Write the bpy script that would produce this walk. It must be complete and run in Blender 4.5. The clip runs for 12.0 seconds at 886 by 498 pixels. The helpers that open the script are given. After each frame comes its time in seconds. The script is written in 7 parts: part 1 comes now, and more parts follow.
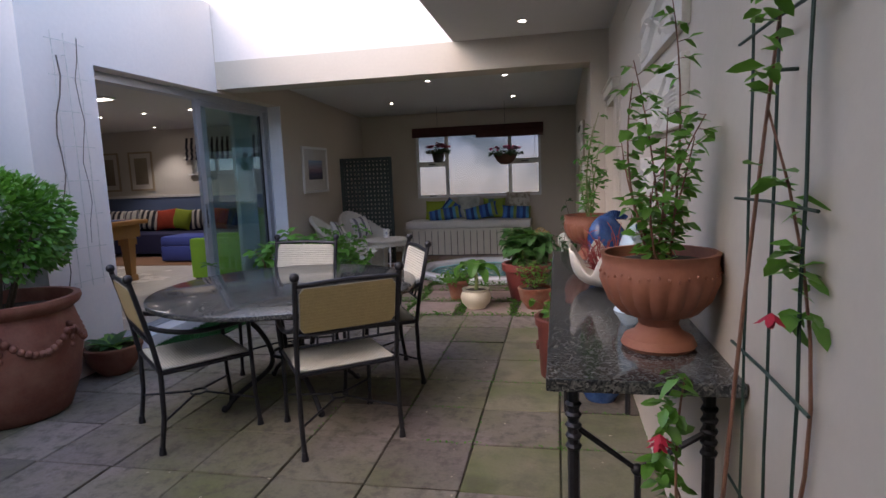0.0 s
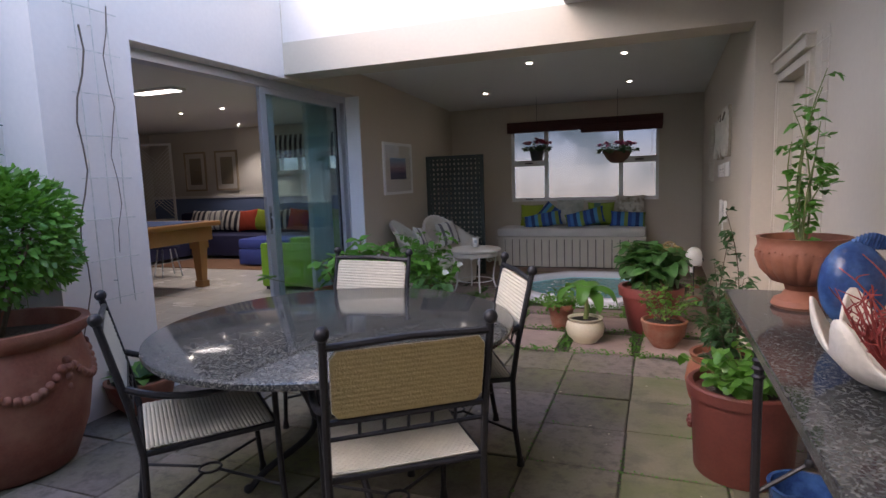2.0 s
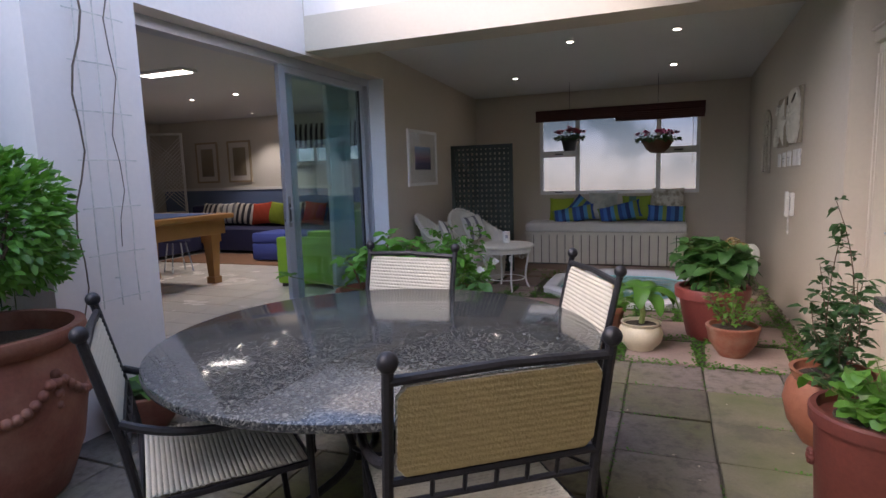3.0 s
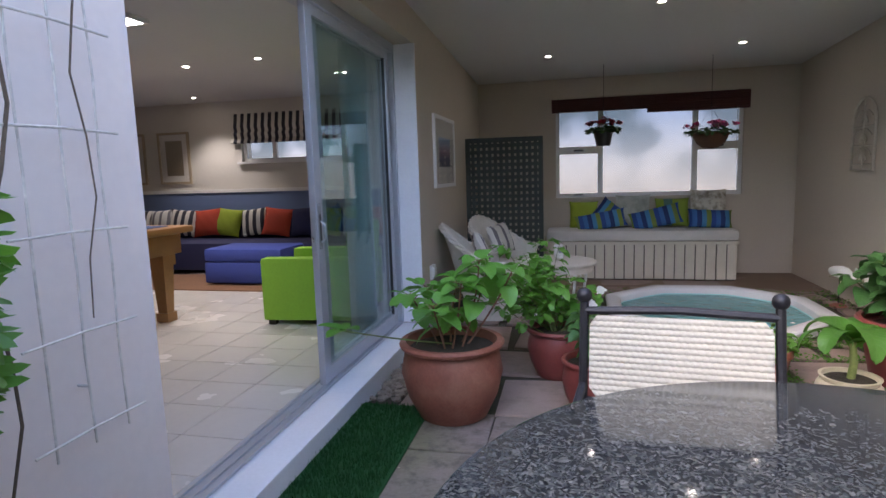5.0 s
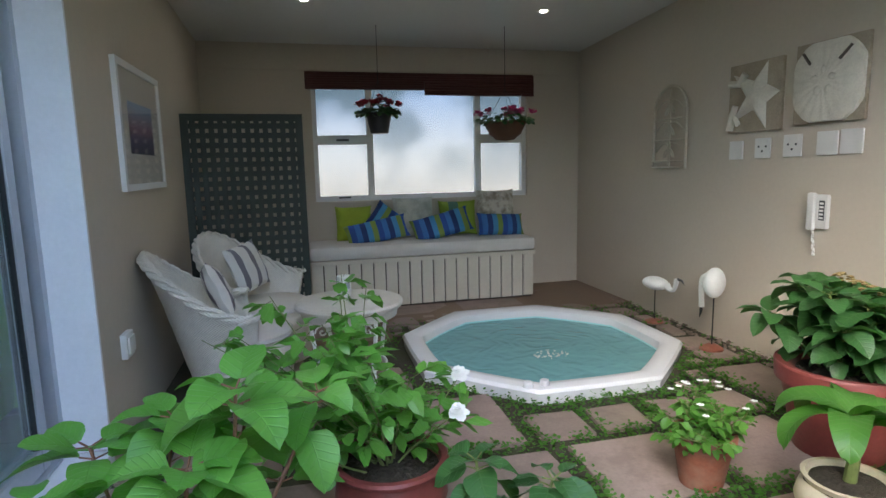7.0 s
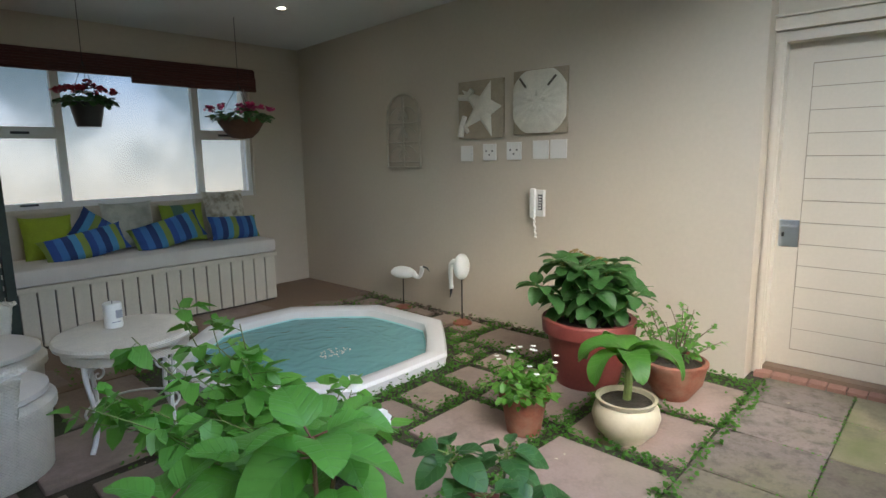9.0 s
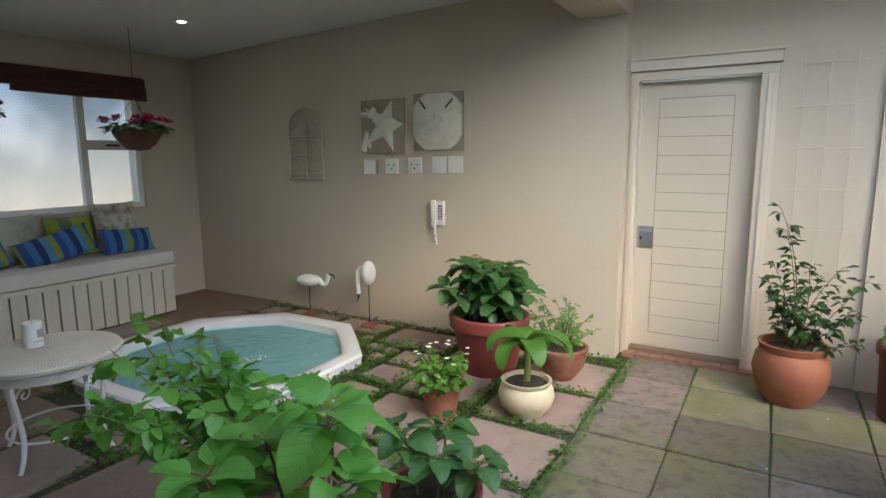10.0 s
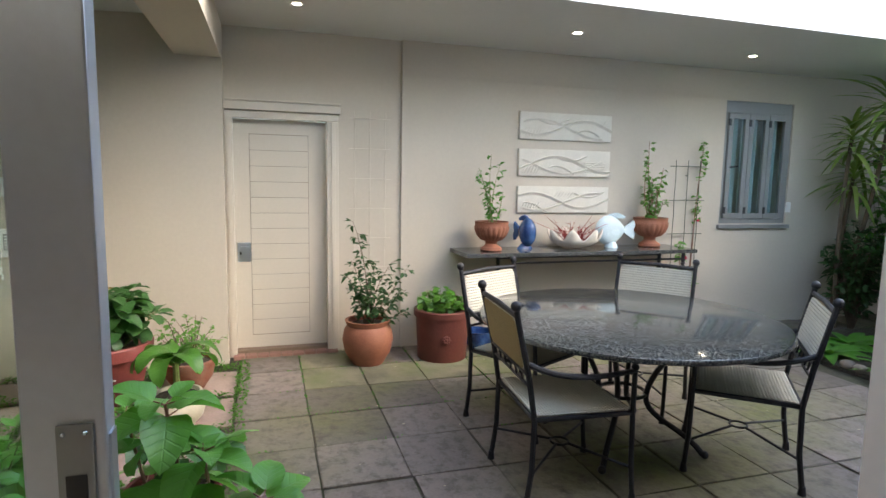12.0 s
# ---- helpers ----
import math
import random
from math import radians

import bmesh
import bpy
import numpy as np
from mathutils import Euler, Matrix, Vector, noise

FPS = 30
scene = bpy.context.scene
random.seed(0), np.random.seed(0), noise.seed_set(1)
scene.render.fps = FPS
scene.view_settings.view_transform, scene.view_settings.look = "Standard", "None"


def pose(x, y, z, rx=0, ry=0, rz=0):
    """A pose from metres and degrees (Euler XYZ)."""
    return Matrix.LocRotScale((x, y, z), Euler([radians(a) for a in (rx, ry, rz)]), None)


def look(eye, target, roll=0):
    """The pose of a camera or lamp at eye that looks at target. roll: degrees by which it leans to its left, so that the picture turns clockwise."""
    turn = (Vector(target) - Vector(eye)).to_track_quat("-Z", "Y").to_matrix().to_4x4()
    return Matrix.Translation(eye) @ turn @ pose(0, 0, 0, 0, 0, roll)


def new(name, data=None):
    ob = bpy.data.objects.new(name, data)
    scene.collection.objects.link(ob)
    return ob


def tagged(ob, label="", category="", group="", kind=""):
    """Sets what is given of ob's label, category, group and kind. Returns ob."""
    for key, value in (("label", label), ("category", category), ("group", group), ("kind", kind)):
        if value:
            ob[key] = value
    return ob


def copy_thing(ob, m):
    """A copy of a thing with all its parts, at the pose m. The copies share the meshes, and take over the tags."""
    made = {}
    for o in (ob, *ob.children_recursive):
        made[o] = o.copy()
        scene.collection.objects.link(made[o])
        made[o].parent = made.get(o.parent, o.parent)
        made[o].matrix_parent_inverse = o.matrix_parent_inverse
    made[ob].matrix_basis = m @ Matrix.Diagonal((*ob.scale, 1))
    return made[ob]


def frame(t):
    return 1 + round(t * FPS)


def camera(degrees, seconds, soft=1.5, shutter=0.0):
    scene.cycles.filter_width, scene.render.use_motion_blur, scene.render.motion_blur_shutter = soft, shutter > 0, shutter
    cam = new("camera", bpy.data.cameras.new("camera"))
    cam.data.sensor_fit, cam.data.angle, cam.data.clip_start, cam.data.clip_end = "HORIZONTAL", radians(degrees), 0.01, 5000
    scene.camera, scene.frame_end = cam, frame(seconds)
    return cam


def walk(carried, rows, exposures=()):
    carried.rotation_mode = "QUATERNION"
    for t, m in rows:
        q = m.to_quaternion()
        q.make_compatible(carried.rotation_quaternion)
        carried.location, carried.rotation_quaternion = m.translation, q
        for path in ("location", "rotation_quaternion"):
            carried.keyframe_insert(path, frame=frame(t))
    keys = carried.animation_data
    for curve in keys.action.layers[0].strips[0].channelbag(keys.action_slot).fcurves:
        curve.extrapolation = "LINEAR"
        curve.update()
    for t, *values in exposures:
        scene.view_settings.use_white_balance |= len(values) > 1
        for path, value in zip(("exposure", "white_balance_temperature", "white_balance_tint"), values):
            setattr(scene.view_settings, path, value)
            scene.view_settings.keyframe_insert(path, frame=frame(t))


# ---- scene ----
cam = camera(75.7, 12.0)
PATH = [
    (0, (0.176, 0.685, 1.413), (-0.221, 2.628, 1.15), -2.3),
    (0.5, (0.137, 0.982, 1.414), (-0.392, 2.893, 1.157), -2.2),
    (1, (0.028, 1.258, 1.394), (-0.595, 3.142, 1.144), -2.1),
    (1.5, (-0.05, 1.512, 1.387), (-0.707, 3.385, 1.137), -2.1),
    (2, (-0.135, 1.75, 1.392), (-0.834, 3.608, 1.146), -2.0),
    (2.5, (-0.293, 1.951, 1.355), (-1.022, 3.797, 1.11), -1.9),
    (3, (-0.513, 2.124, 1.336), (-1.242, 3.968, 1.076), -1.8),
    (4.8, (-2.021, 2.995, 1.303), (-2.561, 4.903, 1.046), -1.6),
    (5, (-2.105, 3.195, 1.33), (-2.552, 5.127, 1.07), -1.8),
    (5.5, (-2.221, 3.582, 1.313), (-2.082, 5.56, 1.045), -1.5),
    (6, (-2.342, 4.041, 1.35), (-1.945, 5.98, 1.059), -1.5),
    (6.5, (-2.452, 4.619, 1.309), (-2.002, 6.546, 1.015), -1.4),
    (6.7, (-2.432, 4.816, 1.292), (-2.001, 6.748, 1.007), -1.2),
    (8.5, (-2.953, 5.438, 1.349), (-1.732, 6.987, 1.02), -1.2),
    (9, (-3.158, 5.399, 1.36), (-1.705, 6.734, 1.033), -0.9),
    (9.5, (-3.36, 5.34, 1.378), (-1.785, 6.531, 1.062), -0.6),
    (10, (-3.571, 5.354, 1.451), (-1.866, 6.35, 1.131), -0.4),
    (10.5, (-3.778, 5.389, 1.452), (-1.916, 6.049, 1.139), -0.1),
    (11, (-3.977, 5.432, 1.441), (-2.025, 5.755, 1.147), 0.1),
    (11.5, (-4.186, 5.572, 1.446), (-2.206, 5.622, 1.174), 0.3),
    (12, (-4.262, 5.955, 1.47), (-2.363, 5.374, 1.238), 1.0),
]

# ---- light ----
EXPOSURES = [(0.0, 2.15, 6700, 20), (1.5, 2.3, 6700, 20), (3.0, 2.5, 6700, 19), (5.0, 2.9, 6500, 18), (6.5, 3.15, 6400, 8), (8.5, 3.1, 6500, 3), (10.0, 3.0, 6800, 3), (12.0, 3.1, 7000, 6)]
walk(cam, [(t, look(eye, target, roll)) for t, eye, target, roll in PATH], EXPOSURES)

world = bpy.data.worlds.new("sky")
scene.world = world
world.use_nodes = True
wn = world.node_tree.nodes
sky = wn.new("ShaderNodeTexSky")
sky.sky_type, sky.sun_disc = "NISHITA", False
sky.sun_elevation, sky.sun_rotation = radians(40), radians(218)
world.node_tree.links.new(sky.outputs[0], wn["Background"].inputs[0])
wn["Background"].inputs[1].default_value = 0.15
sky.dust_density, sky.ozone_density = 1.5, 1.0
sun = new("sun", bpy.data.lights.new("sun", "SUN"))
sun.data.energy, sun.data.angle, sun.data.color = 0.02, radians(60.0), (1.0, 0.97, 0.93)
sun.matrix_world = look((-2.77, -3.55, 3.8), (0, 0, 0))
tagged(sun, kind="structure")


# ---- mesh helpers ----
def link(name, bm, mat, parent=None, label="", smooth=True):
    me = bpy.data.meshes.new(name)
    bm.to_mesh(me)
    bm.free()
    return place(name, me, mat, parent, label, smooth)


def place(name, me, mat, parent=None, label="", smooth=True):
    if mat is not None and not me.materials:
        me.materials.append(mat)
    if smooth:
        me.shade_smooth()
        me.set_sharp_from_angle(angle=radians(38))
    ob = new(name, me)
    if parent is not None:
        ob.parent = parent
    if label:
        ob["label"] = label
    return ob


def part(name, bm, mat, parent, label="", smooth=True):
    return link(name, bm, mat, parent, label, smooth)


def thing(name, label, category, m=None, group=""):
    ob = new(name)
    ob.empty_display_size = 0.1
    if m is not None:
        ob.matrix_basis = m
    return tagged(ob, label, category, group)


def struct(name, bm, mat, label="", category="", smooth=False):
    return tagged(link(name, bm, mat, None, "", smooth), label, category, "", "structure")


def box(bm, x0, x1, y0, y1, z0, z1, bevel=0.0, m=None):
    r = bmesh.ops.create_cube(bm, size=1)
    vs = r["verts"]
    bmesh.ops.scale(bm, vec=(x1 - x0, y1 - y0, z1 - z0), verts=vs)
    bmesh.ops.translate(bm, vec=((x0 + x1) / 2, (y0 + y1) / 2, (z0 + z1) / 2), verts=vs)
    if m is not None:
        bmesh.ops.transform(bm, matrix=m, verts=vs)
    if bevel:
        es = list({e for v in vs for e in v.link_edges})
        bmesh.ops.bevel(bm, geom=es, offset=bevel, segments=2, affect="EDGES", profile=0.6)
    return bm


def boxes(*rows, bevel=0.0):
    bm = bmesh.new()
    for r in rows:
        box(bm, *r, bevel=bevel)
    return bm


def lathe(profile, seg=32, cap=False, m=None, wobble=None):
    """Turns a profile of (radius, height) about z."""
    bm = bmesh.new()
    rings = []
    for i, (r, z) in enumerate(profile):
        if r < 1e-5:
            rings.append([bm.verts.new((0, 0, z))])
            continue
        ring = []
        for k in range(seg):
            a = 2 * math.pi * k / seg
            rr = r * (1 + (wobble(a, i) if wobble else 0))
            ring.append(bm.verts.new((rr * math.cos(a), rr * math.sin(a), z)))
        rings.append(ring)
    for a, b in zip(rings, rings[1:]):
        for k in range(seg):
            j = (k + 1) % seg
            if len(a) == 1 and len(b) == 1:
                continue
            if len(a) == 1:
                bm.faces.new((a[0], b[k], b[j]))
            elif len(b) == 1:
                bm.faces.new((a[k], a[j], b[0]))
            else:
                bm.faces.new((a[k], a[j], b[j], b[k]))
    if cap:
        for ring, flip in ((rings[0], True), (rings[-1], False)):
            if len(ring) > 2:
                bm.faces.new(ring[::-1] if flip else ring)
    bmesh.ops.recalc_face_normals(bm, faces=bm.faces)
    if m is not None:
        bmesh.ops.transform(bm, matrix=m, verts=bm.verts)
    return bm


def tube(pts, radius, seg=8, bm=None, closed=False):
    """A round bar along points; radius is a number or one per point."""
    bm = bm or bmesh.new()
    pts = [Vector(p) for p in pts]
    n = len(pts)
    rad = radius if isinstance(radius, (list, tuple)) else [radius] * n
    rings = []
    up = None
    for i, p in enumerate(pts):
        if closed:
            d = (pts[(i + 1) % n] - pts[i - 1]).normalized()
        else:
            d = (pts[min(i + 1, n - 1)] - pts[max(i - 1, 0)]).normalized()
        if up is None:
            up = d.orthogonal().normalized()
        up = (up - d * up.dot(d))
        up = up.normalized() if up.length > 1e-6 else d.orthogonal().normalized()
        side = d.cross(up)
        rings.append([bm.verts.new(p + rad[i] * (math.cos(2 * math.pi * k / seg) * up + math.sin(2 * math.pi * k / seg) * side)) for k in range(seg)])
    pairs = list(zip(rings, rings[1:])) + ([(rings[-1], rings[0])] if closed else [])
    for a, b in pairs:
        for k in range(seg):
            j = (k + 1) % seg
            bm.faces.new((a[k], a[j], b[j], b[k]))
    if not closed:
        bm.faces.new(rings[0][::-1])
        bm.faces.new(rings[-1])
    return bm


def bez(p0, p1, p2, p3, n=10):
    p0, p1, p2, p3 = map(Vector, (p0, p1, p2, p3))
    return [((1 - t) ** 3) * p0 + 3 * t * (1 - t) ** 2 * p1 + 3 * t * t * (1 - t) * p2 + t ** 3 * p3 for t in [i / n for i in range(n + 1)]]


def ball(bm, c, r, seg=12, squash=(1, 1, 1)):
    res = bmesh.ops.create_uvsphere(bm, u_segments=seg, v_segments=max(6, seg * 2 // 3), radius=r)
    bmesh.ops.scale(bm, vec=squash, verts=res["verts"])
    bmesh.ops.translate(bm, vec=c, verts=res["verts"])
    return bm


# ---- materials ----
def mat(name, base, rough=0.6, metal=0.0, vary=0.12, scale=6.0, fine=60.0, bump=0.15, bump_scale=None, island=0.0, obj=0.0, spec=0.5, tint=None, tint_amount=0.0, tint_scale=1.5, dist=0.01, stain=None, stain_amount=0.0, stain_scale=3.0):
    """A surface with a colour that varies at two scales, a patchy second tint and fine relief."""
    m = bpy.data.materials.new(name)
    m.use_nodes = True
    nt = m.node_tree
    n, l = nt.nodes, nt.links
    bsdf = n["Principled BSDF"]
    geo = n.new("ShaderNodeNewGeometry")
    big = n.new("ShaderNodeTexNoise")
    big.inputs["Scale"].default_value, big.inputs["Detail"].default_value = scale, 5
    small = n.new("ShaderNodeTexNoise")
    small.inputs["Scale"].default_value, small.inputs["Detail"].default_value = fine, 4
    for t in (big, small):
        l.new(geo.outputs["Position"], t.inputs["Vector"])
    add = n.new("ShaderNodeMath")
    add.operation = "ADD"
    l.new(big.outputs[0], add.inputs[0])
    l.new(small.outputs[0], add.inputs[1])
    last = add
    if island or obj:
        src = geo.outputs["Random Per Island"]
        if obj:
            src = n.new("ShaderNodeObjectInfo").outputs["Random"]
        mul = n.new("ShaderNodeMath")
        mul.operation = "MULTIPLY_ADD"
        l.new(src, mul.inputs[0])
        mul.inputs[1].default_value = 2 * (island or obj)
        l.new(add.outputs[0], mul.inputs[2])
        last = mul
    ramp = n.new("ShaderNodeMapRange")
    top = 1.5 + 2 * (island or obj)
    ramp.inputs["From Min"].default_value, ramp.inputs["From Max"].default_value = 0.5, top
    ramp.inputs["To Min"].default_value, ramp.inputs["To Max"].default_value = 1 - vary, 1 + vary
    l.new(last.outputs[0], ramp.inputs["Value"])
    hsv = n.new("ShaderNodeHueSaturation")
    hsv.inputs["Color"].default_value = (*base, 1)
    l.new(ramp.outputs[0], hsv.inputs["Value"])
    col = hsv.outputs[0]
    if tint:
        tn = n.new("ShaderNodeTexNoise")
        tn.inputs["Scale"].default_value, tn.inputs["Detail"].default_value = tint_scale, 6
        l.new(geo.outputs["Position"], tn.inputs["Vector"])
        tr = n.new("ShaderNodeMapRange")
        tr.inputs["From Min"].default_value, tr.inputs["From Max"].default_value = 0.42, 0.68
        tr.inputs["To Max"].default_value = tint_amount
        l.new(tn.outputs[0], tr.inputs["Value"])
        mix = n.new("ShaderNodeMix")
        mix.data_type = "RGBA"
        l.new(tr.outputs[0], mix.inputs["Factor"])
        l.new(col, mix.inputs["A"])
        mix.inputs["B"].default_value = (*tint, 1)
        col = mix.outputs["Result"]
    if stain:
        sn = n.new("ShaderNodeTexNoise")
        sn.inputs["Scale"].default_value, sn.inputs["Detail"].default_value, sn.inputs["Roughness"].default_value = stain_scale, 9, 0.7
        l.new(geo.outputs["Position"], sn.inputs["Vector"])
        sr = n.new("ShaderNodeMapRange")
        sr.inputs["From Min"].default_value, sr.inputs["From Max"].default_value = 0.48, 0.62
        sr.inputs["To Max"].default_value = stain_amount
        l.new(sn.outputs[0], sr.inputs["Value"])
        smx = n.new("ShaderNodeMix")
        smx.data_type = "RGBA"
        l.new(sr.outputs[0], smx.inputs["Factor"])
        l.new(col, smx.inputs["A"])
        smx.inputs["B"].default_value = (*stain, 1)
        col = smx.outputs["Result"]
    l.new(col, bsdf.inputs["Base Color"])
    rr = n.new("ShaderNodeMapRange")
    rr.inputs["To Min"].default_value, rr.inputs["To Max"].default_value = max(0.02, rough - 0.1), min(1, rough + 0.1)
    l.new(big.outputs[0], rr.inputs["Value"])
    l.new(rr.outputs[0], bsdf.inputs["Roughness"])
    bsdf.inputs["Metallic"].default_value = metal
    bsdf.inputs["Specular IOR Level"].default_value = spec
    if bump:
        b = n.new("ShaderNodeBump")
        b.inputs["Strength"].default_value, b.inputs["Distance"].default_value = bump, dist
        src = small
        if bump_scale:
            src = n.new("ShaderNodeTexNoise")
            src.inputs["Scale"].default_value, src.inputs["Detail"].default_value = bump_scale, 5
            l.new(geo.outputs["Position"], src.inputs["Vector"])
        l.new(src.outputs[0], b.inputs["Height"])
        l.new(b.outputs[0], bsdf.inputs["Normal"])
    return m


def leafmat(name, base, tip, rough=0.36):
    m = mat(name, base, rough, vary=0.35, scale=9, fine=90, bump=0.1, island=0.5, tint=tip, tint_amount=0.55, tint_scale=7)
    bsdf = m.node_tree.nodes["Principled BSDF"]
    n, l = m.node_tree.nodes, m.node_tree.links
    tr = n.new("ShaderNodeBsdfTranslucent")
    tr.inputs[0].default_value = (base[0] * 1.6, base[1] * 1.6, base[2], 1)
    mx = n.new("ShaderNodeMixShader")
    mx.inputs[0].default_value = 0.35
    l.new(bsdf.outputs[0], mx.inputs[1])
    l.new(tr.outputs[0], mx.inputs[2])
    l.new(mx.outputs[0], n["Material Output"].inputs[0])
    return m


def veined(m):
    """Side veins slanting off the midrib of a single leaf."""
    n, l = m.node_tree.nodes, m.node_tree.links
    bsdf = n["Principled BSDF"]
    tc = n.new("ShaderNodeTexCoord")
    sep = n.new("ShaderNodeSeparateXYZ")
    l.new(tc.outputs["Object"], sep.inputs[0])
    ab = n.new("ShaderNodeMath")
    ab.operation = "ABSOLUTE"
    l.new(sep.outputs[1], ab.inputs[0])
    sl = n.new("ShaderNodeMath")
    sl.operation = "MULTIPLY_ADD"
    sl.inputs[1].default_value = -0.75
    l.new(ab.outputs[0], sl.inputs[0])
    l.new(sep.outputs[0], sl.inputs[2])
    fr = n.new("ShaderNodeMath")
    fr.operation = "PINGPONG"
    fr.inputs[1].default_value = 0.012
    l.new(sl.outputs[0], fr.inputs[0])
    mid = n.new("ShaderNodeMath")
    mid.operation = "MINIMUM"
    l.new(fr.outputs[0], mid.inputs[0])
    l.new(ab.outputs[0], mid.inputs[1])
    mr = n.new("ShaderNodeMapRange")
    mr.inputs["From Min"].default_value, mr.inputs["From Max"].default_value = 0.0, 0.0035
    l.new(mid.outputs[0], mr.inputs["Value"])
    bp_ = n.new("ShaderNodeBump")
    bp_.inputs["Strength"].default_value, bp_.inputs["Distance"].default_value = 0.4, 0.003
    l.new(mr.outputs[0], bp_.inputs["Height"])
    l.new(bp_.outputs[0], bsdf.inputs["Normal"])
    old = bsdf.inputs["Base Color"].links[0].from_socket
    mx = n.new("ShaderNodeMix")
    mx.data_type = "RGBA"
    inv = n.new("ShaderNodeMath")
    inv.operation = "MULTIPLY_ADD"
    inv.inputs[1].default_value, inv.inputs[2].default_value = -0.22, 0.22
    l.new(mr.outputs[0], inv.inputs[0])
    l.new(inv.outputs[0], mx.inputs["Factor"])
    l.new(old, mx.inputs["A"])
    mx.inputs["B"].default_value = (0.16, 0.3, 0.08, 1)
    l.new(mx.outputs["Result"], bsdf.inputs["Base Color"])
    return m


def glassmat(name, tint=(0.93, 0.97, 0.97), gloss=1.0):
    m = bpy.data.materials.new(name)
    m.use_nodes = True
    n, l = m.node_tree.nodes, m.node_tree.links
    n.remove(n["Principled BSDF"])
    t = n.new("ShaderNodeBsdfTransparent")
    t.inputs[0].default_value = (*tint, 1)
    g = n.new("ShaderNodeBsdfGlossy")
    g.inputs["Roughness"].default_value = 0.01
    f = n.new("ShaderNodeLayerWeight")
    f.inputs[0].default_value = 0.5
    pw = n.new("ShaderNodeMath")
    pw.operation = "POWER"
    pw.inputs[1].default_value = 4.0
    l.new(f.outputs["Facing"], pw.inputs[0])
    k = n.new("ShaderNodeMath")
    k.operation = "MULTIPLY_ADD"
    k.inputs[1].default_value, k.inputs[2].default_value = 0.5 * gloss, 0.03 * gloss
    l.new(pw.outputs[0], k.inputs[0])
    mx = n.new("ShaderNodeMixShader")
    l.new(k.outputs[0], mx.inputs[0])
    l.new(t.outputs[0], mx.inputs[1])
    l.new(g.outputs[0], mx.inputs[2])
    l.new(mx.outputs[0], n["Material Output"].inputs[0])
    return m


def glow(name, colour, strength):
    m = bpy.data.materials.new(name)
    m.use_nodes = True
    b = m.node_tree.nodes["Principled BSDF"]
    b.inputs["Base Color"].default_value = (*colour, 1)
    b.inputs["Emission Color"].default_value = (*colour, 1)
    b.inputs["Emission Strength"].default_value = strength
    return m


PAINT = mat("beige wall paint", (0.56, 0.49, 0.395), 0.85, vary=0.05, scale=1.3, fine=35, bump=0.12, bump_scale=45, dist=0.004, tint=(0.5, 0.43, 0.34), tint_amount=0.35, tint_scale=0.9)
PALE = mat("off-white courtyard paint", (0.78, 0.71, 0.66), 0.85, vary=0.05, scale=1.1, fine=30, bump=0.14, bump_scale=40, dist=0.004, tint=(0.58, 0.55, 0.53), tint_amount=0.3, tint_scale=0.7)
CEIL = mat("white ceiling paint", (0.66, 0.645, 0.62), 0.9, vary=0.03, scale=1.0, fine=25, bump=0.05)
ROOMW = mat("cream lounge paint", (0.62, 0.58, 0.52), 0.85, vary=0.03, scale=1.0, fine=25, bump=0.05)
DADO = mat("blue dado paint", (0.16, 0.22, 0.38), 0.7, vary=0.05, scale=2, bump=0.05)
TRIMW = mat("cream gloss trim", (0.6, 0.53, 0.43), 0.45, vary=0.05, scale=3, bump=0.04)
WHITE = mat("white enamel paint", (0.76, 0.75, 0.73), 0.4, vary=0.05, scale=4, bump=0.04)
SILL = mat("white painted sill", (0.78, 0.78, 0.8), 0.5, vary=0.06, scale=5, bump=0.05)
ALU = mat("silver aluminium", (0.52, 0.54, 0.58), 0.38, metal=0.55, vary=0.06, scale=6, bump=0.03)
DARKALU = mat("grey powder-coated aluminium", (0.29, 0.29, 0.28), 0.45, metal=0.3, vary=0.06, scale=6, bump=0.03)
SLAB = mat("mossy sandstone slab", (0.185, 0.152, 0.132), 0.8, vary=0.6, scale=4, fine=55, bump=0.9, obj=0.8, tint=(0.125, 0.13, 0.04), tint_amount=0.95, tint_scale=0.9, bump_scale=16, stain=(0.075, 0.06, 0.045), stain_amount=0.6, stain_scale=12)
SLABM = mat("very mossy sandstone slab", (0.19, 0.17, 0.11), 0.85, vary=0.4, scale=5, fine=70, bump=0.6, obj=0.6, tint=(0.11, 0.13, 0.04), tint_amount=0.85, tint_scale=2.2, bump_scale=16, stain=(0.08, 0.07, 0.05), stain_amount=0.5, stain_scale=3.0)
SLABP = mat("pink sandstone slab", (0.31, 0.225, 0.195), 0.75, vary=0.35, scale=5, fine=70, bump=0.5, obj=0.6, tint=(0.24, 0.21, 0.15), tint_amount=0.5, tint_scale=1.6, bump_scale=22, stain=(0.17, 0.13, 0.11), stain_amount=0.45, stain_scale=4)
SOIL = mat("damp soil", (0.055, 0.042, 0.03), 0.95, vary=0.5, scale=14, fine=120, bump=1.0, dist=0.03, bump_scale=60)
EARTH = mat("packed earth between slabs", (0.06, 0.05, 0.035), 0.95, vary=0.4, scale=9, fine=120, bump=0.8, tint=(0.05, 0.07, 0.02), tint_amount=0.7, tint_scale=3)
BROWNFLOOR = mat("brown screed floor", (0.21, 0.145, 0.1), 0.75, vary=0.2, scale=4, fine=60, bump=0.2)
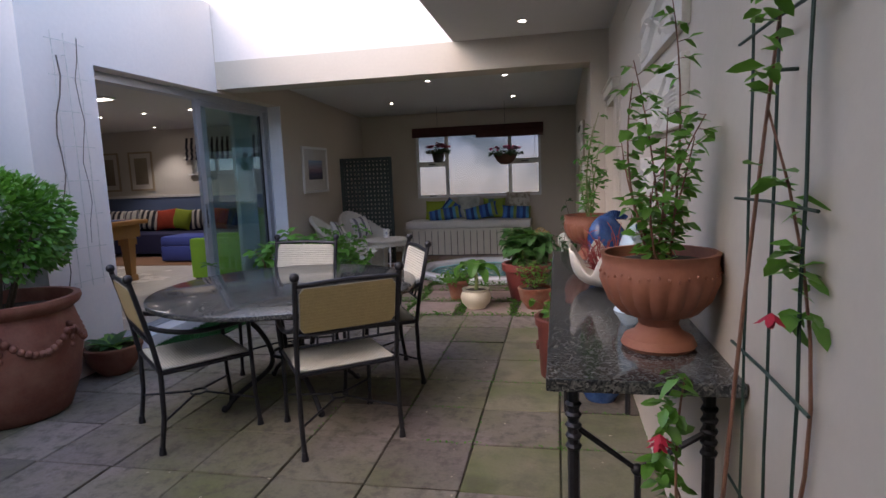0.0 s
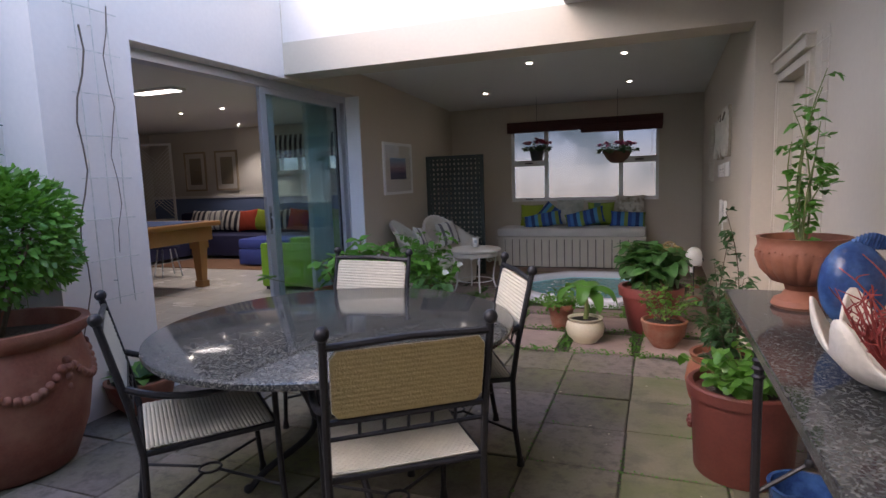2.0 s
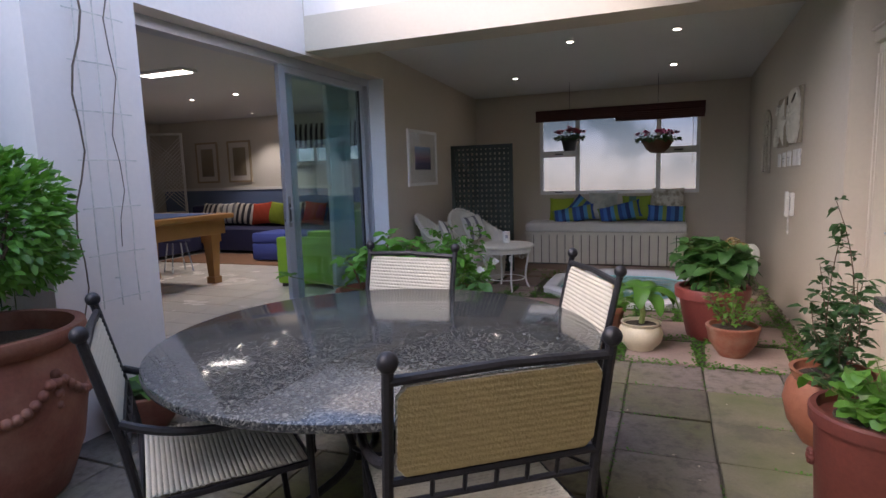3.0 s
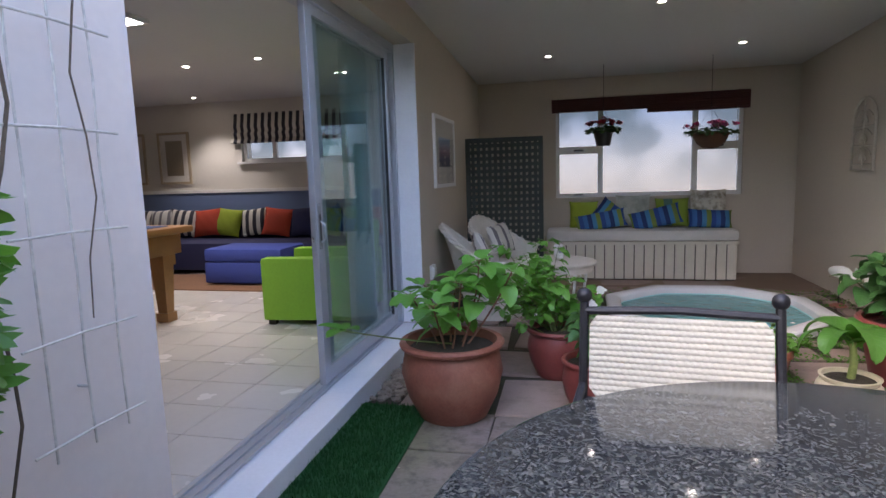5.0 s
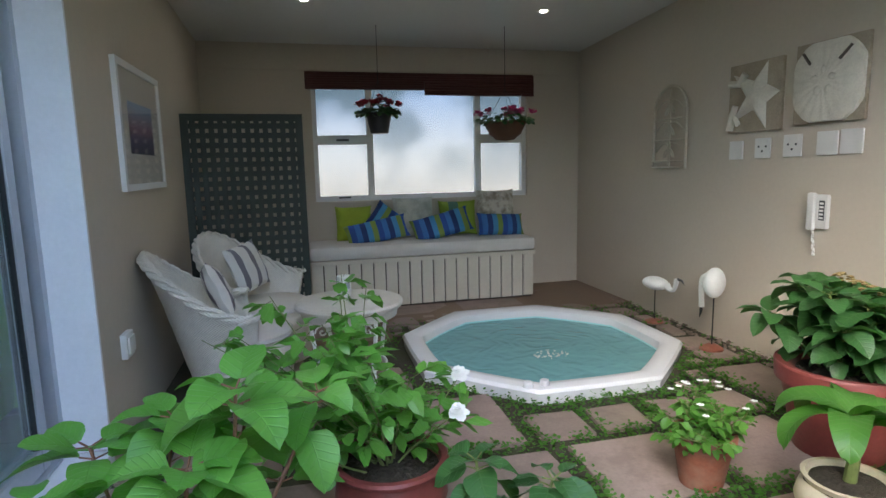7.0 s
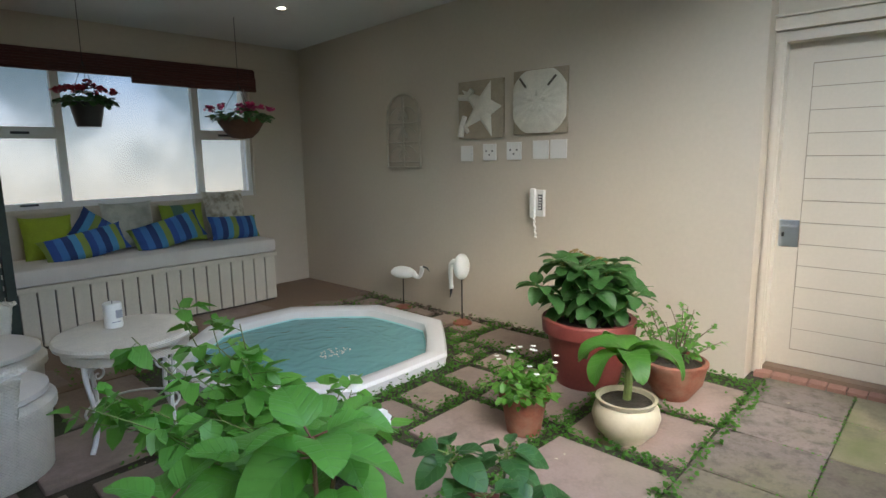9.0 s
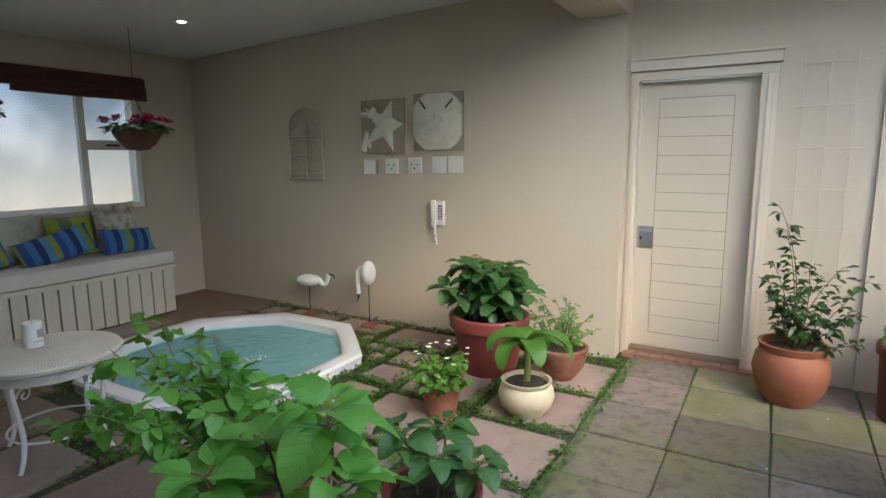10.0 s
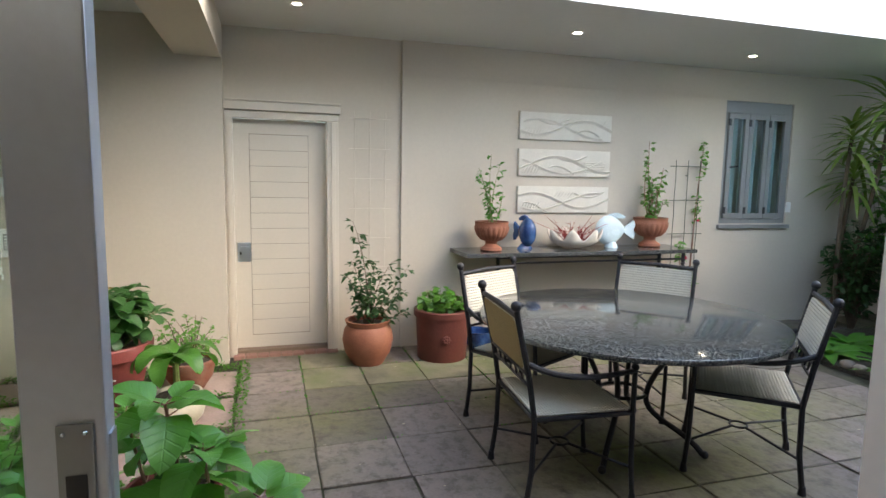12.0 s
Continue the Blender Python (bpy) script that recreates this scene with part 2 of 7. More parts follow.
TILE = mat("glazed cream floor tile", (0.62, 0.58, 0.53), 0.25, vary=0.07, scale=3, fine=30, bump=0.03, obj=0.2)
GROUT = mat("tile grout", (0.35, 0.32, 0.29), 0.9, vary=0.1)
BRICK = mat("red paving brick", (0.3, 0.16, 0.12), 0.85, vary=0.25, obj=0.4, bump=0.4)
TERRA = mat("terracotta", (0.235, 0.078, 0.047), 0.65, vary=0.25, scale=7, fine=60, bump=0.2, tint=(0.42, 0.22, 0.14), tint_amount=0.4, tint_scale=6)
TERRAD = mat("weathered terracotta", (0.27, 0.092, 0.052), 0.75, vary=0.28, scale=8, fine=70, bump=0.3, tint=(0.34, 0.22, 0.16), tint_amount=0.5, tint_scale=11)
# red terracotta with the shade under soffit and console put into its colour
TERRAC = mat("shade-darkened red terracotta", (0.115, 0.027, 0.019), 0.6, vary=0.25, scale=6, fine=60, bump=0.15, tint=(0.18, 0.055, 0.038), tint_amount=0.4, tint_scale=5)
TERRAO = mat("orange terracotta", (0.27, 0.095, 0.052), 0.65, vary=0.2, scale=7, fine=60, bump=0.15, tint=(0.36, 0.16, 0.09), tint_amount=0.35, tint_scale=7)
TERRAR = mat("red glazed terracotta", (0.2, 0.045, 0.038), 0.5, vary=0.2, scale=7, fine=60, bump=0.12)
CREAMP = mat("cream glazed pot", (0.62, 0.55, 0.4), 0.45, vary=0.1, scale=6, bump=0.08, tint=(0.4, 0.33, 0.2), tint_amount=0.3, tint_scale=8)
IRON = mat("black wrought iron", (0.022, 0.021, 0.024), 0.45, metal=0.3, vary=0.4, scale=20, bump=0.25, bump_scale=60)
GREENIRON = mat("dark green wire", (0.02, 0.045, 0.03), 0.5, vary=0.3, scale=20, bump=0.1)
TANW = mat("tan strap backing", (0.36, 0.27, 0.12), 0.8, vary=0.12, scale=14, bump=0.25, bump_scale=150)
WEAVE = mat("cream woven straps", (0.54, 0.5, 0.4), 0.75, vary=0.1, scale=20, bump=0.2, bump_scale=200)
WICKER = mat("cream painted wicker", (0.7, 0.66, 0.58), 0.7, vary=0.14, scale=14, fine=120, bump=0.2)


def woven(m, across, along, depth):
    """Over-and-under strands: two crossed sets of bands lift the surface and darken the gaps."""
    n, l = m.node_tree.nodes, m.node_tree.links
    b = n["Principled BSDF"]
    tc = n.new("ShaderNodeTexCoord")
    sep = n.new("ShaderNodeSeparateXYZ")
    l.new(tc.outputs["Object"], sep.inputs[0])
    ang = n.new("ShaderNodeMath")
    ang.operation = "ARCTAN2"
    l.new(sep.outputs[1], ang.inputs[0])
    l.new(sep.outputs[0], ang.inputs[1])
    waves = []
    for src, freq in ((ang.outputs[0], across), (sep.outputs[2], along)):
        mu = n.new("ShaderNodeMath")
        mu.operation = "MULTIPLY"
        mu.inputs[1].default_value = freq
        l.new(src, mu.inputs[0])
        si = n.new("ShaderNodeMath")
        si.operation = "SINE"
        l.new(mu.outputs[0], si.inputs[0])
        waves.append(si)
    pr = n.new("ShaderNodeMath")
    pr.operation = "MULTIPLY"
    l.new(waves[0].outputs[0], pr.inputs[0])
    l.new(waves[1].outputs[0], pr.inputs[1])
    bu = n.new("ShaderNodeBump")
    bu.inputs["Strength"].default_value, bu.inputs["Distance"].default_value = 0.45, depth
    l.new(pr.outputs[0], bu.inputs["Height"])
    old = b.inputs["Normal"].links
    if old:
        l.new(old[0].from_socket, bu.inputs["Normal"])
    l.new(bu.outputs[0], b.inputs["Normal"])
    return m


woven(WICKER, 130.0, 420.0, 0.006)
BENCHW = mat("cream painted boards", (0.66, 0.6, 0.49), 0.6, vary=0.08, scale=6, fine=50, bump=0.12)
CANVAS = mat("off-white canvas cushion", (0.66, 0.62, 0.57), 0.9, vary=0.08, scale=8, fine=150, bump=0.2)
TUBW = mat("white acrylic", (0.8, 0.8, 0.82), 0.22, vary=0.03, scale=4, bump=0.0)
TUBIN = mat("aqua acrylic shell", (0.4, 0.76, 0.78), 0.3, vary=0.06, scale=3, bump=0.0)
SCREENM = mat("dark green stained lattice", (0.028, 0.04, 0.032), 0.65, vary=0.3, scale=14, bump=0.2)
PLASTER = mat("white plaster relief", (0.68, 0.63, 0.54), 0.85, vary=0.08, scale=10, fine=80, bump=0.25)
STONEW = mat("cast stone plaque", (0.5, 0.45, 0.36), 0.85, vary=0.12, scale=12, fine=90, bump=0.35)
STONEL = mat("pale cast stone relief", (0.66, 0.62, 0.53), 0.85, vary=0.14, scale=14, fine=90, bump=0.35)
PLASTIC = mat("white plastic", (0.74, 0.72, 0.68), 0.35, vary=0.03, scale=5, bump=0.0)
DARKPL = mat("dark plastic", (0.03, 0.03, 0.032), 0.4, vary=0.1, bump=0.0)
STEEL = mat("brushed steel", (0.55, 0.6, 0.66), 0.3, metal=0.9, vary=0.06, scale=10, bump=0.02)
BARK = mat("brown bark", (0.12, 0.085, 0.055), 0.9, vary=0.35, scale=18, bump=0.6, bump_scale=50)
STEMG = mat("green stem", (0.16, 0.2, 0.06), 0.6, vary=0.25, scale=18, bump=0.2)
STEMR = mat("reddish stem", (0.22, 0.1, 0.06), 0.6, vary=0.3, scale=18, bump=0.2)
WOOD = mat("honey oak", (0.33, 0.16, 0.055), 0.45, vary=0.2, scale=5, fine=50, bump=0.1)
NAVY = mat("navy upholstery", (0.022, 0.024, 0.075), 0.9, vary=0.15, scale=8, bump=0.15)
BLUEF = mat("blue upholstery", (0.045, 0.07, 0.3), 0.9, vary=0.12, scale=8, bump=0.15)
LIME = mat("lime green upholstery", (0.25, 0.5, 0.045), 0.85, vary=0.1, scale=6, bump=0.1)
REDF = mat("red cushion cloth", (0.45, 0.06, 0.03), 0.9, vary=0.12, scale=8, bump=0.15)
LIMEF = mat("lime cushion cloth", (0.28, 0.36, 0.03), 0.9, vary=0.12, scale=8, bump=0.15)
RUG = mat("brown rug", (0.2, 0.1, 0.055), 0.95, vary=0.3, scale=12, bump=0.4)
CURTAIN = mat("sheer pale curtain", (0.62, 0.66, 0.66), 0.9, vary=0.08, scale=4, bump=0.1)
LEAF = leafmat("mid green leaf", (0.1, 0.25, 0.04), (0.16, 0.34, 0.06))
LEAFB = leafmat("bright green leaf", (0.075, 0.22, 0.03), (0.13, 0.3, 0.05))
LEAFD = leafmat("dark green leaf", (0.034, 0.09, 0.028), (0.055, 0.135, 0.042))
VEINB = veined(leafmat("bright veined leaf", (0.115, 0.31, 0.05), (0.18, 0.4, 0.08)))
VEINM = veined(leafmat("glossy veined leaf", (0.07, 0.2, 0.03), (0.11, 0.27, 0.045)))
VEIND = veined(leafmat("dark veined leaf", (0.05, 0.14, 0.04), (0.075, 0.19, 0.055)))
LEAFY = leafmat("variegated strap leaf", (0.17, 0.27, 0.05), (0.4, 0.42, 0.14))
GRASS = leafmat("creeping ground cover", (0.06, 0.17, 0.02), (0.1, 0.25, 0.03), 0.6)
TURF = leafmat("artificial turf", (0.015, 0.085, 0.022), (0.02, 0.12, 0.03), 0.7)
WHITEF = mat("white petals", (0.8, 0.8, 0.76), 0.6, vary=0.05, bump=0.05)
REDP = mat("red petals", (0.5, 0.02, 0.05), 0.6, vary=0.3, scale=30, bump=0.05, island=0.4)
PINKP = mat("pink petals", (0.55, 0.04, 0.18), 0.6, vary=0.3, scale=30, bump=0.05, island=0.4)
BLUEC = mat("blue glazed ceramic", (0.025, 0.06, 0.18), 0.22, vary=0.4, scale=16, fine=90, bump=0.15, tint=(0.08, 0.2, 0.42), tint_amount=0.5, tint_scale=14)
AQUAC = mat("pale aqua glazed ceramic", (0.58, 0.69, 0.72), 0.25, vary=0.08, scale=12, bump=0.08)
SHELLM = mat("clam shell", (0.68, 0.62, 0.53), 0.6, vary=0.14, scale=14, fine=70, bump=0.3, tint=(0.45, 0.38, 0.3), tint_amount=0.4, tint_scale=9)
CORAL = mat("dried red coral twig", (0.26, 0.035, 0.03), 0.7, vary=0.4, scale=20, bump=0.3)
PEBBLE = mat("river pebble", (0.24, 0.19, 0.15), 0.75, vary=0.5, scale=14, bump=0.2, island=0.5)
BLINDM = mat("dark red bamboo blind", (0.085, 0.025, 0.02), 0.6, vary=0.3, scale=20, bump=0.3)
BASKET = mat("brown wicker basket", (0.13, 0.06, 0.035), 0.85, vary=0.4, scale=25, fine=120, bump=0.5)
GLASS = glassmat("door glass", (0.86, 0.95, 0.95), 1.5)
CLEAR = glassmat("picture glass", (1, 1, 1), 0.8)


def granite():
    m = mat("polished granite", (0.055, 0.06, 0.065), 0.06, vary=0.3, scale=9, bump=0.0)
    n, l = m.node_tree.nodes, m.node_tree.links
    b = n["Principled BSDF"]
    geo = n["Geometry"]
    v = n.new("ShaderNodeTexVoronoi")
    v.inputs["Scale"].default_value = 170
    nz = n.new("ShaderNodeTexNoise")
    nz.inputs["Scale"].default_value, nz.inputs["Detail"].default_value = 30, 8
    l.new(geo.outputs["Position"], nz.inputs["Vector"])
    ad = n.new("ShaderNodeVectorMath")
    ad.operation = "MULTIPLY_ADD"
    ad.inputs[1].default_value = (0.05, 0.05, 0.05)
    l.new(nz.outputs["Color"], ad.inputs[0])
    l.new(geo.outputs["Position"], ad.inputs[2])
    l.new(ad.outputs[0], v.inputs["Vector"])
    r = n.new("ShaderNodeValToRGB")
    e = r.color_ramp.elements
    e[0].position, e[0].color = 0.0, (0.018, 0.019, 0.02, 1)
    e[1].position, e[1].color = 1.0, (0.17, 0.17, 0.155, 1)
    for p, c in ((0.35, (0.032, 0.034, 0.035, 1)), (0.66, (0.07, 0.073, 0.07, 1)), (0.86, (0.115, 0.112, 0.1, 1))):
        q = e.new(p)
        q.color = c
    sep = n.new("ShaderNodeSeparateColor")
    l.new(v.outputs["Color"], sep.inputs[0])
    l.new(sep.outputs[0], r.inputs[0])
    l.new(r.outputs[0], b.inputs["Base Color"])
    b.inputs["Coat Weight"].default_value = 0.08
    return m


GRANITE = granite()


def frosted():
    m = bpy.data.materials.new("frosted glass")
    m.use_nodes = True
    n, l = m.node_tree.nodes, m.node_tree.links
    n.remove(n["Principled BSDF"])
    t = n.new("ShaderNodeBsdfRefraction")
    t.inputs["Roughness"].default_value, t.inputs["IOR"].default_value = 0.2, 1.25
    t.inputs["Color"].default_value = (0.95, 0.97, 1.0, 1)
    g = n.new("ShaderNodeBsdfTranslucent")
    g.inputs[0].default_value = (0.8, 0.8, 0.8, 1)
    mx = n.new("ShaderNodeMixShader")
    mx.inputs[0].default_value = 0.12
    l.new(t.outputs[0], mx.inputs[1])
    l.new(g.outputs[0], mx.inputs[2])
    l.new(mx.outputs[0], n["Material Output"].inputs[0])
    return m


FROST = frosted()


def view_outside(strength):
    """Blurred sky, foliage and a pale wall, seen beyond the windows."""
    m = bpy.data.materials.new("daylight beyond the window")
    m.use_nodes = True
    n, l = m.node_tree.nodes, m.node_tree.links
    n.remove(n["Principled BSDF"])
    geo = n.new("ShaderNodeNewGeometry")
    nz = n.new("ShaderNodeTexNoise")
    nz.inputs["Scale"].default_value, nz.inputs["Detail"].default_value = 1.0, 2
    l.new(geo.outputs["Position"], nz.inputs["Vector"])
    sep = n.new("ShaderNodeSeparateXYZ")
    l.new(geo.outputs["Position"], sep.inputs[0])
    mr = n.new("ShaderNodeMapRange")
    mr.inputs["From Min"].default_value, mr.inputs["From Max"].default_value = 0.6, 2.6
    l.new(sep.outputs[2], mr.inputs["Value"])
    up = n.new("ShaderNodeValToRGB")
    e = up.color_ramp.elements
    e[0].position, e[0].color = 0.1, (0.9, 0.78, 0.66, 1)
    e[1].position, e[1].color = 0.9, (0.4, 0.56, 0.85, 1)
    e.new(0.45).color = (0.86, 0.84, 0.83, 1)
    l.new(mr.outputs[0], up.inputs[0])
    leafy = n.new("ShaderNodeMapRange")
    leafy.inputs["From Min"].default_value, leafy.inputs["From Max"].default_value = 0.38, 0.52
    l.new(nz.outputs[0], leafy.inputs["Value"])
    hi = n.new("ShaderNodeMath")
    hi.operation = "MULTIPLY"
    l.new(leafy.outputs[0], hi.inputs[0])
    l.new(mr.outputs[0], hi.inputs[1])
    mx = n.new("ShaderNodeMix")
    mx.data_type = "RGBA"
    l.new(hi.outputs[0], mx.inputs["Factor"])
    l.new(up.outputs[0], mx.inputs["A"])
    mx.inputs["B"].default_value = (0.09, 0.15, 0.18, 1)
    em = n.new("ShaderNodeEmission")
    em.inputs[1].default_value = strength
    l.new(mx.outputs["Result"], em.inputs[0])
    l.new(em.outputs[0], n["Material Output"].inputs[0])
    return m


def striped(name, stops, width, axis=0, rough=0.9):
    """Cloth with flat stripes across one of the object's own axes."""
    m = bpy.data.materials.new(name)
    m.use_nodes = True
    n, l = m.node_tree.nodes, m.node_tree.links
    b = n["Principled BSDF"]
    b.inputs["Roughness"].default_value = rough
    tc = n.new("ShaderNodeTexCoord")
    sep = n.new("ShaderNodeSeparateXYZ")
    l.new(tc.outputs["Object"], sep.inputs[0])
    mo = n.new("ShaderNodeMath")
    mo.operation = "MULTIPLY_ADD"
    mo.inputs[1].default_value, mo.inputs[2].default_value = 1 / width, 100.0
    l.new(sep.outputs[axis], mo.inputs[0])
    fr = n.new("ShaderNodeMath")
    fr.operation = "FRACT"
    l.new(mo.outputs[0], fr.inputs[0])
    r = n.new("ShaderNodeValToRGB")
    r.color_ramp.interpolation = "CONSTANT"
    e = r.color_ramp.elements
    for k, c in enumerate(stops):
        q = e[k] if k < 2 else e.new(k / len(stops))
        q.position, q.color = k / len(stops), (*c, 1)
    l.new(fr.outputs[0], r.inputs[0])
    l.new(r.outputs[0], b.inputs["Base Color"])
    nz = n.new("ShaderNodeTexNoise")
    nz.inputs["Scale"].default_value = 180
    bp = n.new("ShaderNodeBump")
    bp.inputs["Strength"].default_value = 0.2
    l.new(tc.outputs["Object"], nz.inputs["Vector"])
    l.new(nz.outputs[0], bp.inputs["Height"])
    l.new(bp.outputs[0], b.inputs["Normal"])
    return m


BW = striped("black and cream stripes", [(0.035, 0.033, 0.045), (0.62, 0.58, 0.52)], 0.11)
GW = striped("grey and white stripes", [(0.17, 0.16, 0.18), (0.64, 0.62, 0.58), (0.64, 0.62, 0.58)], 0.13)
BLUES = striped("blue and green stripes", [(0.03, 0.08, 0.28), (0.05, 0.16, 0.42), (0.02, 0.045, 0.15), (0.07, 0.25, 0.45), (0.2, 0.27, 0.06)], 0.26)
LEAFP = striped("lime cloth with blue-green bands", [(0.27, 0.36, 0.04), (0.27, 0.36, 0.04), (0.1, 0.2, 0.14)], 0.3)

# ---- the large structure ----
A, B, W, N = 0.49, 0.65, -3.33, 10.83
DX = -3.53          # plane of the sliding door
S = -1.3            # south end
TOP = 3.25
LF = 0.11           # lounge floor
struct("wall_east_tub", boxes((A, A + 0.4, 6.285, N + 0.25, -0.1, 3.0)), PAINT, "smooth beige painted wall beside the hot tub", "wall")
# the door wall, with the doorway
D0, D1, DH = 5.45, 6.261, 1.99
struct("wall_east_door", boxes((B, B + 0.3, 4.85, D0, -0.1, 3.0), (B, B + 0.3, D1, 6.285, -0.1, 3.0), (B, B + 0.3, D0, D1, DH, 3.0)), PAINT, "beige painted wall round the panelled door", "wall")
E0, E1, EZ0, EZ1 = 0.55, 1.44, 1.09, 2.36
C = B - 0.03
struct("wall_east_court", boxes((C, C + 0.33, E1, 4.85, -0.1, TOP), (C, C + 0.33, S, E0, -0.1, TOP), (C, C + 0.33, E0, E1, -0.1, EZ0), (C, C + 0.33, E0, E1, EZ1, TOP)), PAINT, "beige painted courtyard wall with a shuttered window", "wall")
X0, X1, Z0, Z1 = -2.33, -0.10, 0.975, 2.155
struct("wall_north", boxes((W - 0.2, X0, N, N + 0.25, -0.1, 3.0), (X1, A, N, N + 0.25, -0.1, 3.0), (X0, X1, N, N + 0.25, -0.1, Z0), (X0, X1, N, N + 0.25, Z1, 3.0)), PAINT, "beige painted wall with a frosted window", "wall")
struct("trim_north", boxes((W, A, N - 0.012, N, 2.235, 2.43)), PAINT, "shallow plaster band under the ceiling", "trim")
J0, J1 = 4.63, 7.66  # the sliding door's opening
struct("wall_west", boxes((W - 0.3, W, J1, N, -0.1, 3.0)), PAINT, "beige painted wall with a framed picture", "wall")
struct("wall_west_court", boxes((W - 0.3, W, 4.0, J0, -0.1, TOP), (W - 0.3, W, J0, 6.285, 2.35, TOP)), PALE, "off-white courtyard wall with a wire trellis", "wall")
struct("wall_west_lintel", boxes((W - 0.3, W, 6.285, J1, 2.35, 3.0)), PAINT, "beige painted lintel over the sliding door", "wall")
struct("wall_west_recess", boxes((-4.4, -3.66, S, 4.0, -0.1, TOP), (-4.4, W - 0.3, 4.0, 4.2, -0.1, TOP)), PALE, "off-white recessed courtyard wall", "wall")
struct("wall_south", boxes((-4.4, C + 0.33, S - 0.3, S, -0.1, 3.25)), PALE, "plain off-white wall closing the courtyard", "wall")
struct("beam", boxes((W, A, 6.285, 6.61, 2.38, 2.66)), PAINT, "painted beam across the covered patio's opening", "beam")
struct("trim_court", boxes((C - 0.003, C, 1.5, 4.85, 2.372, 2.379)), PAINT, "hairline plaster joint across the courtyard wall", "trim")
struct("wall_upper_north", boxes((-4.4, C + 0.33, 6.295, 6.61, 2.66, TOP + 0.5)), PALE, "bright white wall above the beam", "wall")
# the patio's ceiling falls gently to the north
bm = bmesh.new()
v = [bm.verts.new(p) for p in ((W, 6.61, 2.66), (A, 6.61, 2.66), (A, N, 2.48), (W, N, 2.48), (W, 6.61, 2.9), (A, 6.61, 2.9), (A, N, 2.9), (W, N, 2.9))]
for f in ((3, 2, 1, 0), (4, 5, 6, 7), (0, 1, 5, 4), (1, 2, 6, 5), (2, 3, 7, 6), (3, 0, 4, 7)):
    bm.faces.new([v[i] for i in f])
struct("ceiling_patio", bm, CEIL, "white painted ceiling with small downlights", "ceiling")
struct("ceiling_soffit", boxes((-0.79, C, S, 4.85, 2.66, 2.8), (-0.79, B, 4.85, 6.285, 2.66, 2.8)), CEIL, "white painted soffit along the courtyard wall", "ceiling")
struct("roof_edge", boxes((-0.77, C + 0.33, S, 6.285, 2.8, 2.95)), PALE, "roof above the soffit", "roof")
# ground
struct("ground", boxes((-60, 60, -60, 70, -0.5, -0.06)), EARTH, "bare earth under and beyond the house", "ground")
struct("floor_patio", boxes((W, A, 6.3, N, -0.06, -0.022)), EARTH, "earth and moss between the loose slabs", "ground")
struct("floor_screed", boxes((W, A, 9.72, N, -0.022, 0.0), (W, -1.84, 9.25, 9.72, -0.022, 0.0)), BROWNFLOOR, "brown screed floor under the bench", "floor")
struct("floor_court", boxes((-4.4, B, S, 6.3, -0.06, -0.012)), EARTH, "bedding under the courtyard slabs", "ground")
# lounge
LX, LY0 = -9.9, 4.1
struct("lounge_floor", boxes((LX, W - 0.3, LY0, N, -0.1, LF - 0.008)), GROUT, "grouted bed of the lounge tiles", "floor")
LW0, LW1, LZ0, LZ1 = -6.85, -5.15, 1.6, 2.05
struct("wall_lounge_north", boxes((LX, LW0, N - 0.02, N + 0.25, 0, 3.0), (LW1, W - 0.3, N - 0.02, N + 0.25, 0, 3.0), (LW0, LW1, N - 0.02, N + 0.25, 0, LZ0), (LW0, LW1, N - 0.02, N + 0.25, LZ1, 3.0)), ROOMW, "cream lounge wall above a blue dado", "wall")
struct("wall_lounge_west", boxes((LX - 0.2, LX, LY0, N, 0, 3.0)), ROOMW, "cream lounge wall", "wall")
struct("wall_lounge_south", boxes((LX, -4.4, LY0 - 0.2, LY0, 0, 3.0)), ROOMW, "cream lounge wall", "wall")
struct("wall_lounge_east", boxes((W - 0.32, W - 0.3, J1 + 0.02, N, 0, 3.0), (W - 0.32, W - 0.3, LY0, J0, 0, 3.0), (W - 0.32, W - 0.3, J0, J1 + 0.02, 2.36, 3.0)), ROOMW, "cream lounge wall beside the sliding door", "wall")
struct("lounge_ceiling", boxes((LX, W - 0.3, LY0, N, 2.48, 2.7)), CEIL, "white lounge ceiling with downlights", "ceiling")
struct("trim_dado", boxes((LX, W - 0.32, N - 0.035, N - 0.02, LF, 1.16)), DADO, "blue painted dado", "trim")
struct("trim_dado_rail", boxes((LX, W - 0.32, N - 0.05, N - 0.02, 1.16, 1.21)), WHITE, "white dado rail", "trim")
# beyond the windows
struct("backdrop", boxes((-12, 4, 13.2, 13.25, -0.5, 6.0)), view_outside(0.13), "bright sky, foliage and a pale wall outside", "backdrop")
# sill of the sliding door and its curb
struct("door_sill", boxes((W - 0.3, W + 0.02, J0, J1, -0.1, 0.112), bevel=0.006), SILL, "white painted sill under the sliding door", "sill")
struct("door_jamb", boxes((W - 0.16, W + 0.015, J1 - 0.02, J1, 0.12, 2.35), bevel=0.003), SILL, "white painted door reveal", "trim")
struct("lounge_back_of_reveal", boxes((W - 0.3, W - 0.16, J1 - 0.02, J1, 0.1, 2.35)), ROOMW, "cream reveal", "trim")


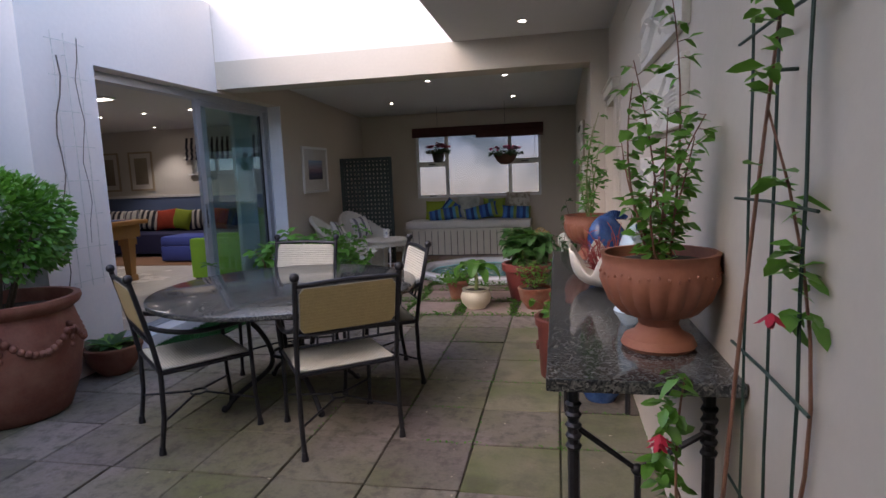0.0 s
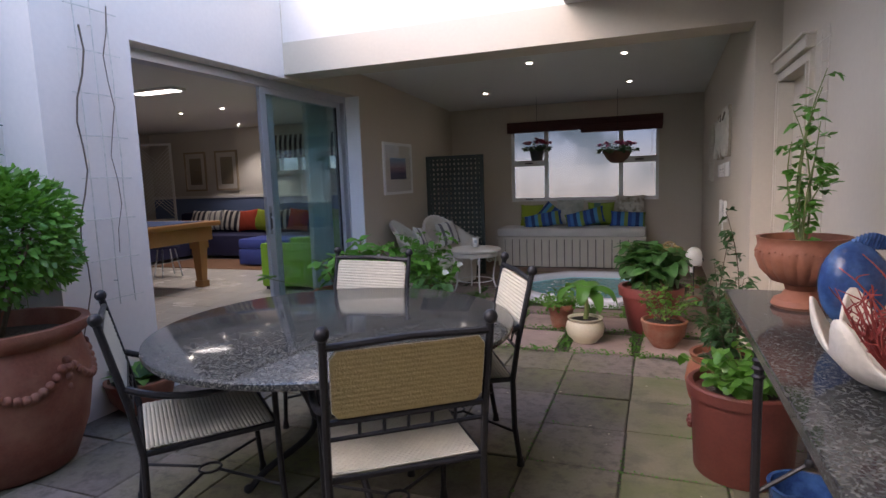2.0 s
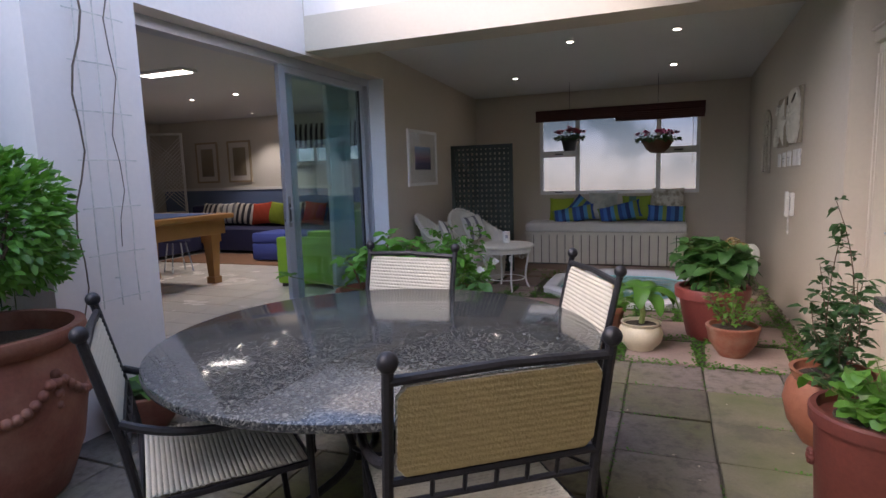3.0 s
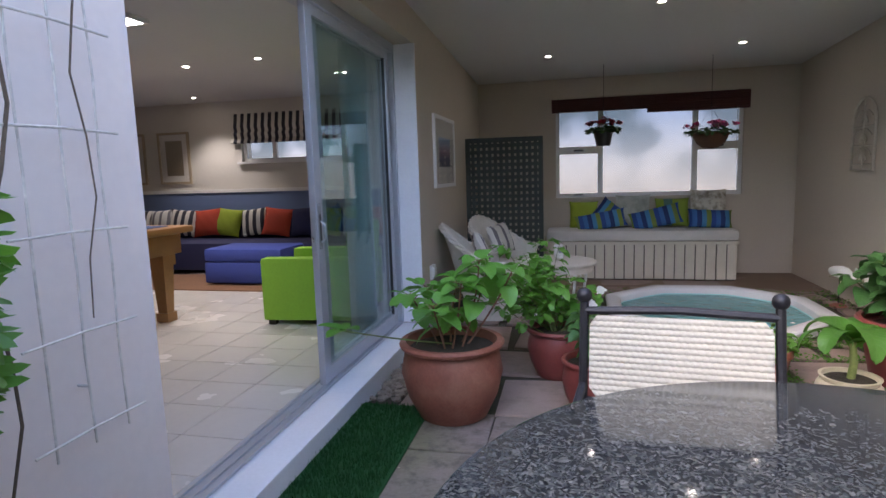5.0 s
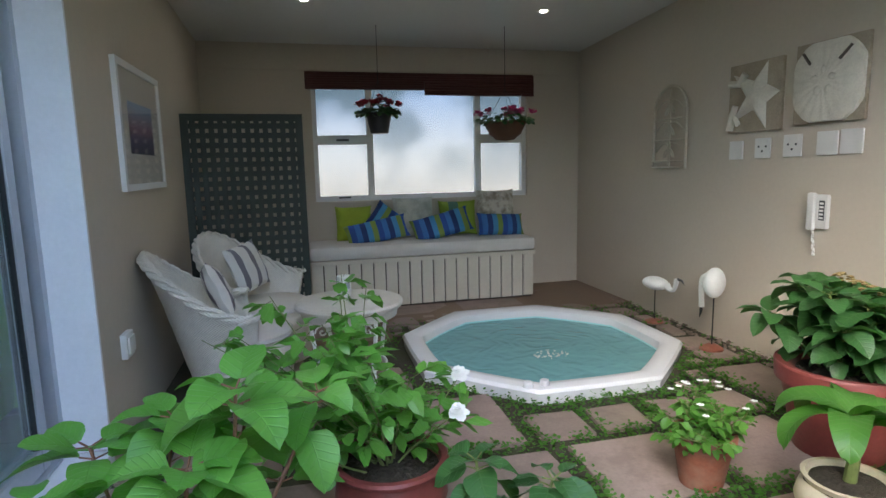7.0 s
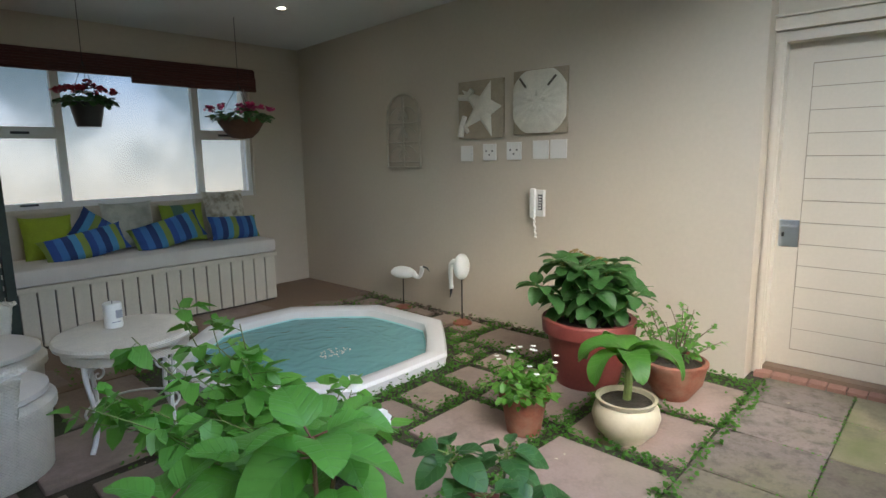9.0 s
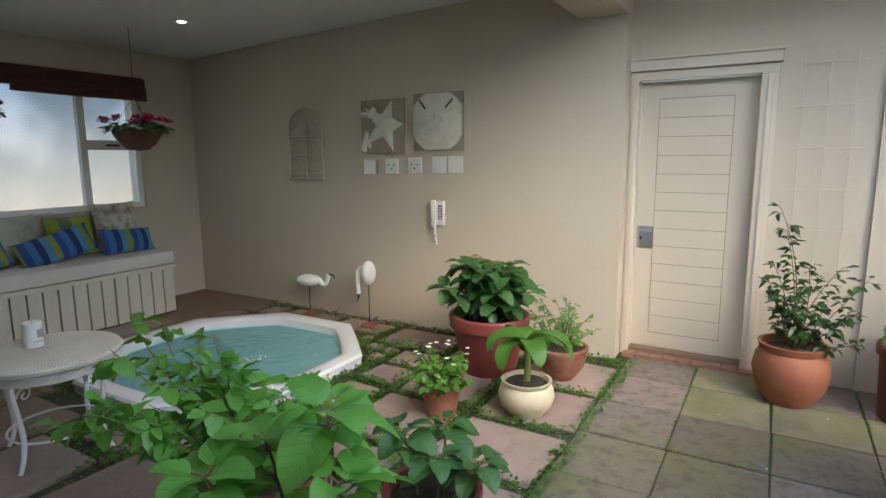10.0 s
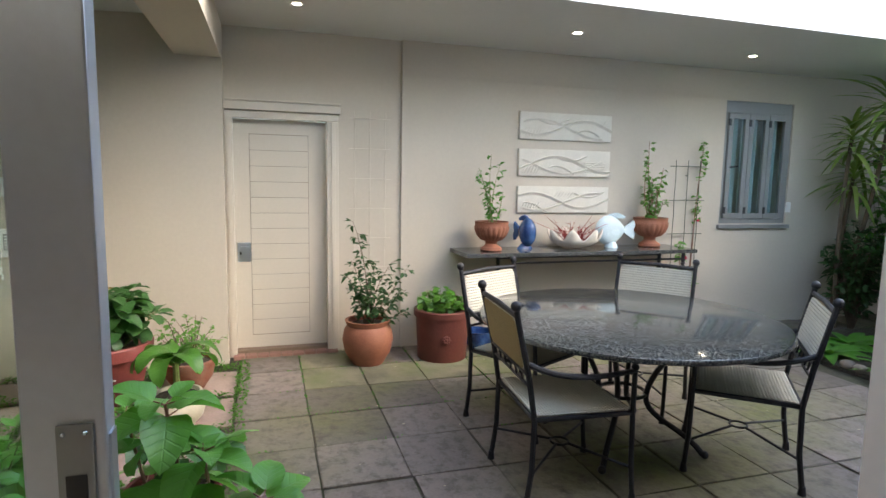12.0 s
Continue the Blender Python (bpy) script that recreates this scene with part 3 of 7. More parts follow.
# ---- fixtures ----
def sliding_leaf(x, y0, y1, name, handle):
    d = thing(name, "silver aluminium framed glass sliding leaf, slid open", "door")
    z0, z1 = 0.135, 2.28
    for a, b in ((y0, y0 + 0.085), (y1 - 0.06, y1)):
        part("stile", box(bmesh.new(), x - 0.02, x + 0.02, a, b, z0, z1, 0.003), ALU, d, smooth=False)
    for a, b in ((z0, z0 + 0.09), (z1 - 0.06, z1)):
        part("rail", box(bmesh.new(), x - 0.018, x + 0.018, y0 + 0.06, y1 - 0.06, a, b, 0.003), ALU, d, smooth=False)
    g = part("glass_pane", box(bmesh.new(), x - 0.003, x + 0.003, y0 + 0.06, y1 - 0.06, z0 + 0.09, z1 - 0.06), GLASS, d, "clear tinted glass", smooth=False)
    g.visible_shadow = False
    gk = bmesh.new()
    for yy in (y0 + 0.061, y1 - 0.065):
        box(gk, x - 0.012, x + 0.012, yy, yy + 0.004, z0 + 0.09, z1 - 0.06)
    part("gasket", gk, DARKPL, d, "black rubber gasket", smooth=False)
    if handle:
        for s in (-1, 1):
            pl = part("pull_plate", boxes((x + s * 0.021, x + s * 0.026, y0 + 0.012, y0 + 0.05, 0.93, 1.19), bevel=0.002), DARKALU, d, "grey recessed pull plate")
            part("recess", boxes((x + s * 0.0255, x + s * 0.0275, y0 + 0.02, y0 + 0.042, 0.97, 1.13), bevel=0.001), DARKPL, pl)
            sb = bmesh.new()
            for zz in (0.94, 1.18):
                for yy in (y0 + 0.02, y0 + 0.042):
                    ball(sb, (x + s * 0.027, yy, zz), 0.003, 6)
            part("screw", sb, STEEL, pl)
        part("latch_plate", boxes((x - 0.012, x + 0.012, y0 - 0.003, y0, 0.91, 1.17)), STEEL, d, "steel latch plate", smooth=False)
        hb = tube([(x + 0.03, y0 + 0.03, 0.97), (x + 0.055, y0 + 0.03, 0.99), (x + 0.055, y0 + 0.03, 1.07), (x + 0.03, y0 + 0.03, 1.09)], 0.006)
        part("handle", hb, STEEL, d)
    return d


tagged(sliding_leaf(DX - 0.045, 6.3, J1 - 0.06, "door_2", False), kind="structure")
tagged(sliding_leaf(DX + 0.005, 6.14, J1 - 0.12, "door_1", True), kind="structure")
fr = thing("door_frame", "silver aluminium sliding door frame", "door frame")
tagged(fr, kind="structure")
part("head", boxes((DX - 0.08, DX + 0.045, J0, J1 - 0.02, 2.28, 2.35)), ALU, fr, smooth=False)
part("jamb", boxes((DX - 0.08, DX + 0.045, J1 - 0.06, J1 - 0.02, 0.125, 2.28)), ALU, fr, smooth=False)
part("jamb", boxes((DX - 0.08, DX + 0.045, J0, J0 + 0.03, 0.125, 2.28)), ALU, fr, smooth=False)
part("track", boxes((DX - 0.08, DX + 0.045, J0 + 0.03, J1 - 0.06, 0.118, 0.13), (DX - 0.05, DX - 0.044, J0 + 0.03, J1 - 0.06, 0.13, 0.14), (DX + 0.002, DX + 0.008, J0 + 0.03, J1 - 0.06, 0.13, 0.14)), ALU, fr, smooth=False)

# curtain gathered behind the fixed glass
bm = bmesh.new()
rows = []
for k in range(120):
    y = 7.16 + 0.42 * k / 119
    x = DX - 0.2 + 0.035 * math.sin(k * 0.62) + 0.012 * math.sin(k * 1.9)
    rows.append([bm.verts.new((x + 0.004 * math.sin(z * 7 + k), y, z)) for z in (0.13, 0.5, 1.0, 1.5, 2.0, 2.36)])
for a, b in zip(rows, rows[1:]):
    for i in range(5):
        bm.faces.new((a[i], b[i], b[i + 1], a[i + 1]))
cu = tagged(link("curtain", bm, CURTAIN), "pale sheer curtain drawn back behind glass", "curtain")
cu.modifiers.new("t", "SOLIDIFY").thickness = 0.003

# panelled door in the east wall
d3 = thing("door_3", "cream painted flush door with horizontal grooves, shut", "door")
tagged(d3, kind="structure")
dx = B + 0.07
part("leaf", boxes((dx, dx + 0.04, D0 + 0.035, D1 - 0.035, 0.05, DH - 0.035)), TRIMW, d3, smooth=False)
px0, px1, pz0, pz1 = 5.635, 6.10, 0.16, 1.835
nb = 13
for k in range(nb):
    a = pz0 + (pz1 - pz0) * k / nb
    b = pz0 + (pz1 - pz0) * (k + 1) / nb
    part("board", box(bmesh.new(), dx - 0.005, dx + 0.004, px0, px1, a + 0.002, b - 0.002, 0.0015), TRIMW, d3, smooth=False)
# darker backing: the shade in the board grooves is put into its colour
part("panel_backing", boxes((dx - 0.0012, dx + 0.004, px0 - 0.004, px1 + 0.004, pz0 - 0.004, pz1 + 0.004)), mat("painted groove shade", (0.3, 0.25, 0.19), 0.8, vary=0.05), d3, smooth=False)
lk = part("lock_plate", box(bmesh.new(), dx - 0.008, dx, 6.105, 6.21, 0.785, 0.945, 0.004), STEEL, d3, "brushed steel lock plate")
part("keyhole", boxes((dx - 0.0105, dx - 0.0075, 6.18, 6.193, 0.845, 0.87)), DARKPL, lk, smooth=False)
part("lever", tube([(dx - 0.008, 6.185, 0.91), (dx - 0.035, 6.185, 0.91), (dx - 0.04, 6.15, 0.91), (dx - 0.038, 6.115, 0.908)], 0.006), STEEL, lk)
fm = thing("door_frame_2", "cream painted timber architrave with a head moulding", "door frame")
tagged(fm, kind="structure")
for a, b in ((D0 - 0.06, D0 + 0.035), (D1 - 0.035, D1 + 0.022)):
    part("architrave", box(bmesh.new(), B - 0.022, B + 0.07, a, b, 0.0, DH - 0.035, 0.004), TRIMW, fm, smooth=False)
    part("bead", box(bmesh.new(), B - 0.034, B - 0.022, (a + b) / 2 - 0.02, (a + b) / 2 + 0.012, 0.0, DH - 0.037, 0.003), TRIMW, fm, smooth=False)
part("head", box(bmesh.new(), B - 0.022, B + 0.07, D0 - 0.06, D1 + 0.022, DH - 0.035, DH + 0.02, 0.004), TRIMW, fm, smooth=False)
part("cornice", box(bmesh.new(), B - 0.05, B + 0.02, D0 - 0.075, D1 + 0.024, DH + 0.026, DH + 0.095, 0.006), TRIMW, fm, smooth=False)
part("cap", box(bmesh.new(), B - 0.068, B + 0.02, D0 - 0.08, D1 + 0.024, DH + 0.095, DH + 0.11, 0.003), TRIMW, fm, smooth=False)

# frosted window in the north wall
w1 = thing("window_1", "white framed window with frosted panes", "window")
tagged(w1, kind="structure")
fy0, fy1 = N + 0.05, N + 0.1
M1, M2, R = -1.77, -0.64, 1.58
for a, b in ((X0, X0 + 0.045), (X1 - 0.045, X1)):
    part("window_frame", boxes((a, b, fy0, fy1, Z0, Z1)), WHITE, w1, smooth=False)
for a, b in ((M1 - 0.03, M1 + 0.03), (M2 - 0.03, M2 + 0.03)):
    part("mullion", boxes((a, b, fy0 - 0.01, fy1, Z0 + 0.05, Z1 - 0.05)), WHITE, w1, smooth=False)
for a, b in ((Z0, Z0 + 0.05), (Z1 - 0.05, Z1)):
    part("window_frame", boxes((X0 + 0.045, X1 - 0.045, fy0, fy1, a, b)), WHITE, w1, smooth=False)
for a, b in ((X0 + 0.045, M1 - 0.03), (M2 + 0.03, X1 - 0.045)):
    part("transom", boxes((a, b, fy0 - 0.005, fy1, R - 0.045, R + 0.045)), WHITE, w1, smooth=False)
    part("stay", boxes(((a + b) / 2 - 0.06, (a + b) / 2 + 0.06, fy0 - 0.03, fy0 - 0.006, R - 0.012, R + 0.008)), DARKPL, w1, "dark window stay", smooth=False)
    part("stay", boxes(((a + b) / 2 - 0.06, (a + b) / 2 + 0.06, fy0 - 0.03, fy0 - 0.006, Z0 + 0.028, Z0 + 0.045)), DARKPL, w1, "dark window stay", smooth=False)
for a, b, c, e in ((X0 + 0.045, M1 - 0.03, R + 0.045, Z1 - 0.05), (X0 + 0.045, M1 - 0.03, Z0 + 0.05, R - 0.045), (M1 + 0.03, M2 - 0.03, Z0 + 0.05, Z1 - 0.05), (M2 + 0.03, X1 - 0.045, R + 0.045, Z1 - 0.05), (M2 + 0.03, X1 - 0.045, Z0 + 0.05, R - 0.045)):
    p = part("pane", boxes((a, b, fy0 + 0.02, fy0 + 0.026, c, e)), FROST, w1, smooth=False)
    p.visible_shadow = False
part("window_sill", box(bmesh.new(), X0 - 0.02, X1 + 0.02, N - 0.02, N + 0.05, Z0 - 0.03, Z0, 0.004), PAINT, w1, smooth=False)

# rolled bamboo blind with a sagging half
bl = thing("bamboo_blind", "dark red bamboo roll-up blind above the window", "blind")
bb = bmesh.new()
for k in range(7):
    tube([(X0 - 0.04, N - 0.035, 2.2 - 0.022 * k), (X1 + 0.05, N - 0.035, 2.2 - 0.022 * k)], 0.012, 6, bb)
part("headboard", boxes((X0 - 0.05, X1 + 0.05, N - 0.02, N - 0.013, 2.06, 2.225)), BLINDM, bl, smooth=False)
part("slats", bb, BLINDM, bl)
bb = bmesh.new()
for k in range(5):
    tube([(-1.22, N - 0.062, 2.125 - 0.026 * k), (-0.6, N - 0.066, 2.118 - 0.026 * k), (X1 + 0.04, N - 0.062, 2.122 - 0.026 * k)], 0.015, 6, bb)
part("rolled_slats", bb, BLINDM, bl)
part("pull_cord", tube([(X1 - 0.1, N - 0.08, 2.02), (X1 - 0.1, N - 0.08, 1.4)], 0.003, 5), CANVAS, bl)

# shuttered window in the courtyard wall
w2 = thing("window_2", "grey aluminium three-leaf window with net curtains", "window")
tagged(w2, kind="structure")
part("window_frame", boxes((C + 0.02, C + 0.09, E0, E0 + 0.05, EZ0, EZ1), (C + 0.02, C + 0.09, E1 - 0.05, E1, EZ0, EZ1), (C + 0.02, C + 0.09, E0 + 0.05, E1 - 0.05, EZ0, EZ0 + 0.05), (C + 0.02, C + 0.09, E0 + 0.05, E1 - 0.05, EZ1 - 0.12, EZ1)), DARKALU, w2, smooth=False)
part("window_sill", box(bmesh.new(), C - 0.035, C + 0.02, E0 - 0.03, E1 + 0.025, EZ0 - 0.05, EZ0 - 0.01, 0.004), DARKALU, w2, "dark slate sill", smooth=False)
for k in range(3):
    a = E0 + 0.05 + k * (E1 - E0 - 0.1) / 3
    b = a + (E1 - E0 - 0.1) / 3
    lf = part("sash", boxes((C + 0.0, C + 0.035, a + 0.004, a + 0.055, EZ0 + 0.055, EZ1 - 0.125), (C, C + 0.035, b - 0.055, b - 0.004, EZ0 + 0.055, EZ1 - 0.125), (C, C + 0.035, a + 0.055, b - 0.055, EZ0 + 0.055, EZ0 + 0.11), (C, C + 0.035, a + 0.055, b - 0.055, EZ1 - 0.18, EZ1 - 0.125)), DARKALU, w2, smooth=False)
    g = part("pane", boxes((C + 0.015, C + 0.02, a + 0.055, b - 0.055, EZ0 + 0.11, EZ1 - 0.18)), GLASS, lf, smooth=False)
    g.visible_shadow = False
    cb = bmesh.new()
    cols = []
    for q in range(25):
        yy = a + 0.03 + (b - a - 0.06) * q / 24
        cols.append([cb.verts.new((C + 0.13 + 0.02 * math.sin(q * 1.3 + k), yy, z)) for z in (EZ0 + 0.05, EZ1 - 0.1)])
    for p, q in zip(cols, cols[1:]):
        cb.faces.new((p[0], q[0], q[1], p[1]))
    part("net_curtain", cb, CURTAIN, w2, "white net curtain")
    for zz in (EZ0 + 0.14, EZ1 - 0.22):
        part("hinge", boxes((C - 0.008, C, b - 0.02, b + 0.01, zz - 0.035, zz + 0.035)), DARKPL, lf, smooth=False)
part("handle", tube([(C - 0.004, E1 - 0.09, 1.68), (C - 0.03, E1 - 0.09, 1.68), (C - 0.034, E1 - 0.16, 1.69)], 0.008), DARKPL, w2, "black window handle")
struct("window_back", boxes((C + 0.3, C + 0.33, E0, E1, EZ0, EZ1)), ROOMW, "room wall behind the net curtains", "wall")

# lounge window with a striped roman blind
w3 = thing("window_3", "white lounge window with clear panes", "window")
tagged(w3, kind="structure")
ly = N + 0.04
part("window_frame", boxes((LW0, LW0 + 0.05, ly, ly + 0.05, LZ0, LZ1), (LW1 - 0.05, LW1, ly, ly + 0.05, LZ0, LZ1), (LW0 + 0.05, LW1 - 0.05, ly, ly + 0.05, LZ0, LZ0 + 0.045), (LW0 + 0.05, LW1 - 0.05, ly, ly + 0.05, LZ1 - 0.045, LZ1)), WHITE, w3, smooth=False)
for x in (-6.35, -5.75):
    part("mullion", boxes((x - 0.03, x + 0.03, ly - 0.005, ly + 0.05, LZ0 + 0.045, LZ1 - 0.045)), WHITE, w3, smooth=False)
part("window_sill", boxes((LW0 - 0.05, LW1 + 0.05, N - 0.08, ly, LZ0 - 0.03, LZ0)), WHITE, w3, smooth=False)
rb = bmesh.new()
prof = [(2.29, 0.0), (2.2, -0.015), (2.1, -0.04), (2.04, -0.02), (2.0, -0.05), (1.93, -0.03), (1.88, -0.06), (1.86, -0.05)]
cols = []
for k in range(2):
    x = (LW0 - 0.13, LW1 + 0.05)[k]
    cols.append([rb.verts.new((x, N - 0.03 + o, z)) for z, o in prof])
for i in range(len(prof) - 1):
    rb.faces.new((cols[0][i], cols[1][i], cols[1][i + 1], cols[0][i + 1]))
tagged(link("roman_blind", rb, BW), "black and cream striped roman blind, half raised", "blind")


# downlights
def downlight(x, y, z, watts, colour=(1.0, 0.86, 0.7)):
    d = thing("downlight", "small white recessed ceiling downlight, lit", "light", pose(x, y, z), "ceiling downlights")
    part("ring", lathe([(0.026, 0.0), (0.042, -0.004), (0.048, 0.0)], 20), WHITE, d)
    part("lamp", lathe([(0.0, -0.001), (0.026, -0.001)], 16), BULB, d, "glowing lamp")
    lt = bpy.data.lights.new("spot", "SPOT")
    lt.energy, lt.spot_size, lt.spot_blend, lt.shadow_soft_size, lt.color = watts, radians(100), 0.7, 0.04, colour
    o = new("lamp_light", lt)
    o.parent = d
    o.location = (0, 0, -0.02)


BULB = glow("lit halogen lamp", (1.0, 0.93, 0.82), 14.0)


def patio_z(y):
    return 2.66 - 0.18 * (y - 6.61) / (N - 6.61) - 0.001


for x, y in ((-2.37, 9.57), (-0.47, 9.58), (-1.44, 8.07), (-0.456, 8.05)):
    downlight(x, y, patio_z(y), 0.8)
for x, y in ((-0.1, 5.75), (-0.1, 3.6), (0.05, 1.72)):
    downlight(x, y, 2.659, 1.0)
for x, y in ((-5.9, 8.4), (-5.04, 8.3), (-7.2, 10.3), (-6.75, 8.5), (-5.3, 6.3), (-7.2, 6.3)):
    downlight(x, y, 2.479, 9.5, (1.0, 0.95, 0.9))
vt = thing("ceiling_vent", "white rectangular ceiling light panel", "light", pose(-5.35, 6.75, 2.478))
part("frame", box(bmesh.new(), -0.32, 0.32, -0.1, 0.1, -0.03, 0.0, 0.004), WHITE, vt, smooth=False)
part("diffuser", boxes((-0.29, 0.29, -0.07, 0.07, -0.034, -0.031)), glow("lit diffuser", (1, 0.97, 0.92), 2.0), vt, smooth=False)


# ---- hot tub ----
def octa_loft(levels, cap_last=False):
    """Rings of (apothem, height, rounding), lofted; rounding pulls the octagon towards a circle."""
    bm = bmesh.new()
    rings = []
    seg = 64
    for ap, z, rnd in levels:
        ring = []
        for k in range(seg):
            a = 2 * math.pi * k / seg + math.pi / 8
            r_oct = ap / math.cos(((a + math.pi / 8) % (math.pi / 4)) - math.pi / 8)
            r = r_oct * (1 - rnd) + ap * 1.03 * rnd
            ring.append(bm.verts.new((r * math.cos(a), r * math.sin(a), z)))
        rings.append(ring)
    for a, b in zip(rings, rings[1:]):
        for k in range(seg):
            j = (k + 1) % seg
            bm.faces.new((a[k], a[j], b[j], b[k]))
    if cap_last:
        bm.faces.new(rings[-1])
    bmesh.ops.recalc_face_normals(bm, faces=bm.faces)
    return bm


tub = thing("hot_tub", "octagonal sunken white acrylic hot tub, full of water", "hot tub", pose(-0.87, 8.75, 0) @ Matrix.Diagonal((0.89, 0.89, 1.0, 1)))
part("rim", octa_loft([(1.02, -0.3, 0.1), (1.03, 0.02, 0.1), (1.04, 0.045, 0.1), (1.025, 0.065, 0.1), (0.97, 0.07, 0.12), (0.91, 0.066, 0.18), (0.885, 0.05, 0.25), (0.875, 0.0, 0.3)]), TUBW, tub)
part("shell", octa_loft([(0.8755, 0.0, 0.3), (0.86, -0.12, 0.35), (0.8, -0.42, 0.5), (0.62, -0.44, 0.6), (0.56, -0.8, 0.8), (0.1, -0.84, 1.0)], True), TUBIN, tub, "pale aqua inner shell")


def watermat():
    m = bpy.data.materials.new("spa water")
    m.use_nodes = True
    n, l = m.node_tree.nodes, m.node_tree.links
    b = n["Principled BSDF"]
    b.inputs["Base Color"].default_value = (0.32, 0.7, 0.74, 1)
    b.inputs["Roughness"].default_value = 0.06
    tc = n.new("ShaderNodeTexCoord")
    nz = n.new("ShaderNodeTexNoise")
    nz.inputs["Scale"].default_value, nz.inputs["Detail"].default_value = 5, 3
    wv = n.new("ShaderNodeTexWave")
    wv.wave_type, wv.rings_direction = "RINGS", "Z"
    wv.inputs["Scale"].default_value, wv.inputs["Distortion"].default_value = 2.2, 22.0
    l.new(tc.outputs["Object"], nz.inputs["Vector"])
    l.new(tc.outputs["Object"], wv.inputs["Vector"])
    mm = n.new("ShaderNodeMath")
    mm.operation = "MULTIPLY_ADD"
    mm.inputs[1].default_value = 0.15
    l.new(wv.outputs[1], mm.inputs[0])
    l.new(nz.outputs[0], mm.inputs[2])
    bp = n.new("ShaderNodeBump")
    bp.inputs["Strength"].default_value, bp.inputs["Distance"].default_value = 0.35, 0.05
    l.new(mm.outputs[0], bp.inputs["Height"])
    l.new(bp.outputs[0], b.inputs["Normal"])
    t = n.new("ShaderNodeBsdfTransparent")
    t.inputs[0].default_value = (0.72, 0.95, 0.95, 1)
    mx = n.new("ShaderNodeMixShader")
    mx.inputs[0].default_value = 0.6
    l.new(t.outputs[0], mx.inputs[1])
    l.new(b.outputs[0], mx.inputs[2])
    l.new(mx.outputs[0], n["Material Output"].inputs[0])
    return m


bm = octa_loft([(0.874, -0.012, 0.3), (0.6, -0.012, 0.5), (0.3, -0.012, 0.8), (0.02, -0.008, 1.0)], True)
part("water", bm, watermat(), tub, "clear aqua water with a bubbling jet")
fo = bmesh.new()
rng = random.Random(3)
for k in range(45):
    a, r = rng.random() * 6.28, 0.15 * rng.random() ** 0.6
    ball(fo, (0.02 + r * math.cos(a), -0.2 + 0.7 * r * math.sin(a), -0.004), 0.003 + 0.006 * rng.random(), 6, (1, 1, 0.4))
tagged(part("foam", fo, WHITEF, tub, "white bubbling foam"), kind="stuff")
for x in (-0.47, -0.36):
    part("control_knob", lathe([(0.0, 0.1), (0.026, 0.098), (0.03, 0.09), (0.032, 0.066)], 16, m=pose(x, -0.955, 0)), TUBW, tub)

# ---- bench with cushions ----
bx0, bx1, by0 = -2.42, -0.275, 10.24
bench = thing("storage_bench", "cream painted slatted storage bench under the window", "bench")
# body coloured dark, standing in for shade between the cream boards
part("body", boxes((bx0 + 0.02, bx1 - 0.02, by0 + 0.02, N - 0.01, 0.0, 0.45)), mat("painted shade between boards", (0.09, 0.075, 0.06), 0.9, vary=0.2), bench, smooth=False)
nb = 19
bw = (bx1 - bx0) / nb
for k in range(nb):
    part("board", box(bmesh.new(), bx0 + k * bw + 0.006, bx0 + (k + 1) * bw - 0.006, by0, by0 + 0.02, 0.02 + 0.003 * math.sin(k * 7), 0.43, 0.003), BENCHW, bench, smooth=False)
for k in range(4):
    part("end_board", box(bmesh.new(), bx1 - 0.02, bx1, by0 + 0.02 + k * 0.133, by0 + 0.145 + k * 0.133, 0.02, 0.43, 0.003), BENCHW, bench, smooth=False)
part("top_rail", box(bmesh.new(), bx0 - 0.012, bx1 + 0.012, by0 - 0.015, N - 0.01, 0.43, 0.47, 0.005), BENCHW, bench, smooth=False)
bm = box(bmesh.new(), bx0 - 0.01, bx1 + 0.015, by0 - 0.02, N - 0.03, 0.471, 0.6, 0.045)
tagged(link("bench_cushion", bm, CANVAS), "long off-white canvas seat cushion on the bench", "cushion")


def pillow(name, size, m, material, label, group="", thick=0.13):
    """A stuffed square cushion with pinched corners."""
    bm = bmesh.new()
    n = 12
    w, h = size
    grids = []
    for s in (1, -1):
        g = []
        for i in range(n + 1):
            row = []
            for j in range(n + 1):
                u, v = i / n * 2 - 1, j / n * 2 - 1
                puff = max(0.0, (1 - u * u) * (1 - v * v)) ** 0.45
                pin = 1 - 0.07 * (1 - abs(u) ** 3) * abs(v) ** 4
                pin2 = 1 - 0.07 * (1 - abs(v) ** 3) * abs(u) ** 4
                row.append(bm.verts.new((u * w / 2 * pin2, s * thick / 2 * puff + 0.004 * math.sin(u * 9 + v * 7), v * h / 2 * pin)))
            g.append(row)
        grids.append(g)
    for s, g in zip((1, -1), grids):
        for i in range(n):
            for j in range(n):
                f = (g[i][j], g[i + 1][j], g[i + 1][j + 1], g[i][j + 1])
                bm.faces.new(f if s < 0 else f[::-1])
    bmesh.ops.remove_doubles(bm, verts=bm.verts, dist=0.0005)
    ob = link(name, bm, material)
    ob.matrix_basis = m
    return tagged(ob, label, "cushion", group)


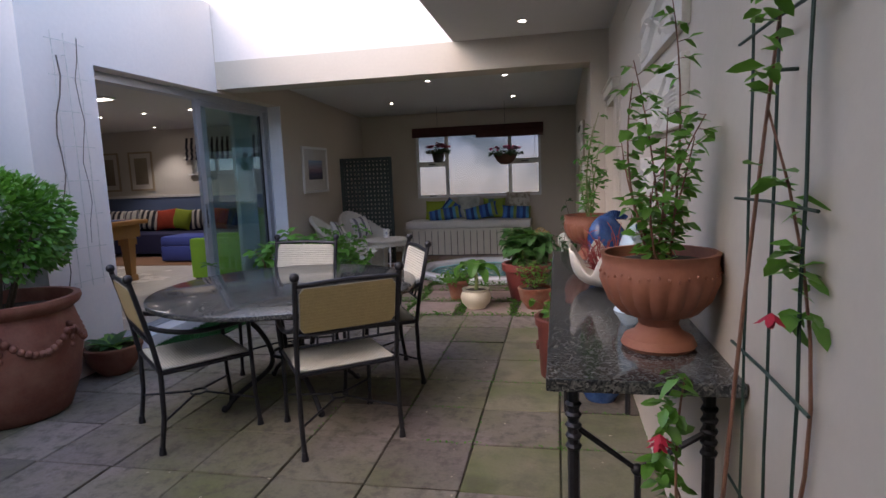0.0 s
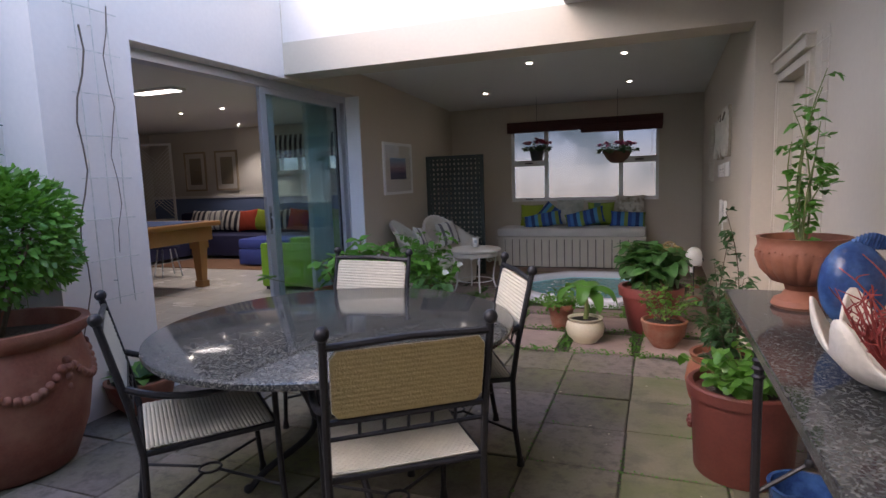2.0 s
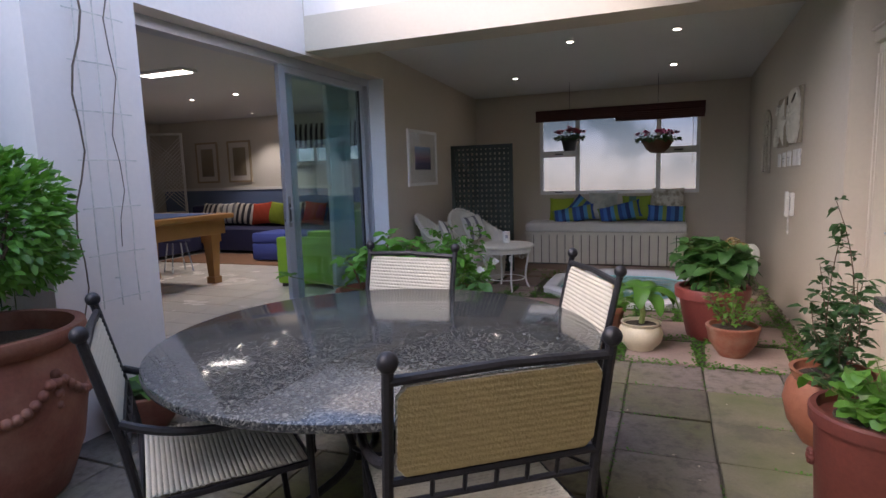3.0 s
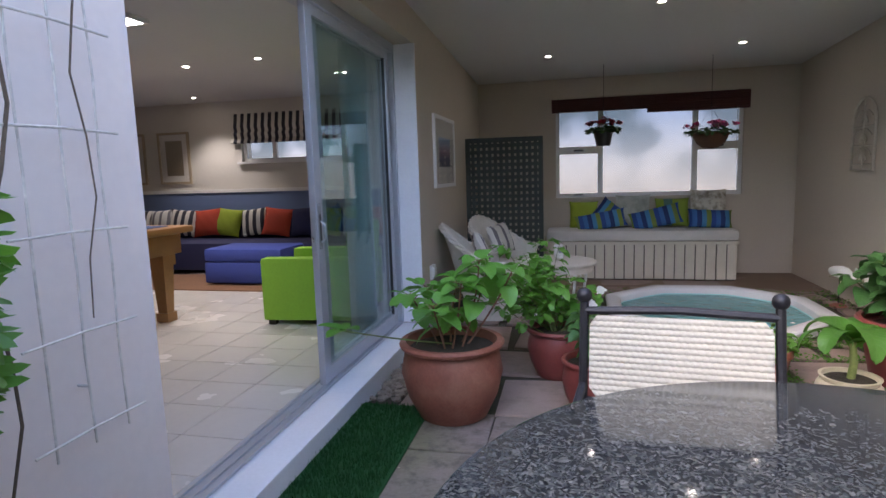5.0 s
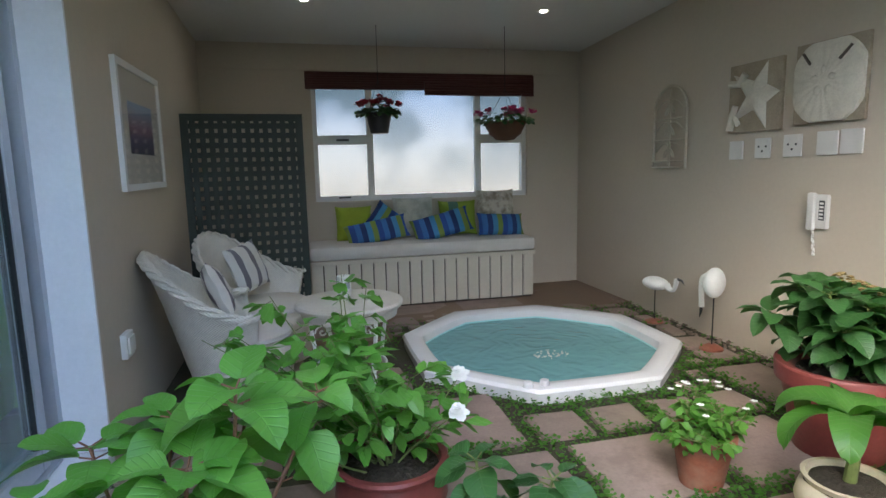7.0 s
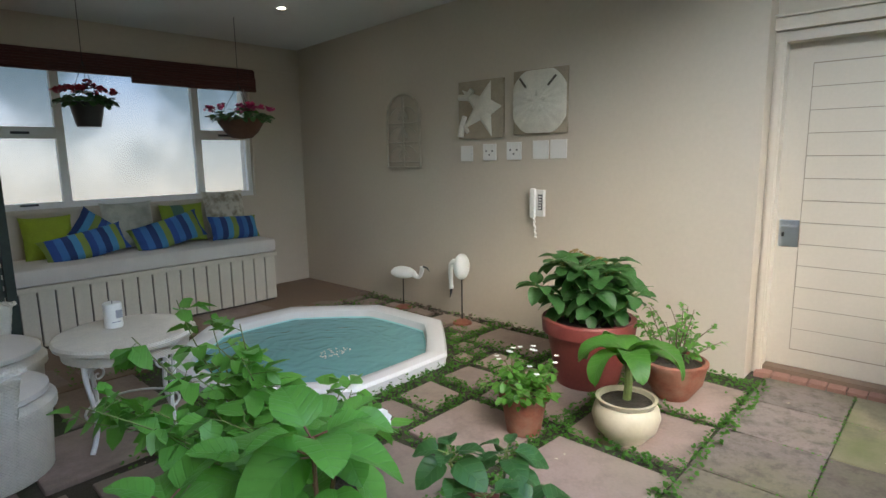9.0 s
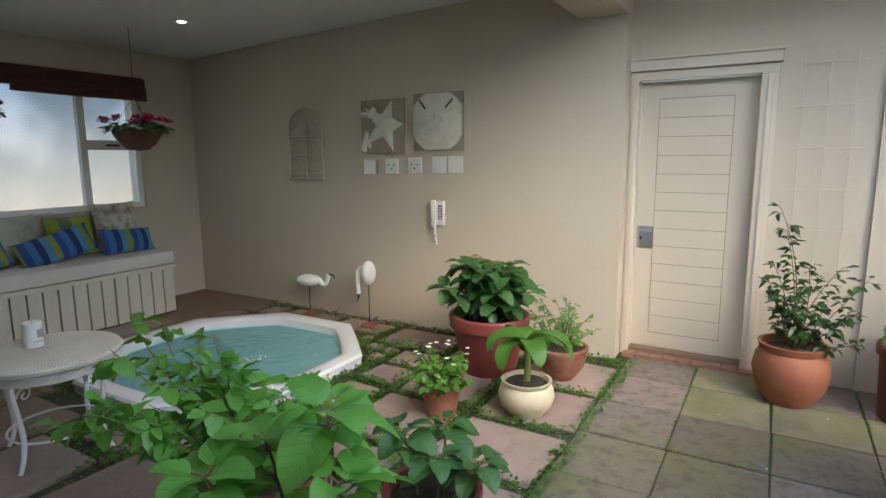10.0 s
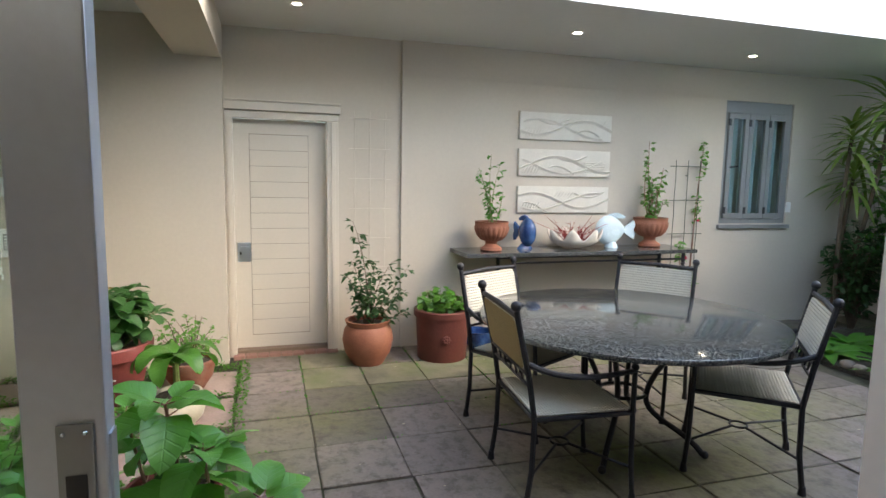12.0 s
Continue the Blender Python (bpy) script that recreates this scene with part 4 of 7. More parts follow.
PRINT = mat("cream cloth with a leaf print", (0.6, 0.56, 0.46), 0.9, vary=0.08, scale=9, bump=0.15, tint=(0.16, 0.12, 0.07), tint_amount=0.8, tint_scale=16)
PRINT2 = mat("pale sage patterned cloth", (0.5, 0.5, 0.42), 0.9, vary=0.1, scale=9, bump=0.15, tint=(0.3, 0.31, 0.26), tint_amount=0.8, tint_scale=10)
G = "cushions on the bench"
cy = N - 0.13
pillow("scatter_cushion", (0.36, 0.36), pose(-1.98, cy, 0.755, -14, 0, 0), LIMEF, "lime green square scatter cushion", G)
pillow("scatter_cushion", (0.42, 0.40), pose(-1.38, cy + 0.01, 0.805, -12, 0, 0), PRINT2, "pale sage patterned scatter cushion", G)
pillow("scatter_cushion", (0.40, 0.36), pose(-0.92, cy, 0.775, -12, 0, 0), LEAFP, "lime and teal banded scatter cushion", G)
pillow("scatter_cushion", (0.42, 0.44), pose(-0.5, cy + 0.02, 0.835, -12, 0, 0), PRINT, "cream scatter cushion with a brown leaf print", G)
pillow("scatter_cushion", (0.30, 0.28), pose(-1.68, cy - 0.06, 0.795, -20, 38, 0), BLUES, "dark blue striped scatter cushion, tilted", G)
pillow("bolster_cushion", (0.62, 0.24), pose(-1.78, cy - 0.19, 0.695, -28, -10, 4), BLUES, "blue and teal striped lumbar cushion", G, 0.15)
pillow("bolster_cushion", (0.60, 0.26), pose(-1.14, cy - 0.19, 0.725, -25, -14, -4), BLUES, "blue and green striped lumbar cushion, leaning", G, 0.15)
pillow("bolster_cushion", (0.50, 0.24), pose(-0.52, cy - 0.18, 0.705, -25, 3, 2), BLUES, "navy and blue striped lumbar cushion", G, 0.15)

# ---- lattice screen in the corner ----
p0, p1 = Vector((-3.28, 9.54, 0)), Vector((-2.43, 9.58, 0))
ln = (p1 - p0).length
sc = thing("lattice_screen", "dark green timber lattice screen standing in the corner", "screen", Matrix.Translation(p0) @ pose(0, 0, 0, 0, 0, math.degrees(math.atan2(p1.y - p0.y, p1.x - p0.x))))
hz = 1.71
for a, b in ((0, 0.05), (ln - 0.05, ln)):
    part("post", boxes((a, b, -0.02, 0.02, 0, hz)), SCREENM, sc, smooth=False)
for a, b in ((0.0, 0.05), (hz - 0.05, hz)):
    part("rail", boxes((0.05, ln - 0.05, -0.018, 0.018, a, b)), SCREENM, sc, smooth=False)
nv, nh = 12, 23
me_v = None
for k in range(nv):
    x = 0.05 + (ln - 0.1) * (k + 0.5) / nv
    if me_v is None:
        ob = part("slat", boxes((-0.019, 0.019, -0.012, -0.002, 0.05, hz - 0.05)), SCREENM, sc, smooth=False)
        me_v = ob.data
    else:
        ob = place("slat", me_v, SCREENM, sc, smooth=False)
    ob.location = (x, 0, 0)
me_h = None
for k in range(nh):
    z = 0.05 + (hz - 0.1) * (k + 0.5) / nh
    if me_h is None:
        ob = part("cross_slat", boxes((0.05, ln - 0.05, 0.001, 0.011, -0.02, 0.02)), SCREENM, sc, smooth=False)
        me_h = ob.data
    else:
        ob = place("cross_slat", me_h, SCREENM, sc, smooth=False)
    ob.location = (0, 0, z)

# ---- framed picture ----
def framed(name, m, w, h, frame_m, art, label, mount=0.05, fw=0.035):
    """A picture that hangs in the local xz plane and faces -y."""
    f = thing(name, label, "picture", m)
    bm = boxes((-w / 2, -w / 2 + fw, -0.025, 0, 0, h), (w / 2 - fw, w / 2, -0.025, 0, 0, h), (-w / 2 + fw, w / 2 - fw, -0.025, 0, 0, fw), (-w / 2 + fw, w / 2 - fw, -0.025, 0, h - fw, h))
    part("frame", bm, frame_m, f, smooth=False)
    part("mount", boxes((-w / 2 + fw, w / 2 - fw, -0.01, -0.004, fw, h - fw)), CANVAS, f, "pale mount board", smooth=False)
    part("print", boxes((-w / 2 + fw + mount, w / 2 - fw - mount, -0.013, -0.0105, fw + mount, h - fw - mount)), art, f, "printed picture", smooth=False)
    g = part("glass", boxes((-w / 2 + fw, w / 2 - fw, -0.02, -0.018, fw, h - fw)), CLEAR, f, smooth=False)
    g.visible_shadow = False
    return f


def banded(name, stops):
    m = bpy.data.materials.new(name)
    m.use_nodes = True
    n, l = m.node_tree.nodes, m.node_tree.links
    tc = n.new("ShaderNodeTexCoord")
    sep = n.new("ShaderNodeSeparateXYZ")
    nz = n.new("ShaderNodeTexNoise")
    nz.inputs["Scale"].default_value = 9
    l.new(tc.outputs["Generated"], sep.inputs[0])
    l.new(tc.outputs["Generated"], nz.inputs["Vector"])
    ma = n.new("ShaderNodeMath")
    ma.operation = "MULTIPLY_ADD"
    ma.inputs[1].default_value = 0.12
    l.new(nz.outputs[0], ma.inputs[0])
    l.new(sep.outputs[2], ma.inputs[2])
    r = n.new("ShaderNodeValToRGB")
    e = r.color_ramp.elements
    for k, (p, c) in enumerate(stops):
        q = e[k] if k < 2 else e.new(p)
        q.position, q.color = p, (*c, 1)
    l.new(ma.outputs[0], r.inputs[0])
    l.new(r.outputs[0], n["Principled BSDF"].inputs["Base Color"])
    n["Principled BSDF"].inputs["Roughness"].default_value = 0.5
    return m


SEA = banded("seascape print", [(0.05, (0.05, 0.05, 0.09)), (1.0, (0.3, 0.42, 0.62)), (0.35, (0.09, 0.07, 0.16)), (0.55, (0.3, 0.17, 0.22)), (0.7, (0.35, 0.28, 0.34))])
SEPIA = banded("sepia print", [(0.0, (0.2, 0.16, 0.11)), (1.0, (0.33, 0.28, 0.2)), (0.5, (0.28, 0.23, 0.16))])
framed("framed_picture", pose(W, 8.647, 1.205, 0, 0, 90), 0.87, 0.665, WHITE, SEA, "white framed seascape print with a wide mount", 0.16)
for x in (-8.75, -7.98):
    framed("framed_picture", pose(x, N - 0.02, 1.305, 0, 0, 0), 0.54, 0.77, mat("pale timber frame", (0.4, 0.32, 0.22), 0.6), SEPIA, "sepia print in a pale timber frame", 0.09)


# ---- round granite table ----
TX, TY = -1.54, 4.03
table = thing("dining_table", "round polished granite table on curved iron legs", "table", pose(TX, TY, 0))
part("tabletop", lathe([(0.0, 0.742), (0.815, 0.742), (0.827, 0.738), (0.83, 0.73), (0.828, 0.716), (0.815, 0.71), (0.0, 0.71)], 96), GRANITE, table)
part("support_ring", tube([(0.42 * math.cos(a), 0.42 * math.sin(a), 0.69) for a in [k * math.pi / 16 for k in range(32)]], 0.012, 8, closed=True), IRON, table)
part("lower_ring", tube([(0.13 * math.cos(a), 0.13 * math.sin(a), 0.3) for a in [k * math.pi / 10 for k in range(20)]], 0.011, 8, closed=True), IRON, table)
for k in range(4):
    a = math.pi / 4 + k * math.pi / 2
    c, s = math.cos(a), math.sin(a)
    pts = bez((0.42, 0, 0.7), (0.30, 0, 0.6), (0.16, 0, 0.48), (0.13, 0, 0.3), 10) + bez((0.13, 0, 0.3), (0.12, 0, 0.16), (0.34, 0, 0.16), (0.44, 0, 0.02), 10)[1:]
    bm = tube([(p.x * c, p.x * s, p.z) for p in pts], 0.016, 8)
    lg = part("leg", bm, IRON, table)
    part("foot", ball(bmesh.new(), (0.45 * c, 0.45 * s, 0.022), 0.022, 10), IRON, lg)


# ---- dining chairs ----
def weave_panel(w, h, rows, cols, to3d, chamfer=0.0):
    """A woven strap panel: ribs across, each bulging between the warp lines."""
    bm = bmesh.new()
    nu, nv = cols * 4, rows * 4
    for s in (1, -1):
        g = []
        for j in range(nv + 1):
            row = []
            for i in range(nu + 1):
                u, v = i / nu * 2 - 1, j / nv * 2 - 1
                lim = 1.0
                if chamfer:
                    lim = 1 - max(0.0, abs(v) - (1 - chamfer * 2)) * 0.35
                rib = 0.0042 * abs(math.sin(math.pi * j / 4)) + 0.0022 * (((i // 2) + (j // 4)) % 2)
                row.append(bm.verts.new(to3d(u * w / 2 * lim, v * h / 2, s * (0.003 + rib))))
            g.append(row)
        for j in range(nv):
            for i in range(nu):
                f = (g[j][i], g[j][i + 1], g[j + 1][i + 1], g[j + 1][i])
                bm.faces.new(f if s > 0 else f[::-1])
    bmesh.ops.recalc_face_normals(bm, faces=bm.faces)
    return bm


def dining_chair(m):
    """Faces +y; its base point is under the seat's middle."""
    ch = thing("dining_chair", "black wrought-iron armchair with cream woven seat and back", "chair", m, "chairs round the granite table")
    hw, d = 0.265, 0.24
    lean = 0.1
    for s in (-1, 1):
        pts = [(s * hw, -d - 0.03, 0.02), (s * hw, -d - 0.005, 0.2), (s * hw, -d, 0.43), (s * hw, -d - 0.03, 0.62), (s * hw, -d - lean, 0.93)]
        bm = tube(pts, 0.0135, 8)
        lg = part("rear_leg", bm, IRON, ch)
        part("finial", ball(bmesh.new(), (s * hw, -d - lean - 0.003, 0.95), 0.024, 12), IRON, lg, "iron ball finial")
        ft = bmesh.new()
        bmesh.ops.create_cone(ft, segments=10, radius1=0.02, radius2=0.014, depth=0.045, cap_ends=True, matrix=pose(s * hw, -d - 0.03, 0.0225))
        part("foot", ft, IRON, lg)
        pts = [(s * (hw - 0.01), d + 0.02, 0.02), (s * (hw - 0.01), d + 0.005, 0.2), (s * (hw - 0.01), d, 0.45), (s * hw, d - 0.005, 0.64)]
        bm = tube(pts, 0.0125, 8)
        lg = part("front_leg", bm, IRON, ch)
        part("finial", ball(bmesh.new(), (s * hw, d - 0.005, 0.655), 0.019, 10), IRON, lg, "iron ball finial")
        ft = bmesh.new()
        bmesh.ops.create_cone(ft, segments=10, radius1=0.02, radius2=0.013, depth=0.045, cap_ends=True, matrix=pose(s * (hw - 0.01), d + 0.02, 0.0225))
        part("foot", ft, IRON, lg)
        arm = bez((s * hw, -d - 0.035, 0.69), (s * (hw + 0.03), -0.1, 0.60), (s * (hw + 0.03), 0.1, 0.63), (s * hw, d - 0.003, 0.64), 12)
        part("armrest", tube(arm, 0.0135, 8), IRON, ch)
    sf = tube([(-hw, -d, 0.435), (hw, -d, 0.435), (hw - 0.01, d, 0.435), (-hw + 0.01, d, 0.435)], 0.012, 8, closed=True)
    part("seat_frame", sf, IRON, ch)

    def at_back(x, z, y=0.0):
        return Vector((x, -d - 0.03 - (z - 0.62) * 0.226 + y, z))
    part("top_rail", tube([at_back(-hw, 0.905), at_back(0, 0.915), at_back(hw, 0.905)], 0.0125, 8), IRON, ch)
    part("middle_rail", tube([at_back(-hw, 0.645), at_back(hw, 0.645)], 0.011, 8), IRON, ch)
    for x in (-0.16, -0.08, 0.0, 0.08, 0.16):
        part("spindle", tube([at_back(x, 0.645), (x, -d - 0.022, 0.585)], 0.006, 6), IRON, ch)
    part("lower_rail", tube([(-hw, -d - 0.022, 0.585), (hw, -d - 0.022, 0.585)], 0.008, 6), IRON, ch)
    part("seat", weave_panel(2 * hw - 0.025, 2 * d - 0.02, 30, 24, lambda u, v, o: Vector((u, v, 0.445 + o - 0.012 * (1 - (u / hw) ** 2) * (1 - (v / d) ** 2)))), WEAVE, ch, "cream woven strap seat")
    part("backrest", weave_panel(2 * hw - 0.035, 0.235, 14, 26, lambda u, v, o: at_back(u, 0.775 + v, o), 0.12), WEAVE, ch, "cream woven strap back")
    part("back_panel", weave_panel(2 * hw - 0.04, 0.23, 14, 6, lambda u, v, o: at_back(u, 0.775 + v, -0.0095 + 0.3 * o), 0.12), TANW, ch, "tan strap reverse of the back")
    st = bmesh.new()
    cr = [(0.045 * math.cos(a), 0.045 * math.sin(a), 0.2) for a in [k * math.pi / 6 for k in range(12)]]
    tube(cr, 0.006, 6, st, closed=True)
    for sx in (-1, 1):
        for sy, yy in ((-1, -d - 0.006), (1, d + 0.006)):
            tube([(sx * (hw - 0.008), yy, 0.17), (sx * 0.032, sy * 0.032, 0.2)], 0.007, 6, st)
    part("stretcher", st, IRON, ch)
    return ch


def facing(x, y, fx, fy):
    return pose(x, y, 0, 0, 0, math.degrees(math.atan2(fy, fx)) - 90)


chair = dining_chair(facing(-1.044, 3.58, -0.60, 0.80))
for x, y, fx, fy in ((-1.91, 3.55, 0.65, 0.76), (-1.84, 4.59, -0.09, -1), (-1.10, 4.42, -0.88, -0.47)):
    copy_thing(chair, facing(x, y, fx, fy))

# ---- console table ----
CX0, CX1, CY0, CY1, CZ = 0.14, C - 0.005, 2.1, 4.4, 0.885
con = thing("console_table", "long dark granite console on black iron legs", "table")
bm = box(bmesh.new(), CX0, CX1, CY0, CY1, CZ - 0.035, CZ, 0.005)
part("tabletop", bm, GRANITE, con, smooth=False)
fr = bmesh.new()
for y in (CY0 + 0.1, CY1 - 0.45):
    for x in (CX0 + 0.07, CX1 - 0.06):
        lg = tube([(x, y, 0.0), (x, y, CZ - 0.035)], 0.016, 8)
        for zz in (0.66, 0.69, 0.72, 0.75, 0.78):
            ball(lg, (x, y, zz), 0.023, 8, (1, 1, 0.55))
        part("leg", lg, IRON, con)
    xm = (CX0 + CX1) / 2
    br = bmesh.new()
    tube([(CX0 + 0.07, y, 0.72), (xm, y, 0.6), (CX1 - 0.06, y, 0.72)], 0.009, 6, br)
    tube([(xm, y, 0.6), (xm, y, 0.36)], 0.009, 6, br)
    tube([(CX0 + 0.07, y, 0.22), (xm, y, 0.36), (CX1 - 0.06, y, 0.22)], 0.009, 6, br)
    for zz in (0.6, 0.36):
        ball(br, (xm, y, zz), 0.018, 8)
    part("end_brace", br, IRON, con)
for x in (CX0 + 0.07, CX1 - 0.06):
    part("side_rail", tube([(x, CY0 + 0.1, 0.79), (x, CY1 - 0.45, 0.79)], 0.01, 6), IRON, con)

# ---- wicker chairs and side table ----
def wicker_chair(m, label):
    """A tub chair facing +y, in ribbed wicker."""
    ch = thing("wicker_chair", label, "chair", m, "wicker chairs by the hot tub")
    bm = bmesh.new()
    rows = []
    seg, lev = 48, 26
    for i in range(seg + 1):
        a = math.pi * (1.12 + 0.0) * (i / seg) - math.pi * 0.06 + math.pi
        back = max(0.0, -math.sin(a))
        top = 0.56 + 0.34 * back ** 1.6
        row = []
        for j in range(lev + 1):
            t = j / lev
            z = 0.06 + (top - 0.06) * t
            r = 0.27 + 0.1 * t + 0.05 * max(0, t - 0.7) * (1 - 0.3 * back)
            rib = 0.004 * math.sin(i * math.pi * 0.5) * math.sin(j * math.pi) + 0.0035 * math.sin(j * 2.4 + (i % 2) * 3.14)
            row.append(bm.verts.new(((r + rib) * math.cos(a), (r + rib) * math.sin(a) * 0.95 - 0.12 * t * back, z)))
        rows.append(row)
    for p, q in zip(rows, rows[1:]):
        for j in range(lev):
            bm.faces.new((p[j], q[j], q[j + 1], p[j + 1]))
    sh = part("shell", bm, WICKER, ch)
    sh.modifiers.new("t", "SOLIDIFY").thickness = 0.02
    pts = []
    for i in range(seg + 1):
        a = math.pi * 1.12 * (i / seg) - math.pi * 0.06 + math.pi
        back = max(0.0, -math.sin(a))
        top = 0.56 + 0.34 * back ** 1.6
        r = 0.37 + 0.015 * (1 - 0.3 * back)
        pts.append((r * math.cos(a), r * math.sin(a) * 0.95 - 0.12 * back, top))
    br = bmesh.new()
    for k in range(3):
        tube([Vector(p) + Vector((0.016 * math.cos(i * 0.9 + k * 2.1), 0.012 * math.sin(i * 0.9 + k * 2.1), 0.016 * math.sin(i * 0.9 + k * 2.1))) for i, p in enumerate(pts)], 0.015, 6, br)
    part("braided_rim", br, WICKER, ch, "braided wicker edge")
    part("seat", lathe([(0.0, 0.36), (0.28, 0.36), (0.31, 0.34), (0.31, 0.3), (0.0, 0.3)], 32), WICKER, ch)
    part("skirt", lathe([(0.29, 0.3), (0.27, 0.0), (0.255, 0.0), (0.27, 0.3)], 40, wobble=lambda a, i: 0.012 * math.sin(a * 40)), WICKER, ch)
    bm = lathe([(0.0, 0.43), (0.24, 0.425), (0.285, 0.4), (0.285, 0.375), (0.24, 0.361), (0.0, 0.361)], 32)
    part("seat_cushion", bm, CANVAS, ch, "off-white seat cushion")
    return ch


LOW = Matrix.Diagonal((1, 1, 0.95, 1))
wicker_chair(facing(-2.84, 8.45, 0.9, 0.15) @ LOW, "cream painted wicker tub chair holding a striped cushion")
wicker_chair(facing(-2.72, 9.12, 0.85, -0.45) @ LOW, "cream painted wicker tub chair before the lattice screen")
pillow("striped_cushion", (0.36, 0.34), pose(-2.95, 8.44, 0.63, -22, 8, 98), GW, "grey and white striped cushion on a wicker chair", "", 0.12)
pillow("striped_cushion", (0.36, 0.34), pose(-2.86, 9.2, 0.63, -20, -6, 62), GW, "brown and white striped cushion on a wicker chair", "", 0.12)

st = thing("side_table", "round white wicker-topped table on scrolled iron legs", "table", pose(-2.22, 8.4, 0) @ Matrix.Diagonal((1, 1, 0.84, 1)))
part("tabletop", lathe([(0.0, 0.63), (0.29, 0.63), (0.31, 0.625), (0.32, 0.61), (0.315, 0.59), (0.29, 0.575), (0.0, 0.58)], 40, wobble=lambda a, i: 0.006 * math.sin(a * 48)), WICKER, st)
part("apron", lathe([(0.285, 0.576), (0.28, 0.52), (0.27, 0.52), (0.272, 0.576)], 40, wobble=lambda a, i: 0.01 * math.sin(a * 60)), WICKER, st)
for k in range(4):
    a = k * math.pi / 2 + 0.5
    c, s = math.cos(a), math.sin(a)
    pts = bez((0.25, 0, 0.56), (0.3, 0, 0.4), (0.16, 0, 0.2), (0.27, 0, 0.0), 14)
    part("leg", tube([(p.x * c, p.x * s, p.z + 0.012) for p in pts], 0.012, 6), WHITE, st)
    sc2 = [(0.19 + 0.05 * (1 - t) * math.cos(t * 9), 0.44 + 0.05 * (1 - t) * math.sin(t * 9)) for t in [i / 20 for i in range(19)]]
    part("scroll", tube([(x * c, x * s, z) for x, z in sc2], 0.006, 5), WHITE, st)
part("lower_ring", tube([(0.21 * math.cos(a), 0.21 * math.sin(a), 0.16) for a in [k * math.pi / 12 for k in range(24)]], 0.007, 6, closed=True), WHITE, st)
cn = thing("candle", "white pillar candle printed with grey marks", "candle", pose(-2.24, 8.5, 0.531))
part("body", lathe([(0.0, 0.0), (0.042, 0.0), (0.043, 0.004), (0.043, 0.12), (0.038, 0.125), (0.0, 0.118)], 24), WHITEF, cn)
part("wick", tube([(0, 0, 0.118), (0.002, 0, 0.132)], 0.0015, 5), DARKPL, cn)
part("printed_mark", boxes((0.0, 0.03, -0.0445, -0.042, 0.05, 0.09), (-0.02, 0.02, -0.044, -0.042, 0.03, 0.034)), mat("grey print", (0.35, 0.36, 0.4), 0.7), cn, smooth=False)
# ---- garden birds ----
def bird(m, upright, label):
    b = thing("garden_bird", label, "ornament", m, "white garden birds")
    part("base", lathe([(0.0, 0.035), (0.03, 0.035), (0.075, 0.012), (0.08, 0.0), (0.0, 0.0)], 20), TERRA, b, "terracotta foot")
    part("leg", tube([(0, 0, 0.03), (0, 0, 0.38)], 0.005, 6), IRON, b)
    bm = bmesh.new()
    if upright:
        ball(bm, (0, 0, 0.47), 0.085, 14, (1.0, 0.7, 1.25))
        tube(bez((0, 0.05, 0.5), (0, 0.13, 0.52), (0, 0.1, 0.36), (0, 0.1, 0.28), 10), [0.03, 0.028, 0.026, 0.024, 0.022, 0.021, 0.02, 0.019, 0.018, 0.019, 0.02], 8, bm)
        part("body", bm, WHITEF, b)
        part("beak", tube([(0, 0.1, 0.28), (0, 0.105, 0.24), (0, 0.115, 0.2)], [0.014, 0.009, 0.002], 6), DARKPL, b, "black beak")
    else:
        ball(bm, (0, 0, 0.42), 0.1, 14, (0.7, 1.25, 0.72))
        tube(bez((0, -0.1, 0.43), (0, -0.17, 0.3), (0, -0.2, 0.42), (0, -0.2, 0.5), 10), [0.035, 0.03, 0.026, 0.023, 0.021, 0.02, 0.02, 0.02, 0.021, 0.023, 0.02], 8, bm)
        part("body", bm, WHITEF, b)
        part("beak", tube([(0, -0.21, 0.5), (0, -0.25, 0.49), (0, -0.275, 0.45)], [0.014, 0.01, 0.002], 6), DARKPL, b, "black beak")
    return b


bird(pose(0.29, 9.06, 0.0, 0, 0, 20) @ Matrix.Diagonal((0.95, 0.95, 0.77, 1)), False, "white garden bird with a curved neck on a rod")
bird(pose(0.25, 8.33, 0.0, 0, 0, 10), True, "white garden bird bending its neck down on a rod")


# ---- wall ornaments by the tub ----
PLAQUEB = mat("weathered brown cast stone", (0.36, 0.3, 0.22), 0.85, vary=0.25, scale=12, fine=90, bump=0.35)


